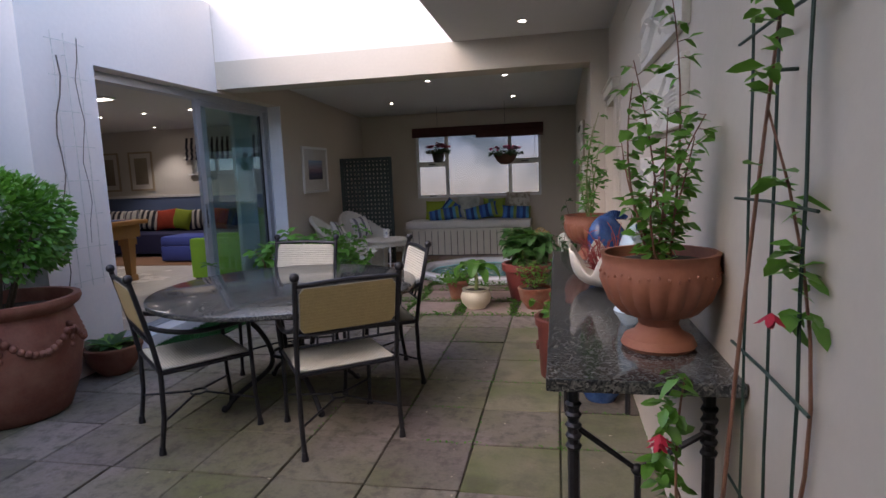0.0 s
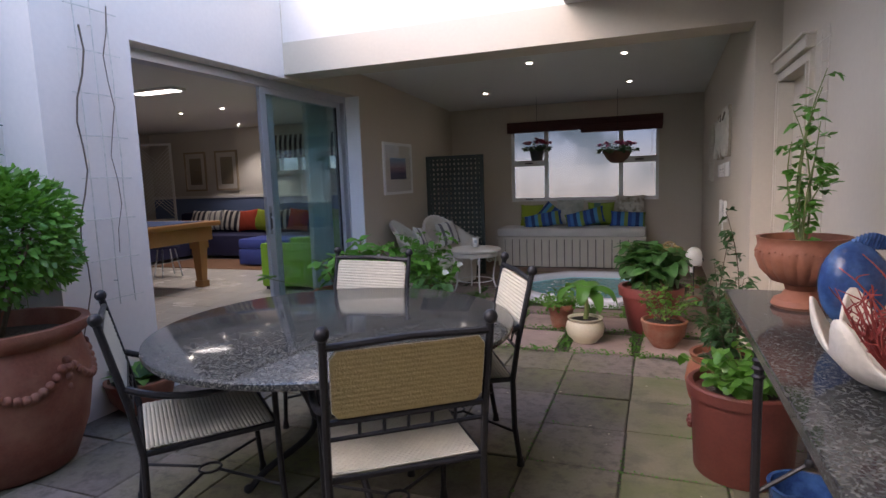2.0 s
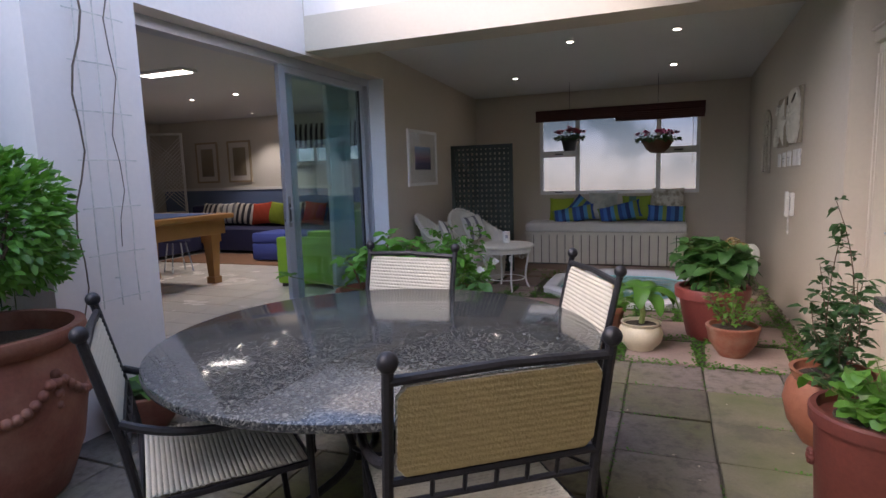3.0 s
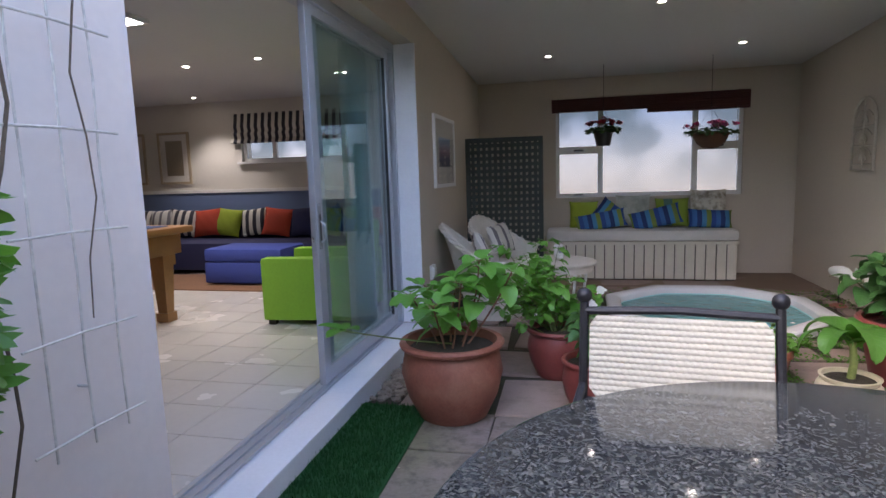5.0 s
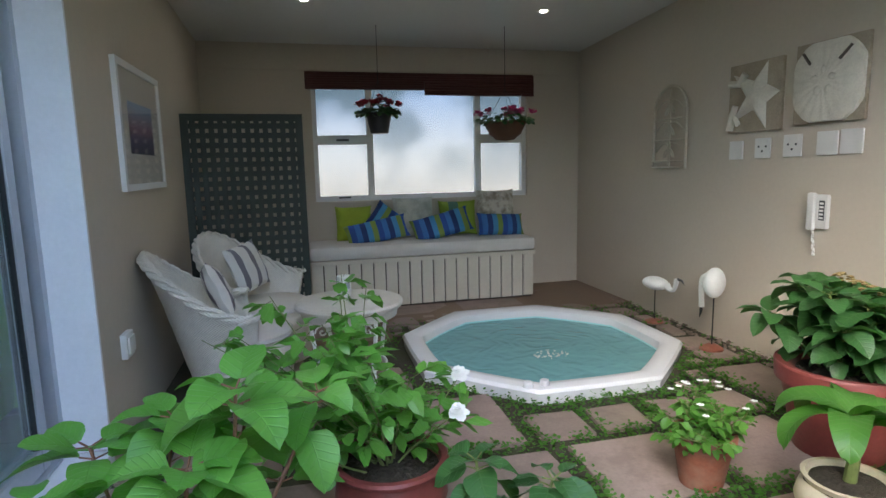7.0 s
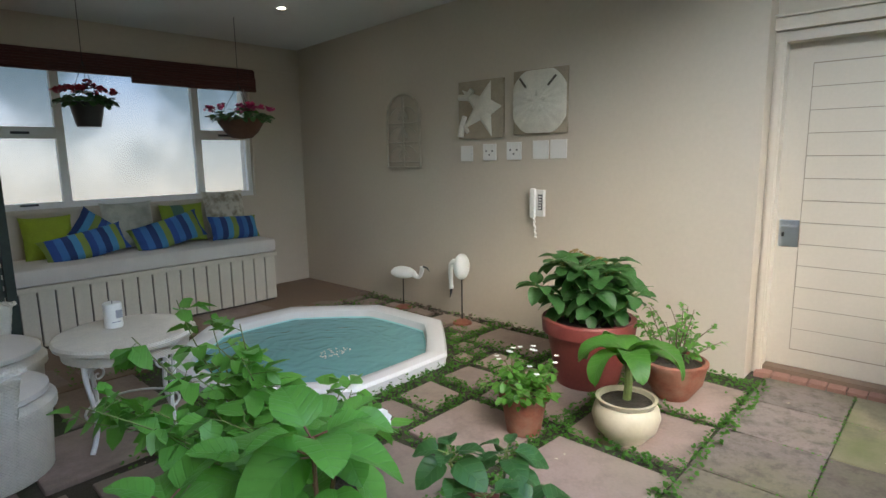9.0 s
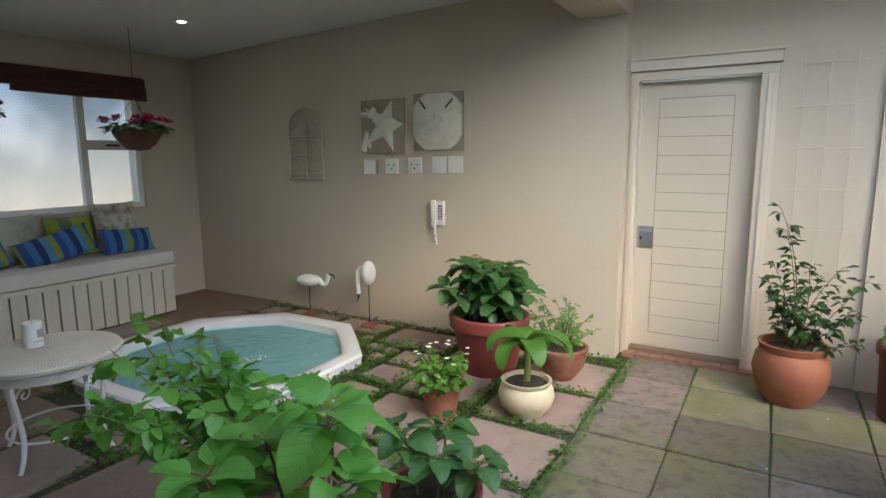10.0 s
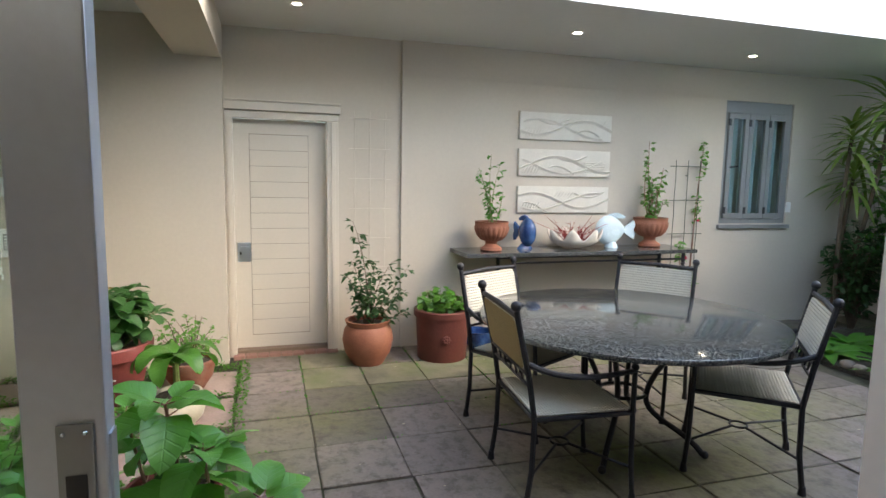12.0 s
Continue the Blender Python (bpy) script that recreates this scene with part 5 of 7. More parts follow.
def star_plaque(m):
    s = thing("starfish_plaque", "square cast stone plaque with a raised starfish", "plaque", m)
    w = 0.45
    part("backing", box(bmesh.new(), -w / 2, w / 2, -0.025, 0, 0, w, 0.004), PLAQUEB, s)
    bm = bmesh.new()
    cx, cz, n = 0.03, w * 0.52, 5
    ctr = bm.verts.new((cx, -0.065, cz))
    ring = []
    for k in range(10):
        a = math.pi / 2 - 0.3 + k * math.pi / 5
        r = 0.27 if k % 2 == 0 else 0.098
        ring.append((bm.verts.new((max(-w / 2 + 0.01, min(w / 2 - 0.01, cx + r * math.cos(a))), -0.027, max(0.01, min(w - 0.01, cz + r * math.sin(a))))), bm.verts.new((cx + r * 0.45 * math.cos(a), -0.058, cz + r * 0.45 * math.sin(a)))))
    for k in range(10):
        a, b = ring[k], ring[(k + 1) % 10]
        bm.faces.new((a[0], b[0], b[1], a[1]))
        bm.faces.new((a[1], b[1], ctr))
    bmesh.ops.recalc_face_normals(bm, faces=bm.faces)
    part("starfish", bm, STONEL, s)
    bm = tube([(-0.2, -0.03, 0.02), (-0.18, -0.035, 0.1), (-0.15, -0.035, 0.18)], [0.03, 0.025, 0.02], 8)
    tube([(-0.17, -0.03, 0.13), (-0.12, -0.035, 0.05)], 0.018, 8, bm)
    part("coral_stub", tube([(-0.21, -0.03, 0.33), (-0.12, -0.035, 0.32), (-0.07, -0.035, 0.38)], 0.025, 8), STONEL, s)
    part("coral_branch", bm, STONEL, s)


def dollar_plaque(m):
    s = thing("sand_dollar_plaque", "square cast stone plaque with a raised sand dollar", "plaque", m)
    w = 0.46
    part("backing", box(bmesh.new(), -w / 2, w / 2, -0.022, 0, 0, w, 0.004), PLAQUEB, s)
    bm = bmesh.new()
    seg = 80
    rings = []
    for i, (f, dep) in enumerate(((1.0, -0.022), (0.985, -0.04), (0.9, -0.048), (0.6, -0.056), (0.3, -0.064), (0.05, -0.068))):
        ring = []
        for k in range(seg):
            a = 2 * math.pi * k / seg
            r = min(0.225 / max(abs(math.cos(a)), abs(math.sin(a))), 0.25)
            ring.append(bm.verts.new((f * r * math.cos(a), dep - 0.003 * math.cos(a * 20) * f, w / 2 + f * r * math.sin(a))))
        rings.append(ring)
    for p, q in zip(rings, rings[1:]):
        for k in range(seg):
            j = (k + 1) % seg
            bm.faces.new((p[k], p[j], q[j], q[k]))
    bm.faces.new(rings[-1])
    bmesh.ops.recalc_face_normals(bm, faces=bm.faces)
    part("sand_dollar", bm, STONEL, s)
    # no slots are cut; dark bars carry their shade as colour
    slot_shade = mat("painted slot shade", (0.12, 0.1, 0.08), 0.9)
    for a in (math.radians(48), math.radians(132)):
        part("slot", tube([(0.14 * math.cos(a), -0.062, w / 2 + 0.14 * math.sin(a)), (0.23 * math.cos(a), -0.05, w / 2 + 0.23 * math.sin(a))], 0.008, 6), slot_shade, s, "dark bar painted as the shade inside a slot")
    pt = bmesh.new()
    for k in range(5):
        a = math.pi / 2 + k * 2 * math.pi / 5
        ball(pt, (0.06 * math.cos(a), -0.066, w / 2 + 0.06 * math.sin(a)), 0.03, 8, (0.5 + 0.4 * abs(math.cos(a)), 0.2, 0.5 + 0.4 * abs(math.sin(a))))
    part("petal", pt, STONEL, s)


EW = 90 - 180  # a thing on the east wall turns its front (-y) to the west
star_plaque(pose(A, 8.305, 1.483, 0, 0, EW))
dollar_plaque(pose(A, 7.755, 1.5, 0, 0, EW))
pan = thing("scroll_plaque", "arched openwork cast plaque in faded stone colours", "plaque", pose(A, 9.2, 1.25, 0, 0, EW))
bm = bmesh.new()
arch = [(-0.21, 0.0), (-0.21, 0.45)] + [(-0.21 * math.cos(t), 0.45 + 0.2 * math.sin(t)) for t in [k * math.pi / 12 for k in range(1, 12)]] + [(0.21, 0.45), (0.21, 0.0)]
tube([(x, -0.02, z) for x, z in arch], 0.013, 8, bm, closed=True)
part("frame", bm, STONEW, pan)
bm = bmesh.new()
for zz, s in ((0.13, 1), (0.3, -1), (0.47, 1)):
    for sx in (-1, 1):
        tube([(sx * (0.01 + 0.09 * (1 - t) * (1 + math.cos(t * 8 + 0.5)) * 0.9), -0.022, zz + 0.075 * (1 - t * 0.7) * math.sin(t * 8)) for t in [i / 22 for i in range(22)]], 0.007, 6, bm)
    tube([(-0.2, -0.02, zz - 0.08), (0.2, -0.02, zz - 0.08)], 0.008, 6, bm)
tube([(0, -0.02, 0), (0, -0.02, 0.62)], 0.009, 6, bm)
part("scrollwork", bm, STONEW, pan)

for y, w, kind in ((8.47, 0.125, 0), (8.235, 0.13, 1), (8.0, 0.135, 1), (7.76, 0.135, 0), (7.608, 0.135, 0)):
    sw = thing("wall_socket" if kind else "blank_plate", "square white plastic wall socket" if kind else "square blank white plastic wall plate", "socket" if kind else "wall plate", pose(A, y - 0.01, 1.302 + (8.47 - y) * 0.02, 0, 0, EW), "white plates on the wall")
    part("plate", box(bmesh.new(), -w / 2, w / 2, -0.012, 0, 0, w, 0.004), PLASTIC, sw)
    if kind:
        for x, z in ((-0.03, 0.075), (0.03, 0.075), (0, 0.045)):
            part("pin_hole", boxes((x - 0.007, x + 0.007, -0.0135, -0.0115, z - 0.006, z + 0.006)), DARKPL, sw, smooth=False)
        for x in (-0.045, 0.02):
            part("rocker_switch", boxes((x, x + 0.025, -0.016, -0.0115, 0.095, 0.12)), PLASTIC, sw, smooth=False)

ph = thing("wall_phone", "white intercom handset on a wall cradle with a looped cord", "telephone", pose(A, 7.757, 0.89, 0, 0, EW))
part("cradle", box(bmesh.new(), -0.045, 0.055, -0.03, 0, 0, 0.2, 0.008), PLASTIC, ph)
part("handset", box(bmesh.new(), -0.055, -0.008, -0.06, -0.031, -0.01, 0.21, 0.012), PLASTIC, ph)
part("keypad", boxes((0.006, 0.042, -0.032, -0.0295, 0.05, 0.165)), DARKPL, ph, smooth=False)
kb = bmesh.new()
for r in range(5):
    box(kb, 0.011, 0.037, -0.035, -0.0315, 0.058 + r * 0.021, 0.07 + r * 0.021, 0.001)
part("button", kb, PLASTIC, ph)
part("cord", tube([(-0.03 + 0.008 * math.sin(i * 1.6) + 0.018 * math.sin(i / 30 * math.pi), -0.03 + 0.006 * math.cos(i * 1.6), -0.01 - 0.15 * math.sin(i / 30 * math.pi)) for i in range(31)], 0.004, 5), PLASTIC, ph)

# ---- relief panels over the console ----
def wave_panel(z0, kind):
    w, h = 0.955, 0.245
    p = thing("relief_panel", "long white plaster panel with carved waves", "plaque", pose(C, 3.28, z0, 0, 0, EW), "wave reliefs above the console")
    part("slab", box(bmesh.new(), -w / 2, w / 2, -0.03, 0, 0, h, 0.003), PLASTER, p)

    def ribbon(fn, x0, x1, dep=0.03, wd=0.012):
        bm = bmesh.new()
        n = 40
        rows = []
        for i in range(n + 1):
            x = x0 + (x1 - x0) * i / n
            z = max(0.008, min(h - 0.008, fn(x)))
            rows.append([bm.verts.new((x, -0.0305, z - wd * 1.8)), bm.verts.new((x, -0.03 - dep, z)), bm.verts.new((x, -0.0305, z + wd * 0.3))])
        for a, b in zip(rows, rows[1:]):
            for i in range(2):
                bm.faces.new((a[i], b[i], b[i + 1], a[i + 1]))
        bmesh.ops.recalc_face_normals(bm, faces=bm.faces)
        part("carved_wave", bm, PLASTER, p)
    ph0 = (0.4, 2.2, 3.6)[kind]
    ribbon(lambda x: 0.12 + 0.07 * math.sin(x * 6.2 + ph0), -w / 2, w / 2, 0.018, 0.014)
    ribbon(lambda x: 0.11 + 0.08 * math.sin(x * 5.1 + ph0 + 2.6), -w / 2 + 0.03, w / 2 - 0.1, 0.014, 0.012)
    ribbon(lambda x: 0.05 + 0.05 * math.cos((x - 0.2 + kind * 0.3) * 11), 0.08 - kind * 0.25, 0.34 - kind * 0.25, 0.012, 0.008)
    ribbon(lambda x: 0.2 - 0.05 * math.cos((x + 0.15 - kind * 0.2) * 9), -0.3 + kind * 0.2, 0.02 + kind * 0.2, 0.012, 0.008)
    for k in range(6):
        x = (0.22, 0.26, -0.1)[kind] + k * 0.032
        part("carved_line", tube([(x, -0.03, 0.15 - 0.0 * k), (x + 0.03, -0.036, 0.19)] if kind != 1 else [(0.2, -0.034, 0.05 + k * 0.016), (0.42, -0.034, 0.05 + k * 0.016)], 0.006, 5), PLASTER, p)
        part("carved_line", tube([(-0.44 + k * 0.03, -0.034, 0.03), (-0.41 + k * 0.03, -0.034, 0.09)], 0.006, 5), PLASTER, p)


for k, z0 in enumerate((1.88, 1.545, 1.205)):
    wave_panel(z0, k)

# ---- wire trellises ----
GALV = mat("weathered white wire", (0.6, 0.57, 0.51), 0.5, vary=0.35, scale=20, bump=0.1)
def trellis(m, w, h, nx, nz, material, label, over=0.03, off=0.03, rad=0.0035):
    t = thing("wire_trellis", label, "trellis", m)
    for i in range(nx):
        x = -w / 2 + w * i / (nx - 1)
        part("upright_wire", tube([(x + 0.004 * math.sin(z * 3 + i), -off, h * z / 8) for z in range(9)], rad, 6), material, t)
    for j in range(nz):
        z = 0.04 + (h - 0.1) * j / (nz - 1)
        part("cross_wire", tube([(-w / 2 - over, -off - rad * 2, z), (0, -off - rad * 2, z + 0.004), (w / 2 + over, -off - rad * 2, z)], rad, 6), material, t)
    for z in (0.15, h - 0.15):
        part("wall_hook", tube([(0, 0, z), (0, -off, z)], 0.004, 5), material, t)
    return t


trellis(pose(B, 5.125, 0.69, 0, 0, EW), 0.26, 1.36, 3, 6, TRIMW, "cream painted wire trellis beside the door", 0.05, 0.03, 0.0028)
trellis(pose(W, 4.34, 0.678, 0, 0, 90), 0.22, 1.84, 3, 8, GALV, "white painted wire trellis on the courtyard wall", 0.06, 0.035, 0.0035)
trellis(pose(C, 1.895, 0.27, 0, 0, EW), 0.29, 1.46, 3, 5, GREENIRON, "dark green wire trellis holding a fuchsia", 0.07, 0.035, 0.0036)
trellis(pose(-3.66, 3.8, 0.5, 0, 0, 90), 0.26, 1.75, 3, 5, GREENIRON, "dark green wire trellis on the recessed wall", 0.05)

# ---- lounge ----
tm = None
gl = thing("tile_field", "square cream glazed lounge floor tiles", "floor")
tagged(gl, kind="structure")
pitch = 0.34
for i in range(19):
    for j in range(20):
        x, y = W - 0.305 - pitch * (i + 0.5), LY0 + 0.02 + pitch * (j + 0.5)
        if y + pitch / 2 > N - 0.02 or len(gl.children) > 330:
            continue
        if tm is None:
            ob = part("tile", box(bmesh.new(), -pitch / 2 + 0.003, pitch / 2 - 0.003, -pitch / 2 + 0.003, pitch / 2 - 0.003, -0.008, 0, 0.0015), TILE, gl, smooth=False)
            tm = ob.data
        else:
            ob = place("tile", tm, TILE, gl, smooth=False)
        ob.location = (x, y, LF)
part("far_tiles", boxes((LX, W - 0.305 - pitch * 17, LY0, N - 0.02, LF - 0.007, LF - 0.002)), TILE, gl, smooth=False)

ac = thing("armchair", "lime green upholstered armchair with square arms", "armchair", pose(-4.27, 7.87, LF, 0, 0, 4))
part("base", box(bmesh.new(), -0.38, 0.24, -0.27, 0.27, 0.05, 0.3, 0.02), LIME, ac)
part("seat_cushion", box(bmesh.new(), -0.42, 0.2, -0.255, 0.255, 0.301, 0.43, 0.04), LIME, ac)
for s_ in (-1, 1):
    part("arm", box(bmesh.new(), -0.42, 0.42, s_ * 0.34 - 0.065, s_ * 0.34 + 0.065, 0.04, 0.57, 0.025), LIME, ac)
    for x in (-0.36, 0.36):
        part("foot", boxes((x - 0.03, x + 0.03, s_ * 0.34 - 0.03, s_ * 0.34 + 0.03, 0, 0.045)), DARKPL, ac, smooth=False)
bk = box(bmesh.new(), 0.25, 0.41, -0.272, 0.272, 0.05, 0.84, 0.045)
for v in bk.verts:
    v.co.x += 0.12 * max(0.0, v.co.z - 0.45)
part("backrest", bk, LIME, ac)

ot = thing("ottoman", "royal blue box ottoman with piped seams", "ottoman", pose(-5.84, 9.32, LF))
part("body", box(bmesh.new(), -0.5, 0.5, -0.3, 0.3, 0.03, 0.28, 0.03), BLUEF, ot)
part("cushion", box(bmesh.new(), -0.5, 0.5, -0.3, 0.3, 0.281, 0.44, 0.045), BLUEF, ot)
so = thing("corner_sofa", "navy corner sofa along the lounge wall", "sofa")
part("seat", box(bmesh.new(), -8.9, -4.2, 9.75, 10.55, LF + 0.05, LF + 0.42, 0.05), NAVY, so)
part("backrest", box(bmesh.new(), -8.9, -4.2, 10.45, N - 0.06, LF + 0.3, LF + 0.78, 0.06), NAVY, so)
part("chaise", box(bmesh.new(), -8.9, -8.0, 8.2, 9.75, LF + 0.05, LF + 0.42, 0.05), NAVY, so)
G2 = "cushions on the navy sofa"
for x, mt, lb in ((-8.35, BW, "black and cream striped"), (-7.95, GW, "white and grey"), (-7.6, BW, "black and cream striped"), (-7.2, REDF, "red"), (-6.85, LIMEF, "lime green"), (-6.45, BW, "black and cream striped"), (-6.1, REDF, "dark red"), (-5.7, NAVY, "navy"), (-5.35, LIMEF, "lime green"), (-4.95, BW, "black and cream striped"), (-4.6, REDF, "red")):
    pillow("scatter_cushion", (0.42, 0.4), pose(x, 10.36, LF + 0.64, -18, 6 * math.sin(x * 9), 6 * math.cos(x * 5)), mt, lb + " scatter cushion on the sofa", G2)
ptb = thing("pool_table", "honey oak pool table with turned square legs", "table", pose(-6.14, 6.55, LF))
part("cabinet", box(bmesh.new(), -0.62, 0.62, -1.05, 1.05, 0.6, 0.78, 0.01), WOOD, ptb)
part("cushion_rail", box(bmesh.new(), -0.7, 0.7, -1.13, 1.13, 0.781, 0.84, 0.015), WOOD, ptb)
part("playing_cloth", boxes((-0.56, 0.56, -0.98, 0.98, 0.841, 0.846)), mat("blue baize", (0.05, 0.09, 0.22), 0.95), ptb, "blue baize cloth", smooth=False)
for sx in (-1, 1):
    for sy in (-1, 1):
        bm = bmesh.new()
        for (a, b, w0, w1) in ((0.0, 0.08, 0.06, 0.06), (0.081, 0.5, 0.045, 0.065), (0.501, 0.599, 0.08, 0.08)):
            bmesh.ops.create_cone(bm, segments=4, radius1=w0 * 1.41, radius2=w1 * 1.41, depth=b - a, cap_ends=True, matrix=pose(sx * 0.5, sy * 0.93, (a + b) / 2, 0, 0, 45))
        part("leg", bm, WOOD, ptb, smooth=False)
tagged(link("rug", box(bmesh.new(), -7.9, -5.2, 8.75, 9.7, LF, LF + 0.012, 0.003), RUG), "flat brown rug before the sofa", "rug")
stl = thing("bar_stool", "chrome-framed low stool with a dark seat", "stool", pose(-6.75, 8.0, LF))
bm = bmesh.new()
for k in range(4):
    a = k * math.pi / 2 + 0.4
    tube([(0.12 * math.cos(a), 0.12 * math.sin(a), 0.42), (0.2 * math.cos(a), 0.2 * math.sin(a), 0.01)], 0.009, 6, bm)
part("leg", bm, STEEL, stl)
part("seat", lathe([(0.0, 0.48), (0.17, 0.475), (0.18, 0.45), (0.17, 0.42), (0.0, 0.42)], 24), NAVY, stl)
lt = thing("white_shutter", "white lattice shutter on the lounge wall", "shutter", pose(-9.25, 10.3, 0.75, 0, 0, 35))
part("frame", boxes((-0.3, -0.26, -0.02, 0.02, 0, 1.5), (0.26, 0.3, -0.02, 0.02, 0, 1.5), (-0.26, 0.26, -0.02, 0.02, 0, 0.04), (-0.26, 0.26, -0.02, 0.02, 1.46, 1.5)), WHITE, lt, smooth=False)
bm = bmesh.new()
for s in (-1, 1):
    for k in range(-14, 30):
        z0 = k * 0.07
        pts = [(x, s * 0.004, z0 + s * x + 0.26) for x in (-0.26, 0.26)]
        if min(p[2] for p in pts) > 0.02 and max(p[2] for p in pts) < 1.48:
            tube(pts, 0.007, 4, bm)
part("lattice", bm, WHITE, lt)
for z in (0.2, 1.3):
    part("bracket", boxes((-0.33, -0.3, -0.02, 0.02, z, z + 0.1)), WHITE, lt, smooth=False)
part("floor_stand", boxes((-0.3, -0.26, -0.02, 0.02, LF - 0.75, 0.0), (0.26, 0.3, -0.02, 0.02, LF - 0.75, 0.0)), WHITE, lt, smooth=False)


# ---- leaves and plants ----
class Foliage:
    """Many leaves gathered into one mesh."""

    def __init__(self):
        self.v, self.f = [], []

    def add(self, vs, fs, m):
        o = len(self.v)
        self.v.extend([tuple(m @ Vector(p)) for p in vs])
        self.f.extend([tuple(i + o for i in f) for f in fs])

    def mesh(self, name):
        me = bpy.data.meshes.new(name)
        me.from_pydata(self.v, [], self.f)
        return me


def leaf_shape(length, width, droop=0.25, fold=0.18, n=5, tip=1.0, wave=0.0):
    """A leaf along +x from its stalk, folded on its midrib and drooping to its tip."""
    vs, fs = [], []
    for i in range(n + 1):
        t = i / n
        w = width / 2 * (math.sin(math.pi * min(1, t ** 0.75 * 0.98 + 0.02)) ** (0.8 * tip))
        x, z = length * t, -droop * length * t * t
        z2 = z + fold * w + wave * width * math.sin(t * 13)
        z3 = z + fold * w - wave * width * math.sin(t * 13 + 1)
        vs += [(x, w, z2), (x, w * 0.5, z + fold * w * 0.35 + 0.04 * w), (x, 0, z), (x, -w * 0.5, z + fold * w * 0.35 + 0.04 * w), (x, -w, z3)]
    for i in range(n):
        for j in range(4):
            fs.append((i * 5 + j, i * 5 + j + 1, i * 5 + 6 + j, i * 5 + 5 + j))
    return vs, fs


def arched(v, up, curl):
    """A point of a flat leaf, bent into an arch that leaves the stem at the angle up."""
    h = up - curl * v[0]
    return ((math.sin(up) - math.sin(h)) / curl - v[2] * math.sin(h), v[1], (math.cos(h) - math.cos(up)) / curl + v[2] * math.cos(h))


def small_leaf(length, width, droop=0.15):
    return [(0, 0, 0), (length * 0.35, width / 2, 0.1 * width), (length * 0.75, width * 0.36, -droop * length * 0.5), (length, 0, -droop * length), (length * 0.75, -width * 0.36, -droop * length * 0.5), (length * 0.35, -width / 2, 0.1 * width), (length * 0.5, 0, -droop * length * 0.3)], [(0, 6, 1), (1, 6, 2), (2, 6, 3), (3, 6, 4), (4, 6, 5), (5, 6, 0)]


def aim(p, yaw, pitch, roll=0.0, s=1.0):
    return Matrix.Translation(p) @ Euler((0, 0, yaw)).to_matrix().to_4x4() @ Euler((roll, -pitch, 0)).to_matrix().to_4x4() @ Matrix.Diagonal((s, s, s, 1))


def soil(parent, r, z):
    part("soil", lathe([(0.0, z + 0.01), (r * 0.5, z + 0.012), (r, z)], 24, wobble=lambda a, i: 0.02 * math.sin(a * 7 + i)), SOIL, parent, "dark potting soil")


def pot(kind, r, h, x, y, z, material, label, plant):
    """A round pot with a rolled rim; the plant grows in it but is its own thing."""
    if kind == "belly":
        prof = [(0.0, 0.0), (r * 0.62, 0.0), (r * 0.66, 0.01), (r * 0.86, h * 0.3), (r * 0.97, h * 0.6), (r * 0.9, h * 0.86), (r * 0.86, h * 0.9), (r * 0.98, h * 0.93), (r, h * 0.97), (r * 0.97, h), (r * 0.87, h), (r * 0.84, h * 0.9), (r * 0.8, h * 0.8), (0, h * 0.78)]
    elif kind == "round":
        prof = [(0.0, 0.0), (r * 0.6, 0.0), (r * 0.63, 0.012), (r * 0.9, h * 0.28), (r, h * 0.56), (r * 0.93, h * 0.78), (r * 0.82, h * 0.88), (r * 0.86, h * 0.94), (r * 0.9, h), (r * 0.8, h), (r * 0.76, h * 0.9), (0, h * 0.82)]
    elif kind == "cylinder":
        prof = [(0.0, 0.0), (r * 0.86, 0.0), (r * 0.88, 0.01), (r * 0.95, h * 0.86), (r * 1.02, h * 0.87), (r * 1.03, h * 0.98), (r, h), (r * 0.92, h), (r * 0.9, h * 0.9), (0, h * 0.88)]
    elif kind == "cone":
        prof = [(0.0, 0.0), (r * 0.66, 0.0), (r * 0.68, 0.01), (r * 0.9, h * 0.78), (r * 1.0, h * 0.8), (r * 1.02, h * 0.98), (r * 1.0, h), (r * 0.9, h), (r * 0.88, h * 0.9), (0, h * 0.88)]
    else:
        prof = [(0.0, 0.0), (r * 0.5, 0.0), (r * 0.55, 0.012), (r * 0.9, h * 0.45), (r, h * 0.85), (r * 1.04, h * 0.9), (r * 1.04, h * 0.98), (r, h), (r * 0.92, h), (r * 0.9, h * 0.86), (0, h * 0.82)]
    p = thing("plant_pot", label, "plant pot", pose(x, y, z))
    part("pot_body", lathe(prof, 40, wobble=lambda a, i: 0.004 * math.sin(a * 3 + i)), material, p)
    soil(p, r * 0.84, h * 0.885)
    return p


def stem_to(fol, p0, p1, r0, r1, rng, bend=0.12, n=6):
    p0, p1 = Vector(p0), Vector(p1)
    mid = (p0 + p1) / 2 + Vector((rng.uniform(-1, 1), rng.uniform(-1, 1), rng.uniform(-0.2, 0.6))) * bend * (p1 - p0).length
    pts = [(1 - t) ** 2 * p0 + 2 * t * (1 - t) * mid + t * t * p1 for t in [i / n for i in range(n + 1)]]
    tube(pts, [r0 + (r1 - r0) * i / n for i in range(n + 1)], 6, fol)
    return pts


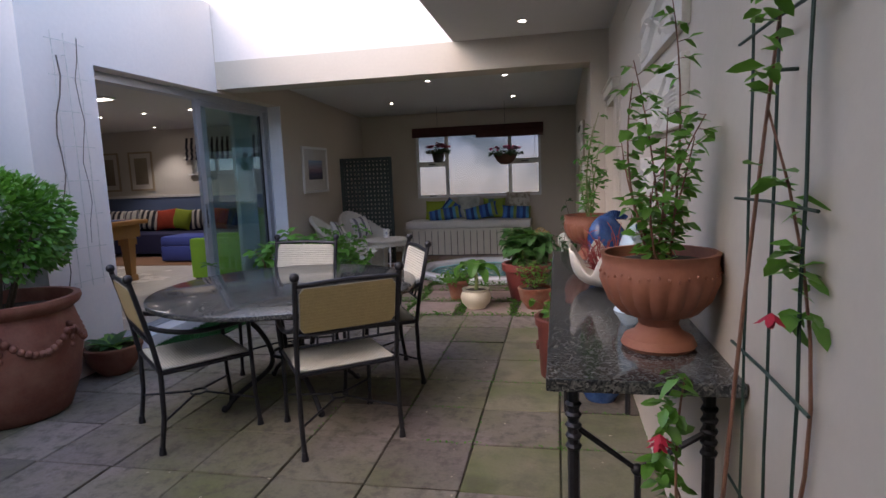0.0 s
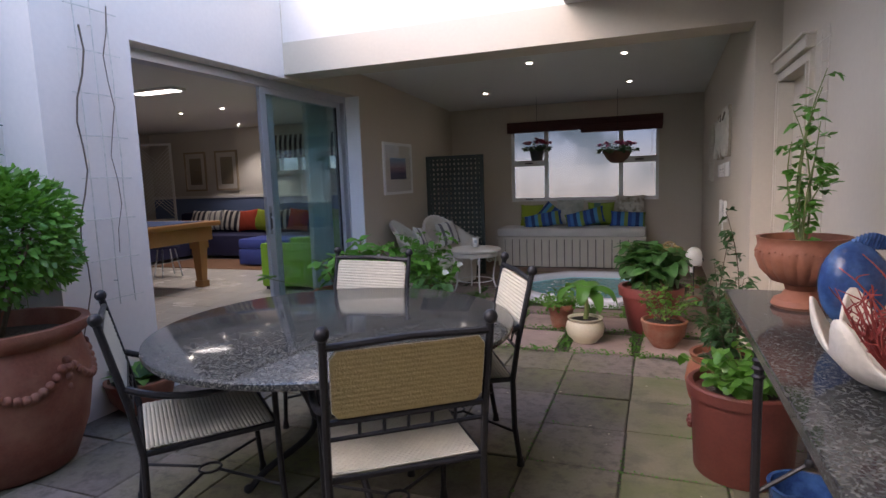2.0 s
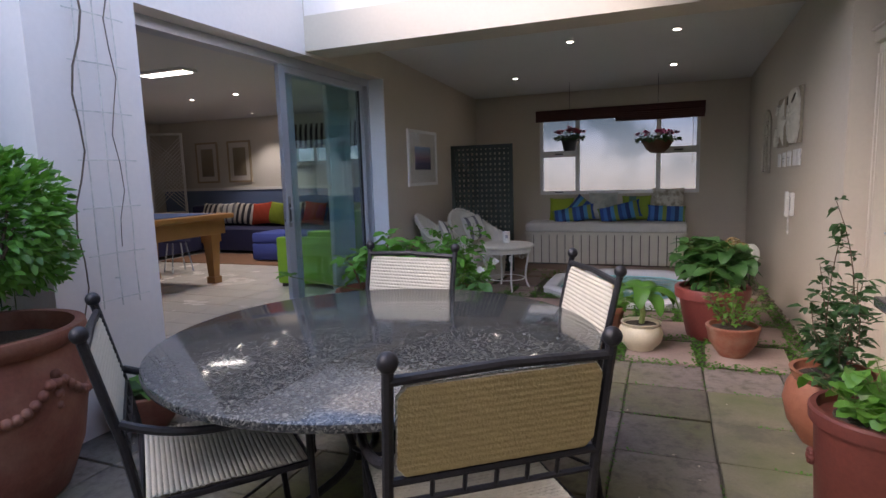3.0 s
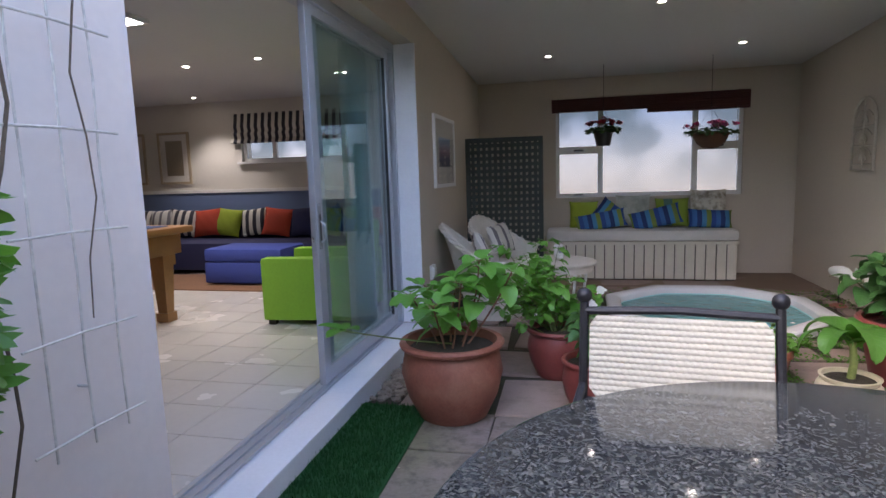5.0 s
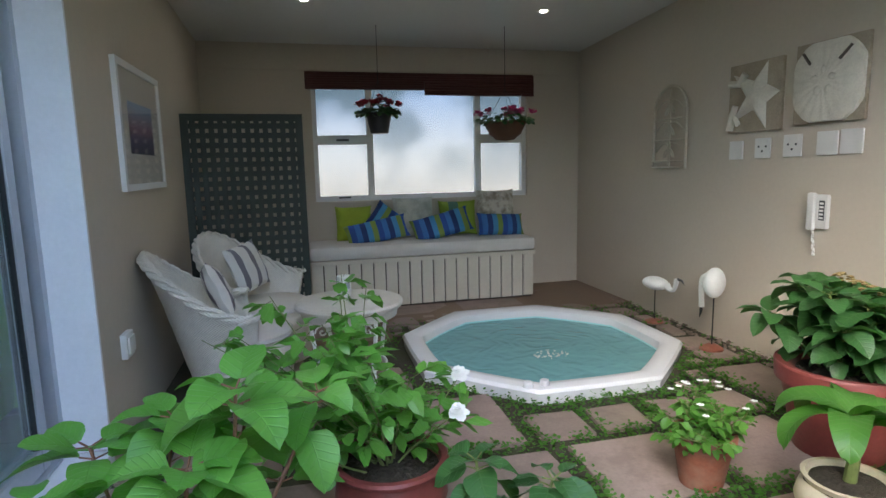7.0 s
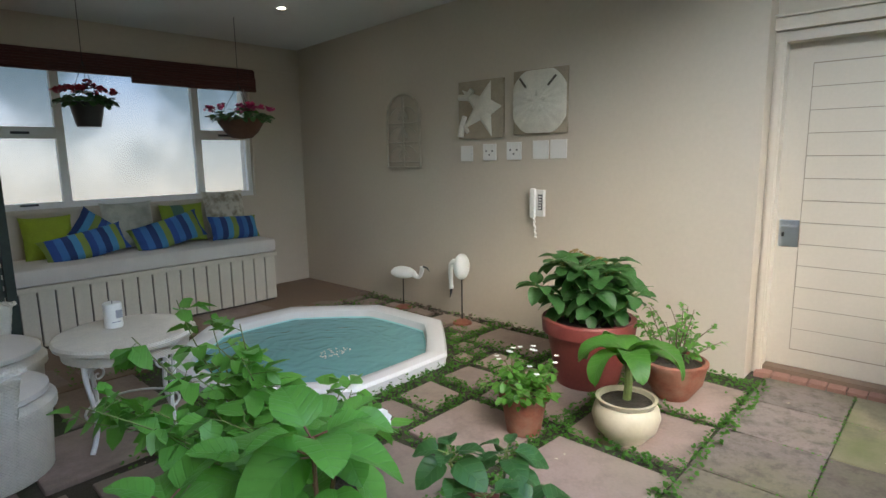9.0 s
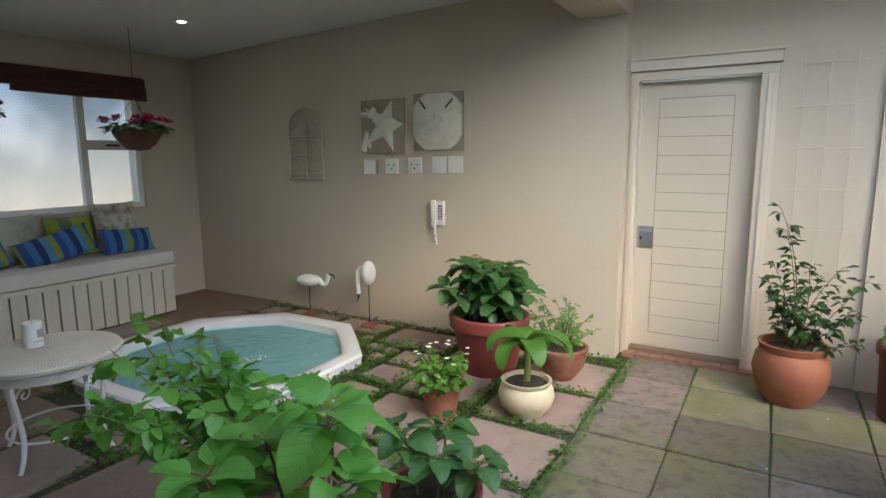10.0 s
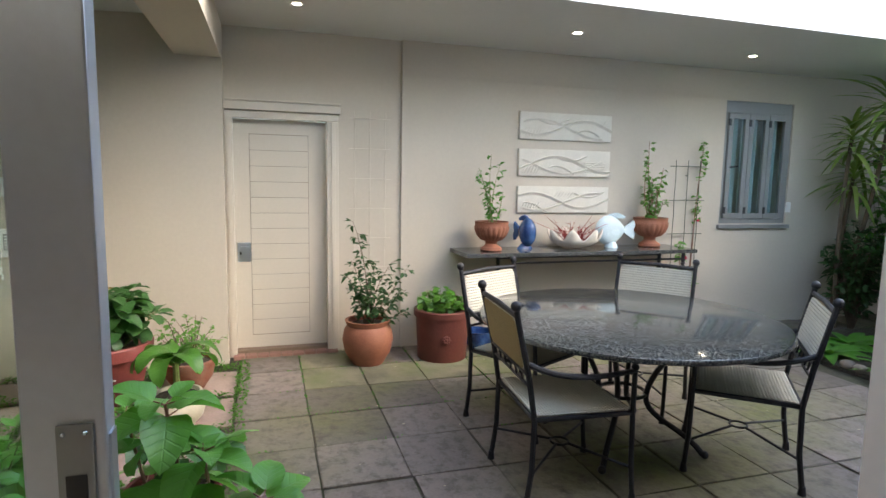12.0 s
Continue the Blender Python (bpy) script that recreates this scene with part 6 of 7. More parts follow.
def hydrangea(x, y, z, height, spread, stems, leaf, seed, label, leafm=None, flowers=0, group="", floret=None, lean=(0.0, 0.0), levels=5):
    """Woody stems that end in rosettes of broad toothed leaves; each leaf is a part."""
    rng = random.Random(seed)
    h = thing("hydrangea", label, "plant", pose(x, y, z), group)
    wood = bmesh.new()
    shapes = []
    for k in range(4):
        vs, fs = leaf_shape(leaf, leaf * (0.72 + 0.06 * k), 0.25 + 0.1 * k, 0.16 + 0.07 * k, 9, 0.7, 0.028)
        me = bpy.data.meshes.new("leaf")
        me.from_pydata(vs, [], fs)
        shapes.append(me)
    for s in range(stems):
        a = 2 * math.pi * (s + rng.random() * 0.7) / stems
        rr = spread * (0.25 + 0.75 * rng.random())
        top = Vector((rr * math.cos(a) + lean[0], rr * math.sin(a) + lean[1], height * (0.62 + 0.38 * rng.random()) * (1 - 0.25 * rr / max(spread, 0.01))))
        pts = stem_to(wood, (0.05 * math.cos(a), 0.05 * math.sin(a), -0.03), top, 0.007, 0.004, rng)
        for lv, (frac, cnt, pit, sc) in enumerate(((1.0, 4, 0.45, 0.75), (0.93, 4, 0.05, 1.0), (0.78, 2, -0.15, 1.05), (0.55, 2, -0.2, 0.9), (0.36, 2, -0.45, 0.8))[:levels]):
            i = min(len(pts) - 2, int(frac * (len(pts) - 1)))
            p = pts[i].lerp(pts[i + 1], frac * (len(pts) - 1) - i) if frac < 1 else pts[-1]
            for c in range(cnt):
                yaw = a + lv * 0.8 + 2 * math.pi * c / cnt + rng.uniform(-0.3, 0.3)
                st = Vector((math.cos(yaw), math.sin(yaw), 0.35)) * 0.03
                tube([p, p + st], 0.0022, 4, wood)
                ob = place("leaf", shapes[rng.randrange(4)], VEIND if leafm else VEINB, h)
                ob.matrix_basis = aim(p + st, yaw, pit + rng.uniform(-0.35, 0.3), rng.uniform(-0.35, 0.35), sc * rng.uniform(0.7, 1.1))
        if s < flowers:
            fl = bmesh.new()
            for q in range(26):
                aa, bb = rng.random() * 6.28, rng.random() * 1.5
                ball(fl, pts[-1] + Vector((0.05 * math.cos(aa) * math.sin(bb), 0.05 * math.sin(aa) * math.sin(bb), 0.03 + 0.04 * math.cos(bb))), 0.011, 5, (1, 1, 0.5))
            part("flower_head", fl, floret or WHITEF, h, "fading flower head")
    part("stem", wood, STEMR if leafm is None else STEMG, h)
    return h


def shrub(name, x, y, z, tips, leaf, per, seed, label, leafm, stemm, start=0.25, width=0.5, gather=None, blooms=None, category="plant"):
    """Branches to given tips with small leaves along them, joined into one crown."""
    rng = random.Random(seed)
    h = thing(name, label, category, pose(x, y, z))
    wood = bmesh.new()
    fol = Foliage()
    for tip in tips:
        base = gather or (0.02 * rng.uniform(-1, 1), 0.02 * rng.uniform(-1, 1), -0.03)
        pts = stem_to(wood, base, tip, 0.0045, 0.0014, rng, 0.16, 8)
        for k in range(per):
            t = start + (1 - start) * (k + rng.random()) / per
            i = min(7, int(t * 8))
            p = pts[i].lerp(pts[i + 1], t * 8 - i)
            yaw = rng.random() * 6.28
            st = Vector((math.cos(yaw), math.sin(yaw), rng.uniform(-0.2, 0.6))) * leaf * 0.6
            tube([p, p + st], 0.0013, 3, wood)
            for q in range(3):
                L = leaf * rng.uniform(0.6, 1.15)
                fol.add(*small_leaf(L, L * width, rng.uniform(0.0, 0.5)), aim(p + st * (1 - 0.4 * (q > 0)), yaw + (q - 1) * 1.1 * (1 if q else 0) + rng.uniform(-0.4, 0.4), rng.uniform(-0.6, 0.6), rng.uniform(-0.6, 0.6)))
        if blooms and rng.random() < blooms[1]:
            for q in range(12):
                aa = q * 2.4
                vs, fs = small_leaf(0.035, 0.03, -0.2)
                rosette.add(vs, fs, aim(Vector((x, y, z)) + pts[-1], aa, 0.3 + q * 0.1))
    part("stem", wood, stemm, h)
    place("foliage", fol.mesh("foliage"), leafm, h)
    return h


rosette = Foliage()
rnd = random.Random(11)


def tips_round(n, r, z0, z1, seed, cx=0.0, cy=0.0):
    g = random.Random(seed)
    out = []
    for k in range(n):
        a, q = 2 * math.pi * (k + g.random()) / n, math.sqrt(g.random())
        out.append((cx + r * q * math.cos(a), cy + r * q * math.sin(a), z0 + (z1 - z0) * (g.random() * 0.6 + 0.4 * (1 - q))))
    return out


# pots before the sliding door
pot("belly", 0.29, 0.43, -2.763, 6.18, 0, TERRA, "large plain terracotta pot holding a hydrangea", "hydrangea")
hydrangea(-2.763, 6.18, 0.37, 0.55, 0.34, 8, 0.145, 5, "tall leggy hydrangea with broad bright green leaves", lean=(0.06, 0.1), levels=4)
BLOOMS = ((-1.93, 6.98, 0.54), (-2.0, 6.75, 0.5))
pot("belly", 0.2, 0.32, -2.21, 6.88, 0, TERRAR, "dark red glazed pot holding a white rose", "rose")
rose = shrub("rose_bush", -2.21, 6.88, 0.28, tips_round(20, 0.42, 0.2, 0.66, 8, -0.25, 0.12) + [(0.0, 0.6, 0.5), (-0.1, 0.65, 0.56)] + [(p[0] + 2.21, p[1] - 6.88, p[2] - 0.28) for p in BLOOMS], 0.085, 10, 9, "loose rose bush with white blooms", VEINB, STEMG, 0.3, 0.62, None, (WHITEF, 0.2), "plant")
pot("belly", 0.18, 0.3, -1.995, 6.325, 0, TERRAR, "dark red pot with young hydrangea shoots", "hydrangea")
hydrangea(-1.995, 6.325, 0.26, 0.3, 0.19, 4, 0.105, 21, "young hydrangea with four leafy shoots", LEAFD, levels=3)
# group by the tub
pot("round", 0.16, 0.205, -0.68, 6.5, 0, CREAMP, "cream glazed round pot with a broad-leaved plant", "plant")
bl_p = thing("broad_leaved_plant", "young plant with long glossy arching leaves", "plant", pose(-0.68, 6.5, 0.17))
part("stem", tube([(0, 0, -0.02), (0.015, 0, 0.1), (0.0, 0.0, 0.27)], [0.022, 0.02, 0.016], 8), STEMG, bl_p)
for k in range(9):
    L, up = 0.33 + 0.03 * math.sin(k * 3), 0.95 + 0.2 * math.sin(k * 2.2)
    vs, fs = leaf_shape(L, 0.125, 0.0, 0.22, 18, 0.6, 0.035)
    me = bpy.data.meshes.new("leaf")
    me.from_pydata([arched(v, up, (up + 1.35 + 0.2 * (k % 2)) / L) for v in vs], [], fs)
    ob = place("leaf", me, VEINM, bl_p)
    ob.matrix_basis = aim((0.0, 0.0, 0.19 + 0.009 * k), k * 2.4 + 0.5, 0.0, 0.2 * math.sin(k * 1.7))
pot("cone", 0.125, 0.22, -0.94, 6.91, 0, TERRAD, "weathered terracotta pot of white impatiens", "impatiens")
shrub("impatiens", -0.94, 6.91, 0.19, tips_round(22, 0.24, 0.03, 0.2, 14), 0.05, 7, 15, "bushy impatiens with small white flowers", LEAF, STEMG, 0.3, 0.6)
pot("cone", 0.27, 0.4, -0.17, 6.98, 0, TERRAR, "large dark red pot of dark hydrangea", "hydrangea")
hydrangea(-0.17, 6.98, 0.35, 0.45, 0.34, 17, 0.15, 31, "dense dark green hydrangea with fading flower heads", LEAFD, 3, "", mat("faded ochre florets", (0.28, 0.2, 0.08), 0.8, vary=0.3, scale=40))
pot("bowl", 0.17, 0.22, -0.065, 6.505, 0, TERRAD, "weathered terracotta pot with a small shrub", "shrub")
shrub("potted_shrub", -0.065, 6.505, 0.2, tips_round(16, 0.24, 0.14, 0.38, 17), 0.034, 10, 18, "small leafy potted shrub with fine twigs", LEAF, BARK, 0.35, 0.6)
# by the door and the console
pot("round", 0.205, 0.36, 0.235, 5.205, 0, TERRAO, "round orange terracotta pot with a camellia", "camellia")
shrub("camellia", 0.235, 5.205, 0.3, [(0.0, 0.12, 0.85), (0.02, 0.08, 0.72), (-0.05, 0.14, 0.55), (0.08, -0.05, 0.5), (0.02, -0.2, 0.52), (-0.02, -0.34, 0.5), (-0.06, -0.3, 0.3), (0.1, 0.16, 0.42), (-0.1, 0.02, 0.38), (-0.12, -0.12, 0.3), (-0.1, -0.3, 0.12), (0.05, 0.1, 0.3)], 0.06, 18, 23, "upright camellia with small dark glossy leaves", LEAFD, BARK, 0.25, 0.5)
# this pot's colour is darkened to stand for the shade it sits in
cyl = pot("cylinder", 0.235, 0.42, 0.25, 4.57, 0, TERRAC, "red cylindrical terracotta pot, coloured dark as if shaded, with a moulded rosette", "geranium")
fm_ = bmesh.new()
for k in range(8):
    ball(fm_, (-0.222, 0.022 * math.cos(k * 0.785) + 0.03, 0.2 + 0.022 * math.sin(k * 0.785)), 0.013, 8)
ball(fm_, (-0.225, 0.03, 0.2), 0.015, 8)
part("rosette", fm_, TERRAC, cyl)
shrub("geranium", 0.25, 4.57, 0.38, tips_round(20, 0.24, 0.05, 0.26, 41), 0.06, 7, 42, "bushy geranium with rounded leaves", LEAF, STEMG, 0.3, 0.95)
bp = thing("blue_bowl", "small blue glazed bowl on the paving", "bowl", pose(0.42, 4.17, 0))
part("bowl", lathe([(0.0, 0.0), (0.09, 0.0), (0.12, 0.06), (0.13, 0.15), (0.135, 0.16), (0.12, 0.16), (0.11, 0.06), (0.0, 0.03)], 28), BLUEC, bp)

# big swagged pot with the clipped bush
bg = thing("swagged_pot", "huge terracotta pot with moulded swags", "plant pot", pose(-3.22, 3.56, 0))
part("pot_body", lathe([(0.0, 0.0), (0.27, 0.0), (0.29, 0.015), (0.36, 0.2), (0.395, 0.42), (0.395, 0.52), (0.37, 0.62), (0.36, 0.66), (0.4, 0.69), (0.415, 0.72), (0.41, 0.745), (0.37, 0.745), (0.355, 0.7), (0.34, 0.62), (0.0, 0.6)], 56), TERRA, bg)
soil(bg, 0.345, 0.66)
sw = bmesh.new()
for k in range(6):
    a0 = k * math.pi / 3 + 0.2
    for q in range(13):
        t = q / 12
        a = a0 + t * math.pi / 3
        z = 0.57 - 0.13 * math.sin(math.pi * t)
        r = 0.39 + 0.005 * math.sin(math.pi * t)
        ball(sw, (r * math.cos(a), r * math.sin(a), z), 0.024, 8)
    for q in range(3):
        ball(sw, (0.39 * math.cos(a0), 0.39 * math.sin(a0), 0.54 - 0.05 * q), 0.03 - 0.006 * q, 8)
part("swag", sw, TERRA, bg, "moulded fruit swag")
rng = random.Random(77)
topi = thing("clipped_bush", "rounded clipped shrub with fresh green leaves", "bush", pose(-3.26, 3.52, 0.6))
wood, fol = bmesh.new(), Foliage()
for k in range(9):
    a = k * 0.7
    stem_to(wood, (0.06 * math.cos(a), 0.06 * math.sin(a), 0.0), (0.26 * math.cos(a), 0.26 * math.sin(a), 0.45 + 0.12 * (k % 3)), 0.014, 0.006, rng, 0.1)
part("trunk", wood, BARK, topi)
for k in range(6500):
    a, b = rng.random() * 6.283, math.acos(rng.uniform(-0.75, 1))
    rr = (0.62 + 0.38 * rng.random() ** 0.4) * (1 + 0.12 * math.sin(a * 5 + b * 4))
    p = Vector((0.05 + 0.42 * rr * math.sin(b) * math.cos(a), 0.42 * rr * math.sin(b) * math.sin(a), 0.57 + 0.34 * rr * math.cos(b)))
    L = rng.uniform(0.035, 0.06)
    fol.add(*small_leaf(L, L * 0.55, rng.uniform(-0.1, 0.3)), aim(p, a + rng.uniform(-1, 1), 1.2 - b * 0.8 + rng.uniform(-0.6, 0.6), rng.uniform(-0.8, 0.8)))
place("crown", fol.mesh("crown"), LEAF, topi)
pot("bowl", 0.2, 0.22, -3.17, 4.323, 0, TERRA, "low terracotta bowl with a hosta", "hosta")
ho = thing("hosta", "low clump of arching green leaves", "plant", pose(-3.17, 4.323, 0.18))
for k in range(15):
    vs, fs = leaf_shape(0.22, 0.085, 0.5, 0.2, 6, 0.8)
    me = bpy.data.meshes.new("leaf")
    me.from_pydata(vs, [], fs)
    ob = place("leaf", me, LEAF if k % 2 else LEAFD, ho)
    ob.matrix_basis = aim((0, 0, 0.0), k * 2.4, 0.85 - 0.04 * (k % 6), 0.2 * math.sin(k))


# urns on the console
def urn(x, y, label, size):
    u = thing("urn", label, "urn", pose(x, y, CZ) @ Matrix.Scale(size, 4), "footed urns on the console")
    part("foot", lathe([(0.0, 0.0), (0.105, 0.0), (0.115, 0.012), (0.105, 0.035), (0.075, 0.05), (0.06, 0.075), (0.066, 0.1)], 36), TERRAO, u)
    part("bowl", lathe([(0.066, 0.1), (0.11, 0.115), (0.15, 0.16), (0.172, 0.22), (0.178, 0.255), (0.172, 0.27), (0.176, 0.3), (0.18, 0.305), (0.165, 0.305), (0.16, 0.27), (0.0, 0.26)], 120, wobble=lambda a, i: (0.06 * abs(math.sin(a * 10)) if 1 <= i <= 3 else 0)), TERRAO, u)
    sw = bmesh.new()
    for k in range(40):
        a = k * 2 * math.pi / 40
        ball(sw, (0.178 * math.cos(a), 0.178 * math.sin(a), 0.246 + 0.006 * math.sin(a * 10)), 0.0055, 6)
    part("bead_band", sw, TERRAO, u, "moulded bead band")
    soil(u, 0.155, 0.272)
    return u


urn(0.36, 4.1, "footed terracotta urn with a leafy climber, moss on its foot", 0.84)
urn(0.46, 2.4, "footed terracotta urn with a thin rose stem", 0.92)
shrub("urn_rose", 0.36, 4.1, CZ + 0.215, [(0.05, 0.0, 0.62), (0.02, -0.08, 0.55), (0.06, 0.1, 0.45), (-0.04, 0.04, 0.38), (0.0, -0.1, 0.3), (0.1, 0.02, 0.3), (-0.02, 0.14, 0.5)], 0.05, 9, 51, "leafy young rose in an urn", LEAFB, STEMG, 0.2, 0.6)
shrub("urn_rose", 0.46, 2.4, CZ + 0.235, [(0.03, 0.04, 0.78), (-0.06, 0.1, 0.6), (-0.08, -0.05, 0.52), (0.02, 0.0, 0.45), (-0.1, 0.04, 0.36), (0.1, -0.08, 0.42), (0.06, -0.14, 0.36), (0.0, 0.08, 0.26), (-0.04, -0.1, 0.22)], 0.047, 15, 52, "tall thin-stemmed rose in an urn", LEAF, STEMR, 0.15, 0.65)


def fish(m, material, label, stand):
    f = thing("ceramic_fish", label, "ornament", m)
    bm = bmesh.new()
    n, seg = 18, 20
    rings = []
    for i in range(n + 1):
        t = i / n
        h = 0.125 * math.sin(math.pi * t ** 0.8) ** 0.7 + 0.012
        w = 0.045 * math.sin(math.pi * t ** 0.7) ** 0.8 + 0.006
        rings.append([bm.verts.new((-0.17 + 0.3 * t, w * math.cos(2 * math.pi * k / seg), h * math.sin(2 * math.pi * k / seg) + 0.16)) for k in range(seg)])
    for a, b in zip(rings, rings[1:]):
        for k in range(seg):
            j = (k + 1) % seg
            bm.faces.new((a[k], a[j], b[j], b[k]))
    bm.faces.new(rings[0][::-1])
    bm.faces.new(rings[-1])
    bmesh.ops.recalc_face_normals(bm, faces=bm.faces)
    part("body", bm, material, f)
    tl = bmesh.new()
    prof = [(0.12, 0.185), (0.22, 0.25), (0.235, 0.2), (0.215, 0.16), (0.235, 0.12), (0.22, 0.07), (0.12, 0.135)]
    for s in (-1, 1):
        vs = [tl.verts.new((x, s * 0.01, z)) for x, z in prof]
        tl.faces.new(vs if s < 0 else vs[::-1])
    vs = list(tl.verts)
    for k in range(7):
        j = (k + 1) % 7
        tl.faces.new((vs[k], vs[7 + k], vs[7 + j], vs[j]))
    bmesh.ops.recalc_face_normals(tl, faces=tl.faces)
    part("tail_fin", tl, material, f)
    fn = bmesh.new()
    for k in range(14):
        t = k / 13
        x = -0.09 + 0.2 * t
        tube([(x, 0, 0.27), (x + 0.02, 0, 0.285 + 0.035 * math.sin(math.pi * t))], 0.008, 5, fn)
    part("dorsal_fin", fn, material, f)
    part("eye", ball(bmesh.new(), (-0.125, -0.022, 0.19), 0.01, 8), DARKPL, f)
    part("base", lathe([(0.0, 0.05), (0.035, 0.05), (0.06, 0.012), (0.065, 0.0), (0.0, 0.0)], 20), stand, f)
    return f


fish(pose(0.44, 3.74, CZ, 0, 0, 14) @ Matrix.Diagonal((0.7, 1.3, 0.95, 1)), BLUEC, "dark blue glazed ceramic fish standing on its base", BLUEC)
fish(pose(0.44, 2.84, CZ, 0, 0, 266) @ Matrix.Scale(1.02, 4), AQUAC, "pale aqua glazed ceramic fish", AQUAC)

sh = thing("clam_shell", "white giant clam shell holding dried coral twigs", "shell", pose(0.4, 3.26, CZ) @ Matrix.Scale(1.0, 4))
bm = bmesh.new()
seg, lev = 96, 12
rings = []
for j in range(lev + 1):
    t = j / lev
    ring = []
    for k in range(seg):
        a = 2 * math.pi * k / seg
        flute = math.cos(a * 7)
        r = 0.05 + (0.17 + 0.02 * flute) * math.sin(t * math.pi / 2) ** 0.8
        z = 0.012 + 0.12 * t ** 1.6 + 0.05 * flute * t ** 3
        ring.append(bm.verts.new((r * 0.8 * math.cos(a), r * 1.15 * math.sin(a), max(0.002, z))))
    rings.append(ring)
for a, b in zip(rings, rings[1:]):
    for k in range(seg):
        j = (k + 1) % seg
        bm.faces.new((a[k], a[j], b[j], b[k]))
bm.faces.new(rings[0][::-1])
ob = part("shell", bm, SHELLM, sh)
ob.modifiers.new("t", "SOLIDIFY").thickness = 0.008
rng = random.Random(5)
tw = bmesh.new()
for k in range(46):
    a = rng.random() * 6.28
    L = rng.uniform(0.1, 0.24)
    e = Vector((0.6 * L * math.cos(a), L * math.sin(a), 0.08 + L * rng.uniform(0.3, 0.9)))
    pts = stem_to(tw, (0.03 * math.cos(a), 0.05 * math.sin(a), 0.03), e, 0.0035, 0.0012, rng, 0.25)
    for q in range(4):
        p = pts[2 + q % 4]
        stem_to(tw, p, p + Vector((rng.uniform(-1, 1), rng.uniform(-1, 1), rng.uniform(0, 1))) * 0.045, 0.0022, 0.001, rng, 0.2, 3)
part("dried_coral", tw, CORAL, sh, "dark red dried coral twigs")
lt2 = bmesh.new()
for s in (-1, 1):
    stem_to(lt2, (0, 0, 0.08), (0.02, s * 0.42, 0.25), 0.004, 0.0015, rng, 0.2, 8)
    stem_to(lt2, (0.02, 0, 0.08), (0.12, s * 0.25, 0.3), 0.004, 0.0015, rng, 0.2, 8)
part("long_twig", lt2, CORAL, sh)

# fuchsia on the dark trellis
pot("cone", 0.16, 0.24, 0.48, 1.9, 0, TERRAD, "weathered terracotta pot of fuchsia at the trellis foot", "fuchsia")
rng = random.Random(61)
fu = thing("fuchsia", "climbing fuchsia with red hanging flowers", "plant", pose(0.48, 1.9, 0.2))
wood, fol, fl = bmesh.new(), Foliage(), Foliage()
for e in ((0.08, -0.16, 1.72), (0.06, -0.1, 1.3), (-0.02, 0.14, 0.72), (-0.16, 0.12, 0.4), (-0.06, 0.22, 0.5)):
    wood = bmesh.new()
    pts = stem_to(wood, (0, 0, 0), e, 0.0055, 0.0022, rng, 0.16, 10)
    part("stem", wood, STEMR, fu)
    for k in range(30):
        t = 0.25 + 0.75 * rng.random()
        if t < 0.72:
            continue
        i = min(9, int(t * 10))
        p = pts[i].lerp(pts[i + 1], t * 10 - i)
        for q in range(4):
            L = rng.uniform(0.035, 0.062)
            fol.add(*small_leaf(L, L * 0.55, 0.2), aim(p + Vector((rng.uniform(-0.04, 0.0), rng.uniform(-0.04, 0.04), rng.uniform(-0.02, 0.03))), rng.random() * 6.28, rng.uniform(-0.6, 0.4), rng.uniform(-0.6, 0.6)))
        if k % 9 == 0:
            fl = Foliage()
            c = p + Vector((-0.05, rng.uniform(-0.04, 0.04), -0.05))
            for q in range(6):
                fl.add(*small_leaf(0.035, 0.016, -0.3), aim(c, q * 1.05, -0.9))
                fl.add(*small_leaf(0.022, 0.014, 0.1), aim(c - Vector((0, 0, 0.008)), q * 1.05, -1.3))
            place("flower", fl.mesh("flower"), REDP, fu, "red and pink hanging flower")
place("foliage", fol.mesh("foliage"), LEAF, fu)


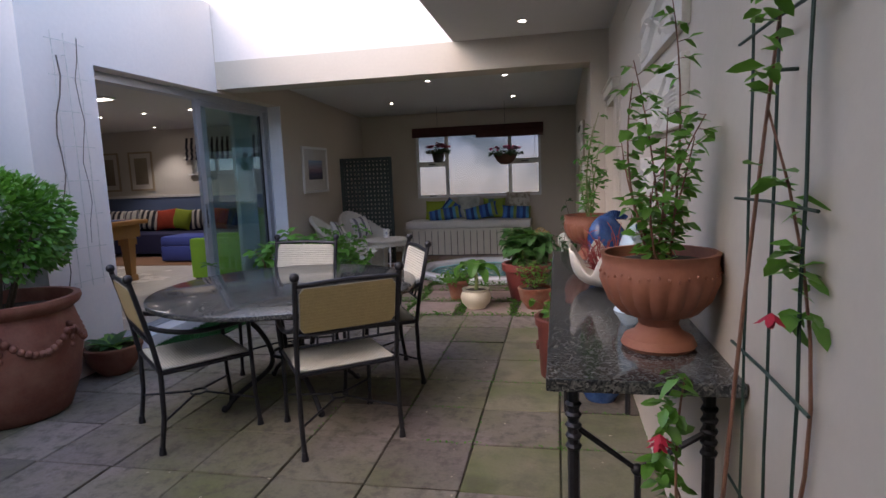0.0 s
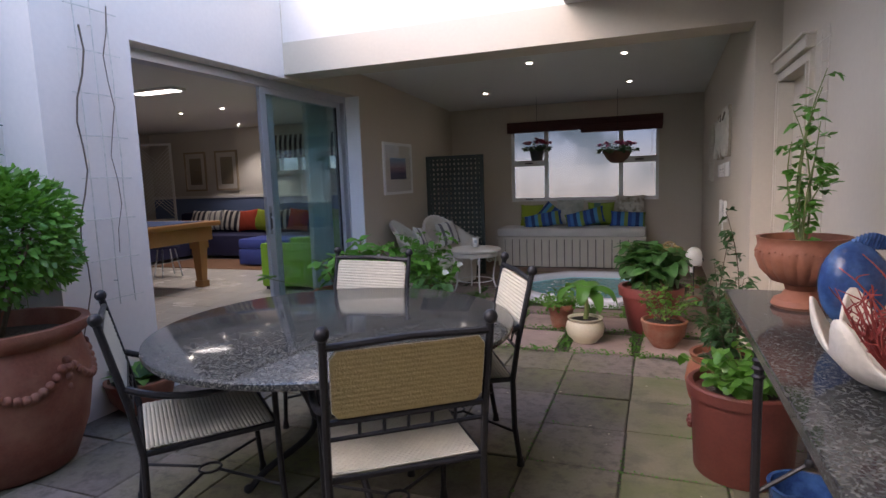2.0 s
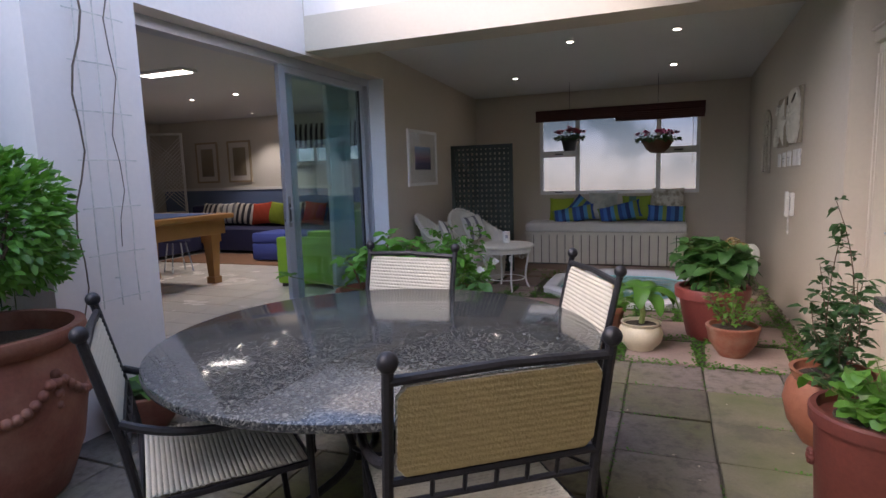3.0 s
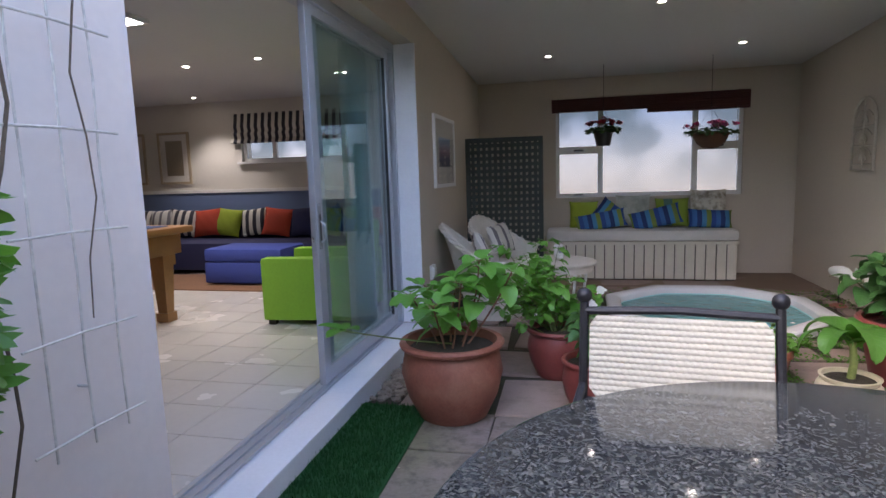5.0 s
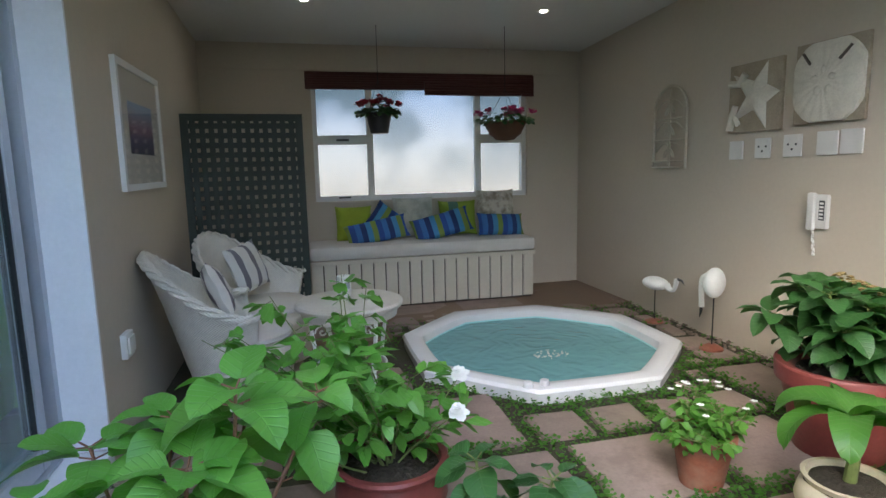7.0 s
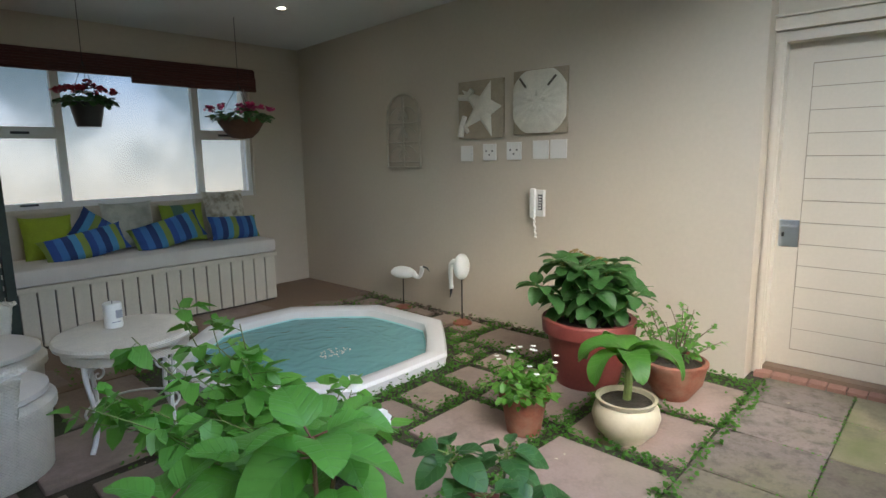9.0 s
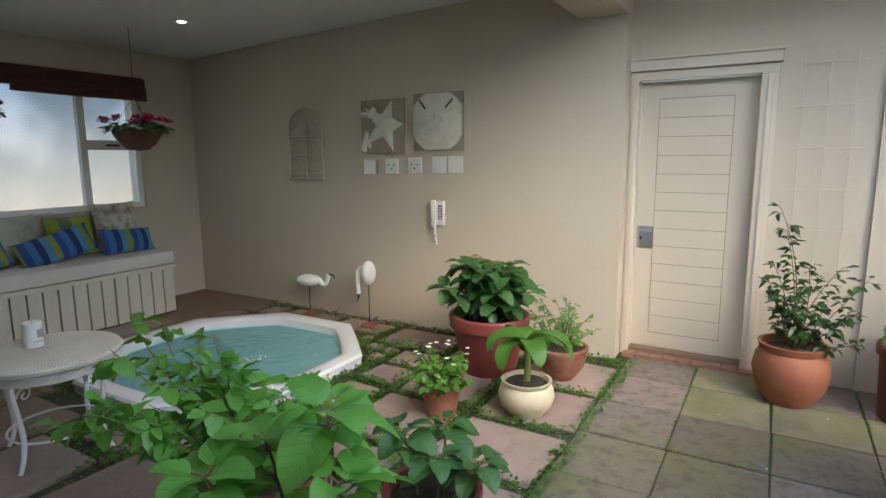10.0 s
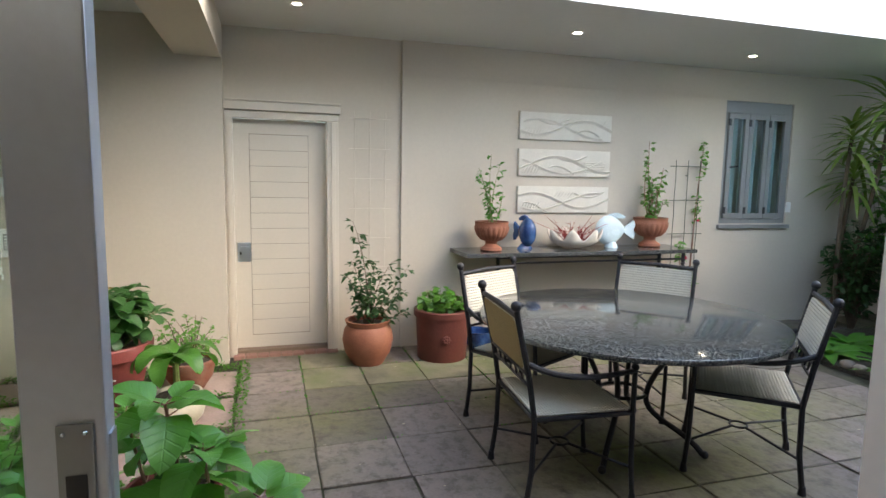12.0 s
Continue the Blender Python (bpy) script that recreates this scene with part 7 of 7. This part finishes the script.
# hanging baskets
def hanging(x, y, z, kind, seed):
    rng = random.Random(seed)
    b = thing("hanging_basket", "hanging pot of red flowers" if kind else "hanging wicker basket of red flowers", "hanging basket", pose(x, y, z), "baskets hung before the window")
    if kind:
        part("pot_body", lathe([(0.0, 0.0), (0.075, 0.0), (0.08, 0.01), (0.11, 0.15), (0.12, 0.16), (0.115, 0.175), (0.1, 0.175), (0.0, 0.15)], 28), DARKPL, b, "dark plastic pot")
        r = 0.11
    else:
        part("pot_body", lathe([(0.0, 0.0), (0.08, 0.01), (0.14, 0.06), (0.18, 0.13), (0.19, 0.16), (0.18, 0.17), (0.0, 0.15)], 32, wobble=lambda a, i: 0.02 * math.sin(a * 24 + i * 3)), BASKET, b, "brown wicker bowl")
        r = 0.18
    hook = patio_z(y) - z
    ch = bmesh.new()
    for k in range(3):
        a = k * 2.09 + 0.4
        tube([(r * math.cos(a), r * math.sin(a), 0.165), (0, 0, 0.46)], 0.0022, 4, ch)
    tube([(0, 0, 0.46), (0, 0, hook)], 0.0025, 5, ch)
    part("hanger", ch, IRON, b, "thin wire hanger")
    fol, fl = Foliage(), Foliage()
    for k in range(190):
        a, q = rng.random() * 6.28, math.sqrt(rng.random())
        p = (q * (r + 0.07) * math.cos(a), q * (r + 0.07) * math.sin(a), 0.16 + 0.1 * rng.random() * (1.2 - q))
        L = rng.uniform(0.04, 0.07)
        fol.add(*small_leaf(L, L * 0.8, 0.2), aim(p, a + rng.uniform(-0.8, 0.8), rng.uniform(-0.5, 0.5), rng.uniform(-0.5, 0.5)))
    for k in range(22):
        fl = Foliage()
        a, q = rng.random() * 6.28, math.sqrt(rng.random())
        c = Vector((q * (r + 0.08) * math.cos(a), q * (r + 0.08) * math.sin(a), 0.24 + 0.08 * rng.random() * (1.1 - q)))
        for j in range(16):
            fl.add(*small_leaf(0.035, 0.03, 0.1), aim(c + Vector((rng.uniform(-1, 1), rng.uniform(-1, 1), rng.uniform(-0.6, 0.6))) * 0.02, j * 2.4, rng.uniform(-0.2, 1.2)))
        place("flower", fl.mesh("flower"), REDP if kind else PINKP, b, "cluster of red petals")
    place("foliage", fol.mesh("foliage"), LEAFD, b)


hanging(-1.771, 10.13, 1.596, True, 4)
hanging(-0.643, 10.03, 1.516, False, 6)
for k, (x, y, z) in enumerate(BLOOMS):
    fl = Foliage()
    for q in range(22):
        fl.add(*small_leaf(0.04 - 0.0012 * q, 0.042 - 0.001 * q, 0.15), aim((0, 0, 0.0015 * q), q * 2.4, -0.1 + 0.05 * q))
    o = place("bloom", fl.mesh("bloom"), WHITEF, rose, "open white rose bloom")
    o.matrix_basis = pose(x + 2.21, y - 6.88, z - 0.28, 20, -30 + k * 15, 0)
im = Foliage()
rng = random.Random(88)
for k in range(13):
    a, q = rng.random() * 6.28, math.sqrt(rng.random())
    c = Vector((0.18 * q * math.cos(a), 0.18 * q * math.sin(a), 0.3 + 0.1 * (1 - q) + 0.03 * rng.random()))
    for j in range(5):
        im.add(*small_leaf(0.016, 0.015, 0.0), aim(c, j * 1.257, 0.3, 0))
o = tagged(place("impatiens_flowers", im.mesh("impatiens_flowers"), WHITEF), "small white impatiens flowers above their leaves", "flower", "", "stuff")
o.location = (-0.94, 6.91, 0.03)

# climber stems on the west trellis
cl = bmesh.new()
tube([(W + 0.045, 4.25 + 0.03 * math.sin(k * 1.3) - 0.012 * k, 2.35 - 0.14 * k) for k in range(15)], [0.006 - 0.0002 * k for k in range(15)], 5, cl)
tube([(W + 0.05, 4.42 + 0.025 * math.sin(k * 1.7 + 1) - 0.004 * k, 2.5 - 0.15 * k) for k in range(11)], [0.004 - 0.0002 * k for k in range(11)], 5, cl)
tagged(link("climber_stem", cl, BARK), "bare brown climber stem on the white trellis", "plant")
# vine on the dark recessed trellis
shrub("trellis_vine", -3.6, 3.82, 0.02, [(0.0, 0.05, 1.6), (0.02, -0.05, 1.5), (0.02, 0.1, 1.2)], 0.05, 9, 71, "thin green vine on a dark trellis", LEAFB, STEMG, 0.6, 0.6)

# ---- planting bed at the courtyard's end ----
struct("planting_bed", boxes((-3.6, 0.02, S, 1.5, -0.012, 0.03), bevel=0.01), SOIL, "dark soil of the planting bed", "soil")
rng = random.Random(19)
dr = thing("dracaena", "tall dracaena with arching striped strap leaves", "plant", pose(0.22, 0.2, 0.0))
wood, fol = bmesh.new(), Foliage()
for k, (hx, hy, hz) in enumerate(((0.0, 0.0, 2.0), (0.1, -0.2, 1.6), (-0.15, -0.3, 2.3))):
    stem_to(wood, (0.03 * k, 0.02 * k, 0), (hx, hy, hz), 0.025, 0.018, rng, 0.05)
    for q in range(46):
        a = q * 2.4
        L = rng.uniform(0.45, 0.7)
        if math.sin(a) * L + hy > 0.3 or hx + L * math.cos(a) > 0.25:
            L *= 0.45
        vs, fs = leaf_shape(L, 0.045, rng.uniform(0.5, 1.1), 0.3, 7, 0.5)
        fol.add(vs, fs, aim((hx, hy, hz - 0.006 * q + 0.1), a, 1.15 - 0.025 * q, 0))
part("trunk", wood, BARK, dr)
place("crown", fol.mesh("crown"), LEAFY, dr)
for k, (x, y, r, h, L, mt, lb) in enumerate(((0.15, 0.05, 0.3, 1.15, 0.09, LEAFD, "dense dark evergreen shrub"), (-1.25, 0.4, 0.6, 2.3, 0.12, LEAFB, "tall leafy shrub behind the bed"), (0.05, -0.6, 0.5, 2.3, 0.12, LEAFB, "tall bright green shrub"), (-0.55, 0.0, 0.4, 2.2, 0.12, LEAFB, "leafy shrub with large leaves"), (-2.2, 0.5, 0.7, 1.9, 0.12, LEAF, "broad leafy shrub in the bed"), (-3.1, 0.6, 0.5, 1.5, 0.1, LEAFD, "dark leafy shrub in the bed"))):
    g = random.Random(100 + k)
    tips = [(r * math.sqrt(g.random()) * math.cos(a), r * math.sqrt(g.random()) * math.sin(a), h * g.uniform(0.35, 1.0)) for a in [g.random() * 6.28 for _ in range(46)]]
    shrub("bed_shrub", x, y, 0.03, tips, L, 12, 200 + k, lb, mt, BARK, 0.35, 0.5, None, None, "bush")
for k, (x, y) in enumerate(((-0.32, 1.22), (-0.62, 1.3), (-1.2, 1.3), (-1.7, 1.25), (-0.45, 0.85))):
    f = thing("bed_fern", "low spreading leafy plant in the bed", "plant", pose(x, y, 0.03), "low plants in the bed")
    for q in range(12):
        vs, fs = leaf_shape(0.3, 0.11, 0.5, 0.2, 6, 0.8, 0.03)
        me = bpy.data.meshes.new("leaf")
        me.from_pydata(vs, [], fs)
        ob = place("leaf", me, LEAFB, f)
        ob.matrix_basis = aim((0, 0, 0), q * 2.4 + k, 0.8 - 0.03 * q, 0.2)
st_ = bmesh.new()
rng = random.Random(33)
for k in range(16):
    ball(st_, (rng.uniform(-2.4, 0.0), 1.46 + rng.uniform(-0.05, 0.05), 0.05), rng.uniform(0.03, 0.07), 8, (1, 0.8, 0.6))
tagged(link("edging_stones", st_, PEBBLE), "rounded stones edging the planting bed", "stone", "", "stuff")
wr = thing("white_rock", "pale lump of white quartz in the bed", "stone", pose(-0.35, 1.44, 0.06))
bm = bmesh.new()
bmesh.ops.create_icosphere(bm, subdivisions=3, radius=0.09)
for v in bm.verts:
    v.co *= 1 + 0.25 * noise.noise(v.co * 14)
    v.co.z *= 0.8
part("rock", bm, WHITEF, wr)

# artificial turf mat by the sill
tf = Foliage()
rng = random.Random(9)
for k in range(5200):
    p = (rng.uniform(-3.3, -2.91), rng.uniform(4.95, 6.2), 0.012)
    L = rng.uniform(0.018, 0.03)
    a = rng.random() * 6.28
    d = Vector((math.cos(a), math.sin(a), 0)) * 0.0035
    q = Vector((rng.uniform(-1, 1), rng.uniform(-1, 1), 0)) * 0.008
    o = len(tf.v)
    tf.v += [tuple(Vector(p) + d), tuple(Vector(p) - d), tuple(Vector(p) + q + Vector((0, 0, L)))]
    tf.f.append((o, o + 1, o + 2))
mt_ = thing("turf_mat", "rectangle of green artificial turf by the door", "mat")
part("backing", boxes((-3.31, -2.9, 4.94, 6.21, 0.0, 0.012)), TURF, mt_, smooth=False)
place("turf", tf.mesh("pile"), TURF, mt_, "green plastic pile", smooth=False)

# ---- paving ----
pave = thing("pavement", "mossy square sandstone slabs closely laid", "paving")
tagged(pave, kind="structure")
rng = random.Random(2)
pit = 0.45
shapes = []
for k in range(6):
    g = random.Random(50 + k)
    bm = bmesh.new()
    e = pit / 2 - 0.005
    box(bm, -e, e, -e, e, -0.05, 0, 0.006)
    for v in bm.verts:
        v.co.x += g.uniform(-0.003, 0.003)
        v.co.y += g.uniform(-0.003, 0.003)
    me = bpy.data.meshes.new("slab")
    bm.to_mesh(me)
    bm.free()
    shapes.append(me)
mossed = [me.copy() for me in shapes]
xs = [-0.275 + pit * (i + 0.5) for i in range(-9, 2)]
ys = [3.485 + pit * (j + 0.5) for j in range(-11, 6)]
for x in xs:
    for y in ys:
        if x < W + 0.1 and y > 3.7:
            continue
        if x < -4.05 or y < S or (y < 1.6 and x < 0.0):
            continue
        mossy = x > -0.45 and 2.9 < y < 5.6 and rng.random() < 0.65
        ob = place("slab", shapes[rng.randrange(6)] if not mossy else mossed[rng.randrange(6)], SLABM if mossy else SLAB, pave, smooth=False)
        ob.matrix_basis = pose(x + rng.uniform(-0.004, 0.004), y + rng.uniform(-0.004, 0.004), rng.uniform(-0.004, 0.002), rng.uniform(-0.25, 0.25), rng.uniform(-0.25, 0.25), rng.uniform(-0.5, 0.5))
thr = thing("brick_threshold", "row of red bricks along the door threshold", "paving")
tagged(thr, kind="structure")
bme = None
for k in range(9):
    if bme is None:
        o = part("brick", box(bmesh.new(), -0.05, 0.05, -0.045, 0.045, -0.04, 0.018, 0.006), BRICK, thr, smooth=False)
        bme = o.data
    else:
        o = place("brick", bme, BRICK, thr, smooth=False)
    o.matrix_basis = pose(B - 0.03, D0 + 0.0 + 0.095 * k, 0.002 * (k % 3), 0, 0, rng.uniform(-2, 2))
struct("door_step", boxes((B, B + 0.12, D0, D1, -0.05, 0.045)), BROWNFLOOR, "low step under the panelled door", "step")

# loose slabs round the tub, with ground cover in the joints
pave2 = thing("stepping_slabs", "pink sandstone slabs set apart with green joints", "paving")
tagged(pave2, kind="structure")
rng = random.Random(4)
slabs = []
TCX, TCY, TAP = -0.87, 8.75, 0.94


def clear_of_tub(x0, x1, y0, y1):
    for px in (x0, (x0 + x1) / 2, x1):
        for py in (y0, (y0 + y1) / 2, y1):
            ax, ay = abs(px - TCX), abs(py - TCY)
            if max(ax, ay, (ax + ay) * 0.7071) < TAP:
                return False
    return True


def try_slab(x0, x1, y0, y1, depth=0):
    if clear_of_tub(x0, x1, y0, y1):
        slabs.append((x0, x1, y0, y1))
    elif depth < 2 and (x1 - x0) > 0.2:
        xm, ym = (x0 + x1) / 2, (y0 + y1) / 2
        g = 0.03
        for a, b, c, d in ((x0, xm - g, y0, ym - g), (xm + g, x1, y0, ym - g), (x0, xm - g, ym + g, y1), (xm + g, x1, ym + g, y1)):
            try_slab(a, b, c, d, depth + 1)


y = 6.2
row = 0
while y < 9.95:
    hgt = (0.56, 0.5, 0.6, 0.52, 0.55, 0.5)[row % 6]
    x = W + 0.22 - (0.25 if row % 2 else 0.0)
    while x < 0.36:
        wd = 0.46 + 0.16 * rng.random()
        x1 = min(x + wd, 0.36)
        if x1 - max(x, W + 0.2) > 0.15:
            try_slab(max(x, W + 0.2), x1, y, y + hgt)
        x = x1 + 0.085
    y += hgt + 0.085
    row += 1
for x0, x1, y0, y1 in slabs:
    bm = box(bmesh.new(), x0, x1, y0, y1, -0.045, 0.0, 0.008)
    cx_, cy_ = (x0 + x1) / 2, (y0 + y1) / 2
    for v in bm.verts:
        v.co.x += 0.012 * math.sin(v.co.y * 9 + x0 * 5)
        v.co.y += 0.012 * math.sin(v.co.x * 8 + y0 * 7)
        v.co.x -= cx_
        v.co.y -= cy_
    o = part("slab", bm, SLABP, pave2, smooth=False)
    o.matrix_basis = pose(cx_, cy_, rng.uniform(-0.006, 0.002), rng.uniform(-0.4, 0.4), rng.uniform(-0.4, 0.4), rng.uniform(-1.5, 1.5))


def inside_slab(x, y, m=0.0):
    return any(a - m < x < b + m and c - m < y < d + m for a, b, c, d in slabs)


gc = Foliage()
rng = random.Random(12)
n = 0
while n < 30000:
    x, y = rng.uniform(W + 0.1, 0.45), rng.uniform(6.12, 9.7)
    dens = noise.noise(Vector((x * 1.1, y * 1.1, 3.0))) * 0.6 + 0.45 + 0.5 * (y < 8.2) * (x > -2.2) - 0.6 * (x < -2.3) - 0.3 * (y > 8.6)
    n += 1
    if rng.random() > dens or inside_slab(x, y, -0.012) or not clear_of_tub(x, x, y, y):
        continue
    for q in range(2):
        L = rng.uniform(0.012, 0.026)
        gc.add(*small_leaf(L, L * 0.8, 0.1), aim((x + rng.uniform(-0.01, 0.01), y + rng.uniform(-0.01, 0.01), rng.uniform(-0.015, 0.03)), rng.random() * 6.28, rng.uniform(-0.2, 0.9), rng.uniform(-0.5, 0.5)))
tagged(place("ground_cover", gc.mesh("ground_cover"), GRASS, None, "", False), "creeping green ground cover in the joints", "ground cover", "", "stuff")

# pebbles and leaf litter along the walls
bm = bmesh.new()
rng = random.Random(15)
pv = Foliage()
ico = bmesh.new()
bmesh.ops.create_icosphere(ico, subdivisions=1, radius=1.0)
iv = [v.co.copy() for v in ico.verts]
if_ = [tuple(v.index for v in f.verts) for f in ico.faces]
ico.free()
for k in range(620):
    if k < 330:
        x, y = rng.uniform(W + 0.03, W + 0.2), rng.uniform(6.3, 7.8)
    else:
        x, y = rng.uniform(A - 0.13, A - 0.01), rng.uniform(6.5, 10.0)
    s = rng.uniform(0.012, 0.034) * (1 if k < 330 else 0.7)
    pv.add(iv, if_, Matrix.Translation((x, y, -0.01 + s * 0.3)) @ Euler((0, 0, rng.random() * 6)).to_matrix().to_4x4() @ Matrix.Diagonal((s, s * rng.uniform(0.6, 1), s * 0.6, 1)))
bm.free()
tagged(place("pebbles", pv.mesh("pebbles"), PEBBLE), "small river pebbles along the wall foot", "pebbles", "", "stuff")
ll = Foliage()
for k in range(140):
    x, y = rng.uniform(W + 0.2, 0.5), rng.uniform(2.5, 9.5)
    if not clear_of_tub(x, x, y, y):
        continue
    L = rng.uniform(0.008, 0.022)
    ll.add(*small_leaf(L, L * 0.5, 0.1), aim((x, y, 0.006), rng.random() * 6.28, 0.1))
tagged(place("fallen_petals", ll.mesh("fallen_petals"), mat("pale fallen petals", (0.5, 0.42, 0.3), 0.8, island=0.4, vary=0.4)), "scattered pale fallen petals and leaves", "litter", "", "stuff")
# light switch by the courtyard window
lsw = thing("light_switch", "small white plastic light switch", "switch", pose(C, 0.53, 1.21, 0, 0, EW))
part("plate", box(bmesh.new(), -0.035, 0.035, -0.01, 0, 0, 0.11, 0.003), PLASTIC, lsw)
part("rocker", boxes((-0.012, 0.012, -0.014, -0.0095, 0.04, 0.075)), PLASTIC, lsw, smooth=False)

# wall socket low on the west wall
osk = thing("wall_socket", "small white weatherproof socket low on the wall", "socket", pose(W, 8.0, 0.42, 0, 0, 90))
part("plate", box(bmesh.new(), -0.06, 0.06, -0.03, 0, 0, 0.12, 0.006), PLASTIC, osk)
part("flap", box(bmesh.new(), -0.045, 0.045, -0.04, -0.031, 0.02, 0.1, 0.003), PLASTIC, osk)
# stray hydrangea branch that leans towards the glass
rng = random.Random(300)
sb_ = thing("hydrangea_branch", "long stray hydrangea branch with four leaves", "plant", pose(-2.763, 6.18, 0.4))
bm = bmesh.new()
pts = stem_to(bm, (0, 0, 0), (-0.42, -0.5, 0.2), 0.005, 0.003, rng, 0.08)
part("stem", bm, STEMG, sb_)
for k in range(4):
    vs, fs = leaf_shape(0.13, 0.085, 0.3, 0.2, 6, 0.9, 0.02)
    me = bpy.data.meshes.new("leaf")
    me.from_pydata(vs, [], fs)
    ob = place("leaf", me, LEAFB, sb_)
    ob.matrix_basis = aim(pts[-1] - Vector((0, 0, 0.0)), 3.9 + (k - 1.5) * 1.2, 0.3 + 0.2 * (k % 2))
# moss tufts in the joints along the courtyard wall
ms = Foliage()
rng = random.Random(301)
for k in range(2600):
    if rng.random() < 0.5:
        x, y = -0.275 + pit * rng.randrange(-2, 3) + rng.gauss(0, 0.006), rng.uniform(3.4, 6.3)
    else:
        x, y = rng.uniform(-0.7, 0.6), 3.485 + pit * rng.randrange(0, 7) + rng.gauss(0, 0.006)
    if x > B - 0.02 or noise.noise(Vector((x * 2, y * 2, 9.0))) < -0.05 - 0.25 * (x > 0.2):
        continue
    L = rng.uniform(0.006, 0.014)
    ms.add(*small_leaf(L, L * 0.9, 0.1), aim((x, y, rng.uniform(-0.006, 0.004)), rng.random() * 6.28, rng.uniform(0, 0.9), rng.uniform(-0.5, 0.5)))
tagged(place("moss", ms.mesh("moss"), GRASS, None, "", False), "green moss in the joints between slabs", "moss", "", "stuff")
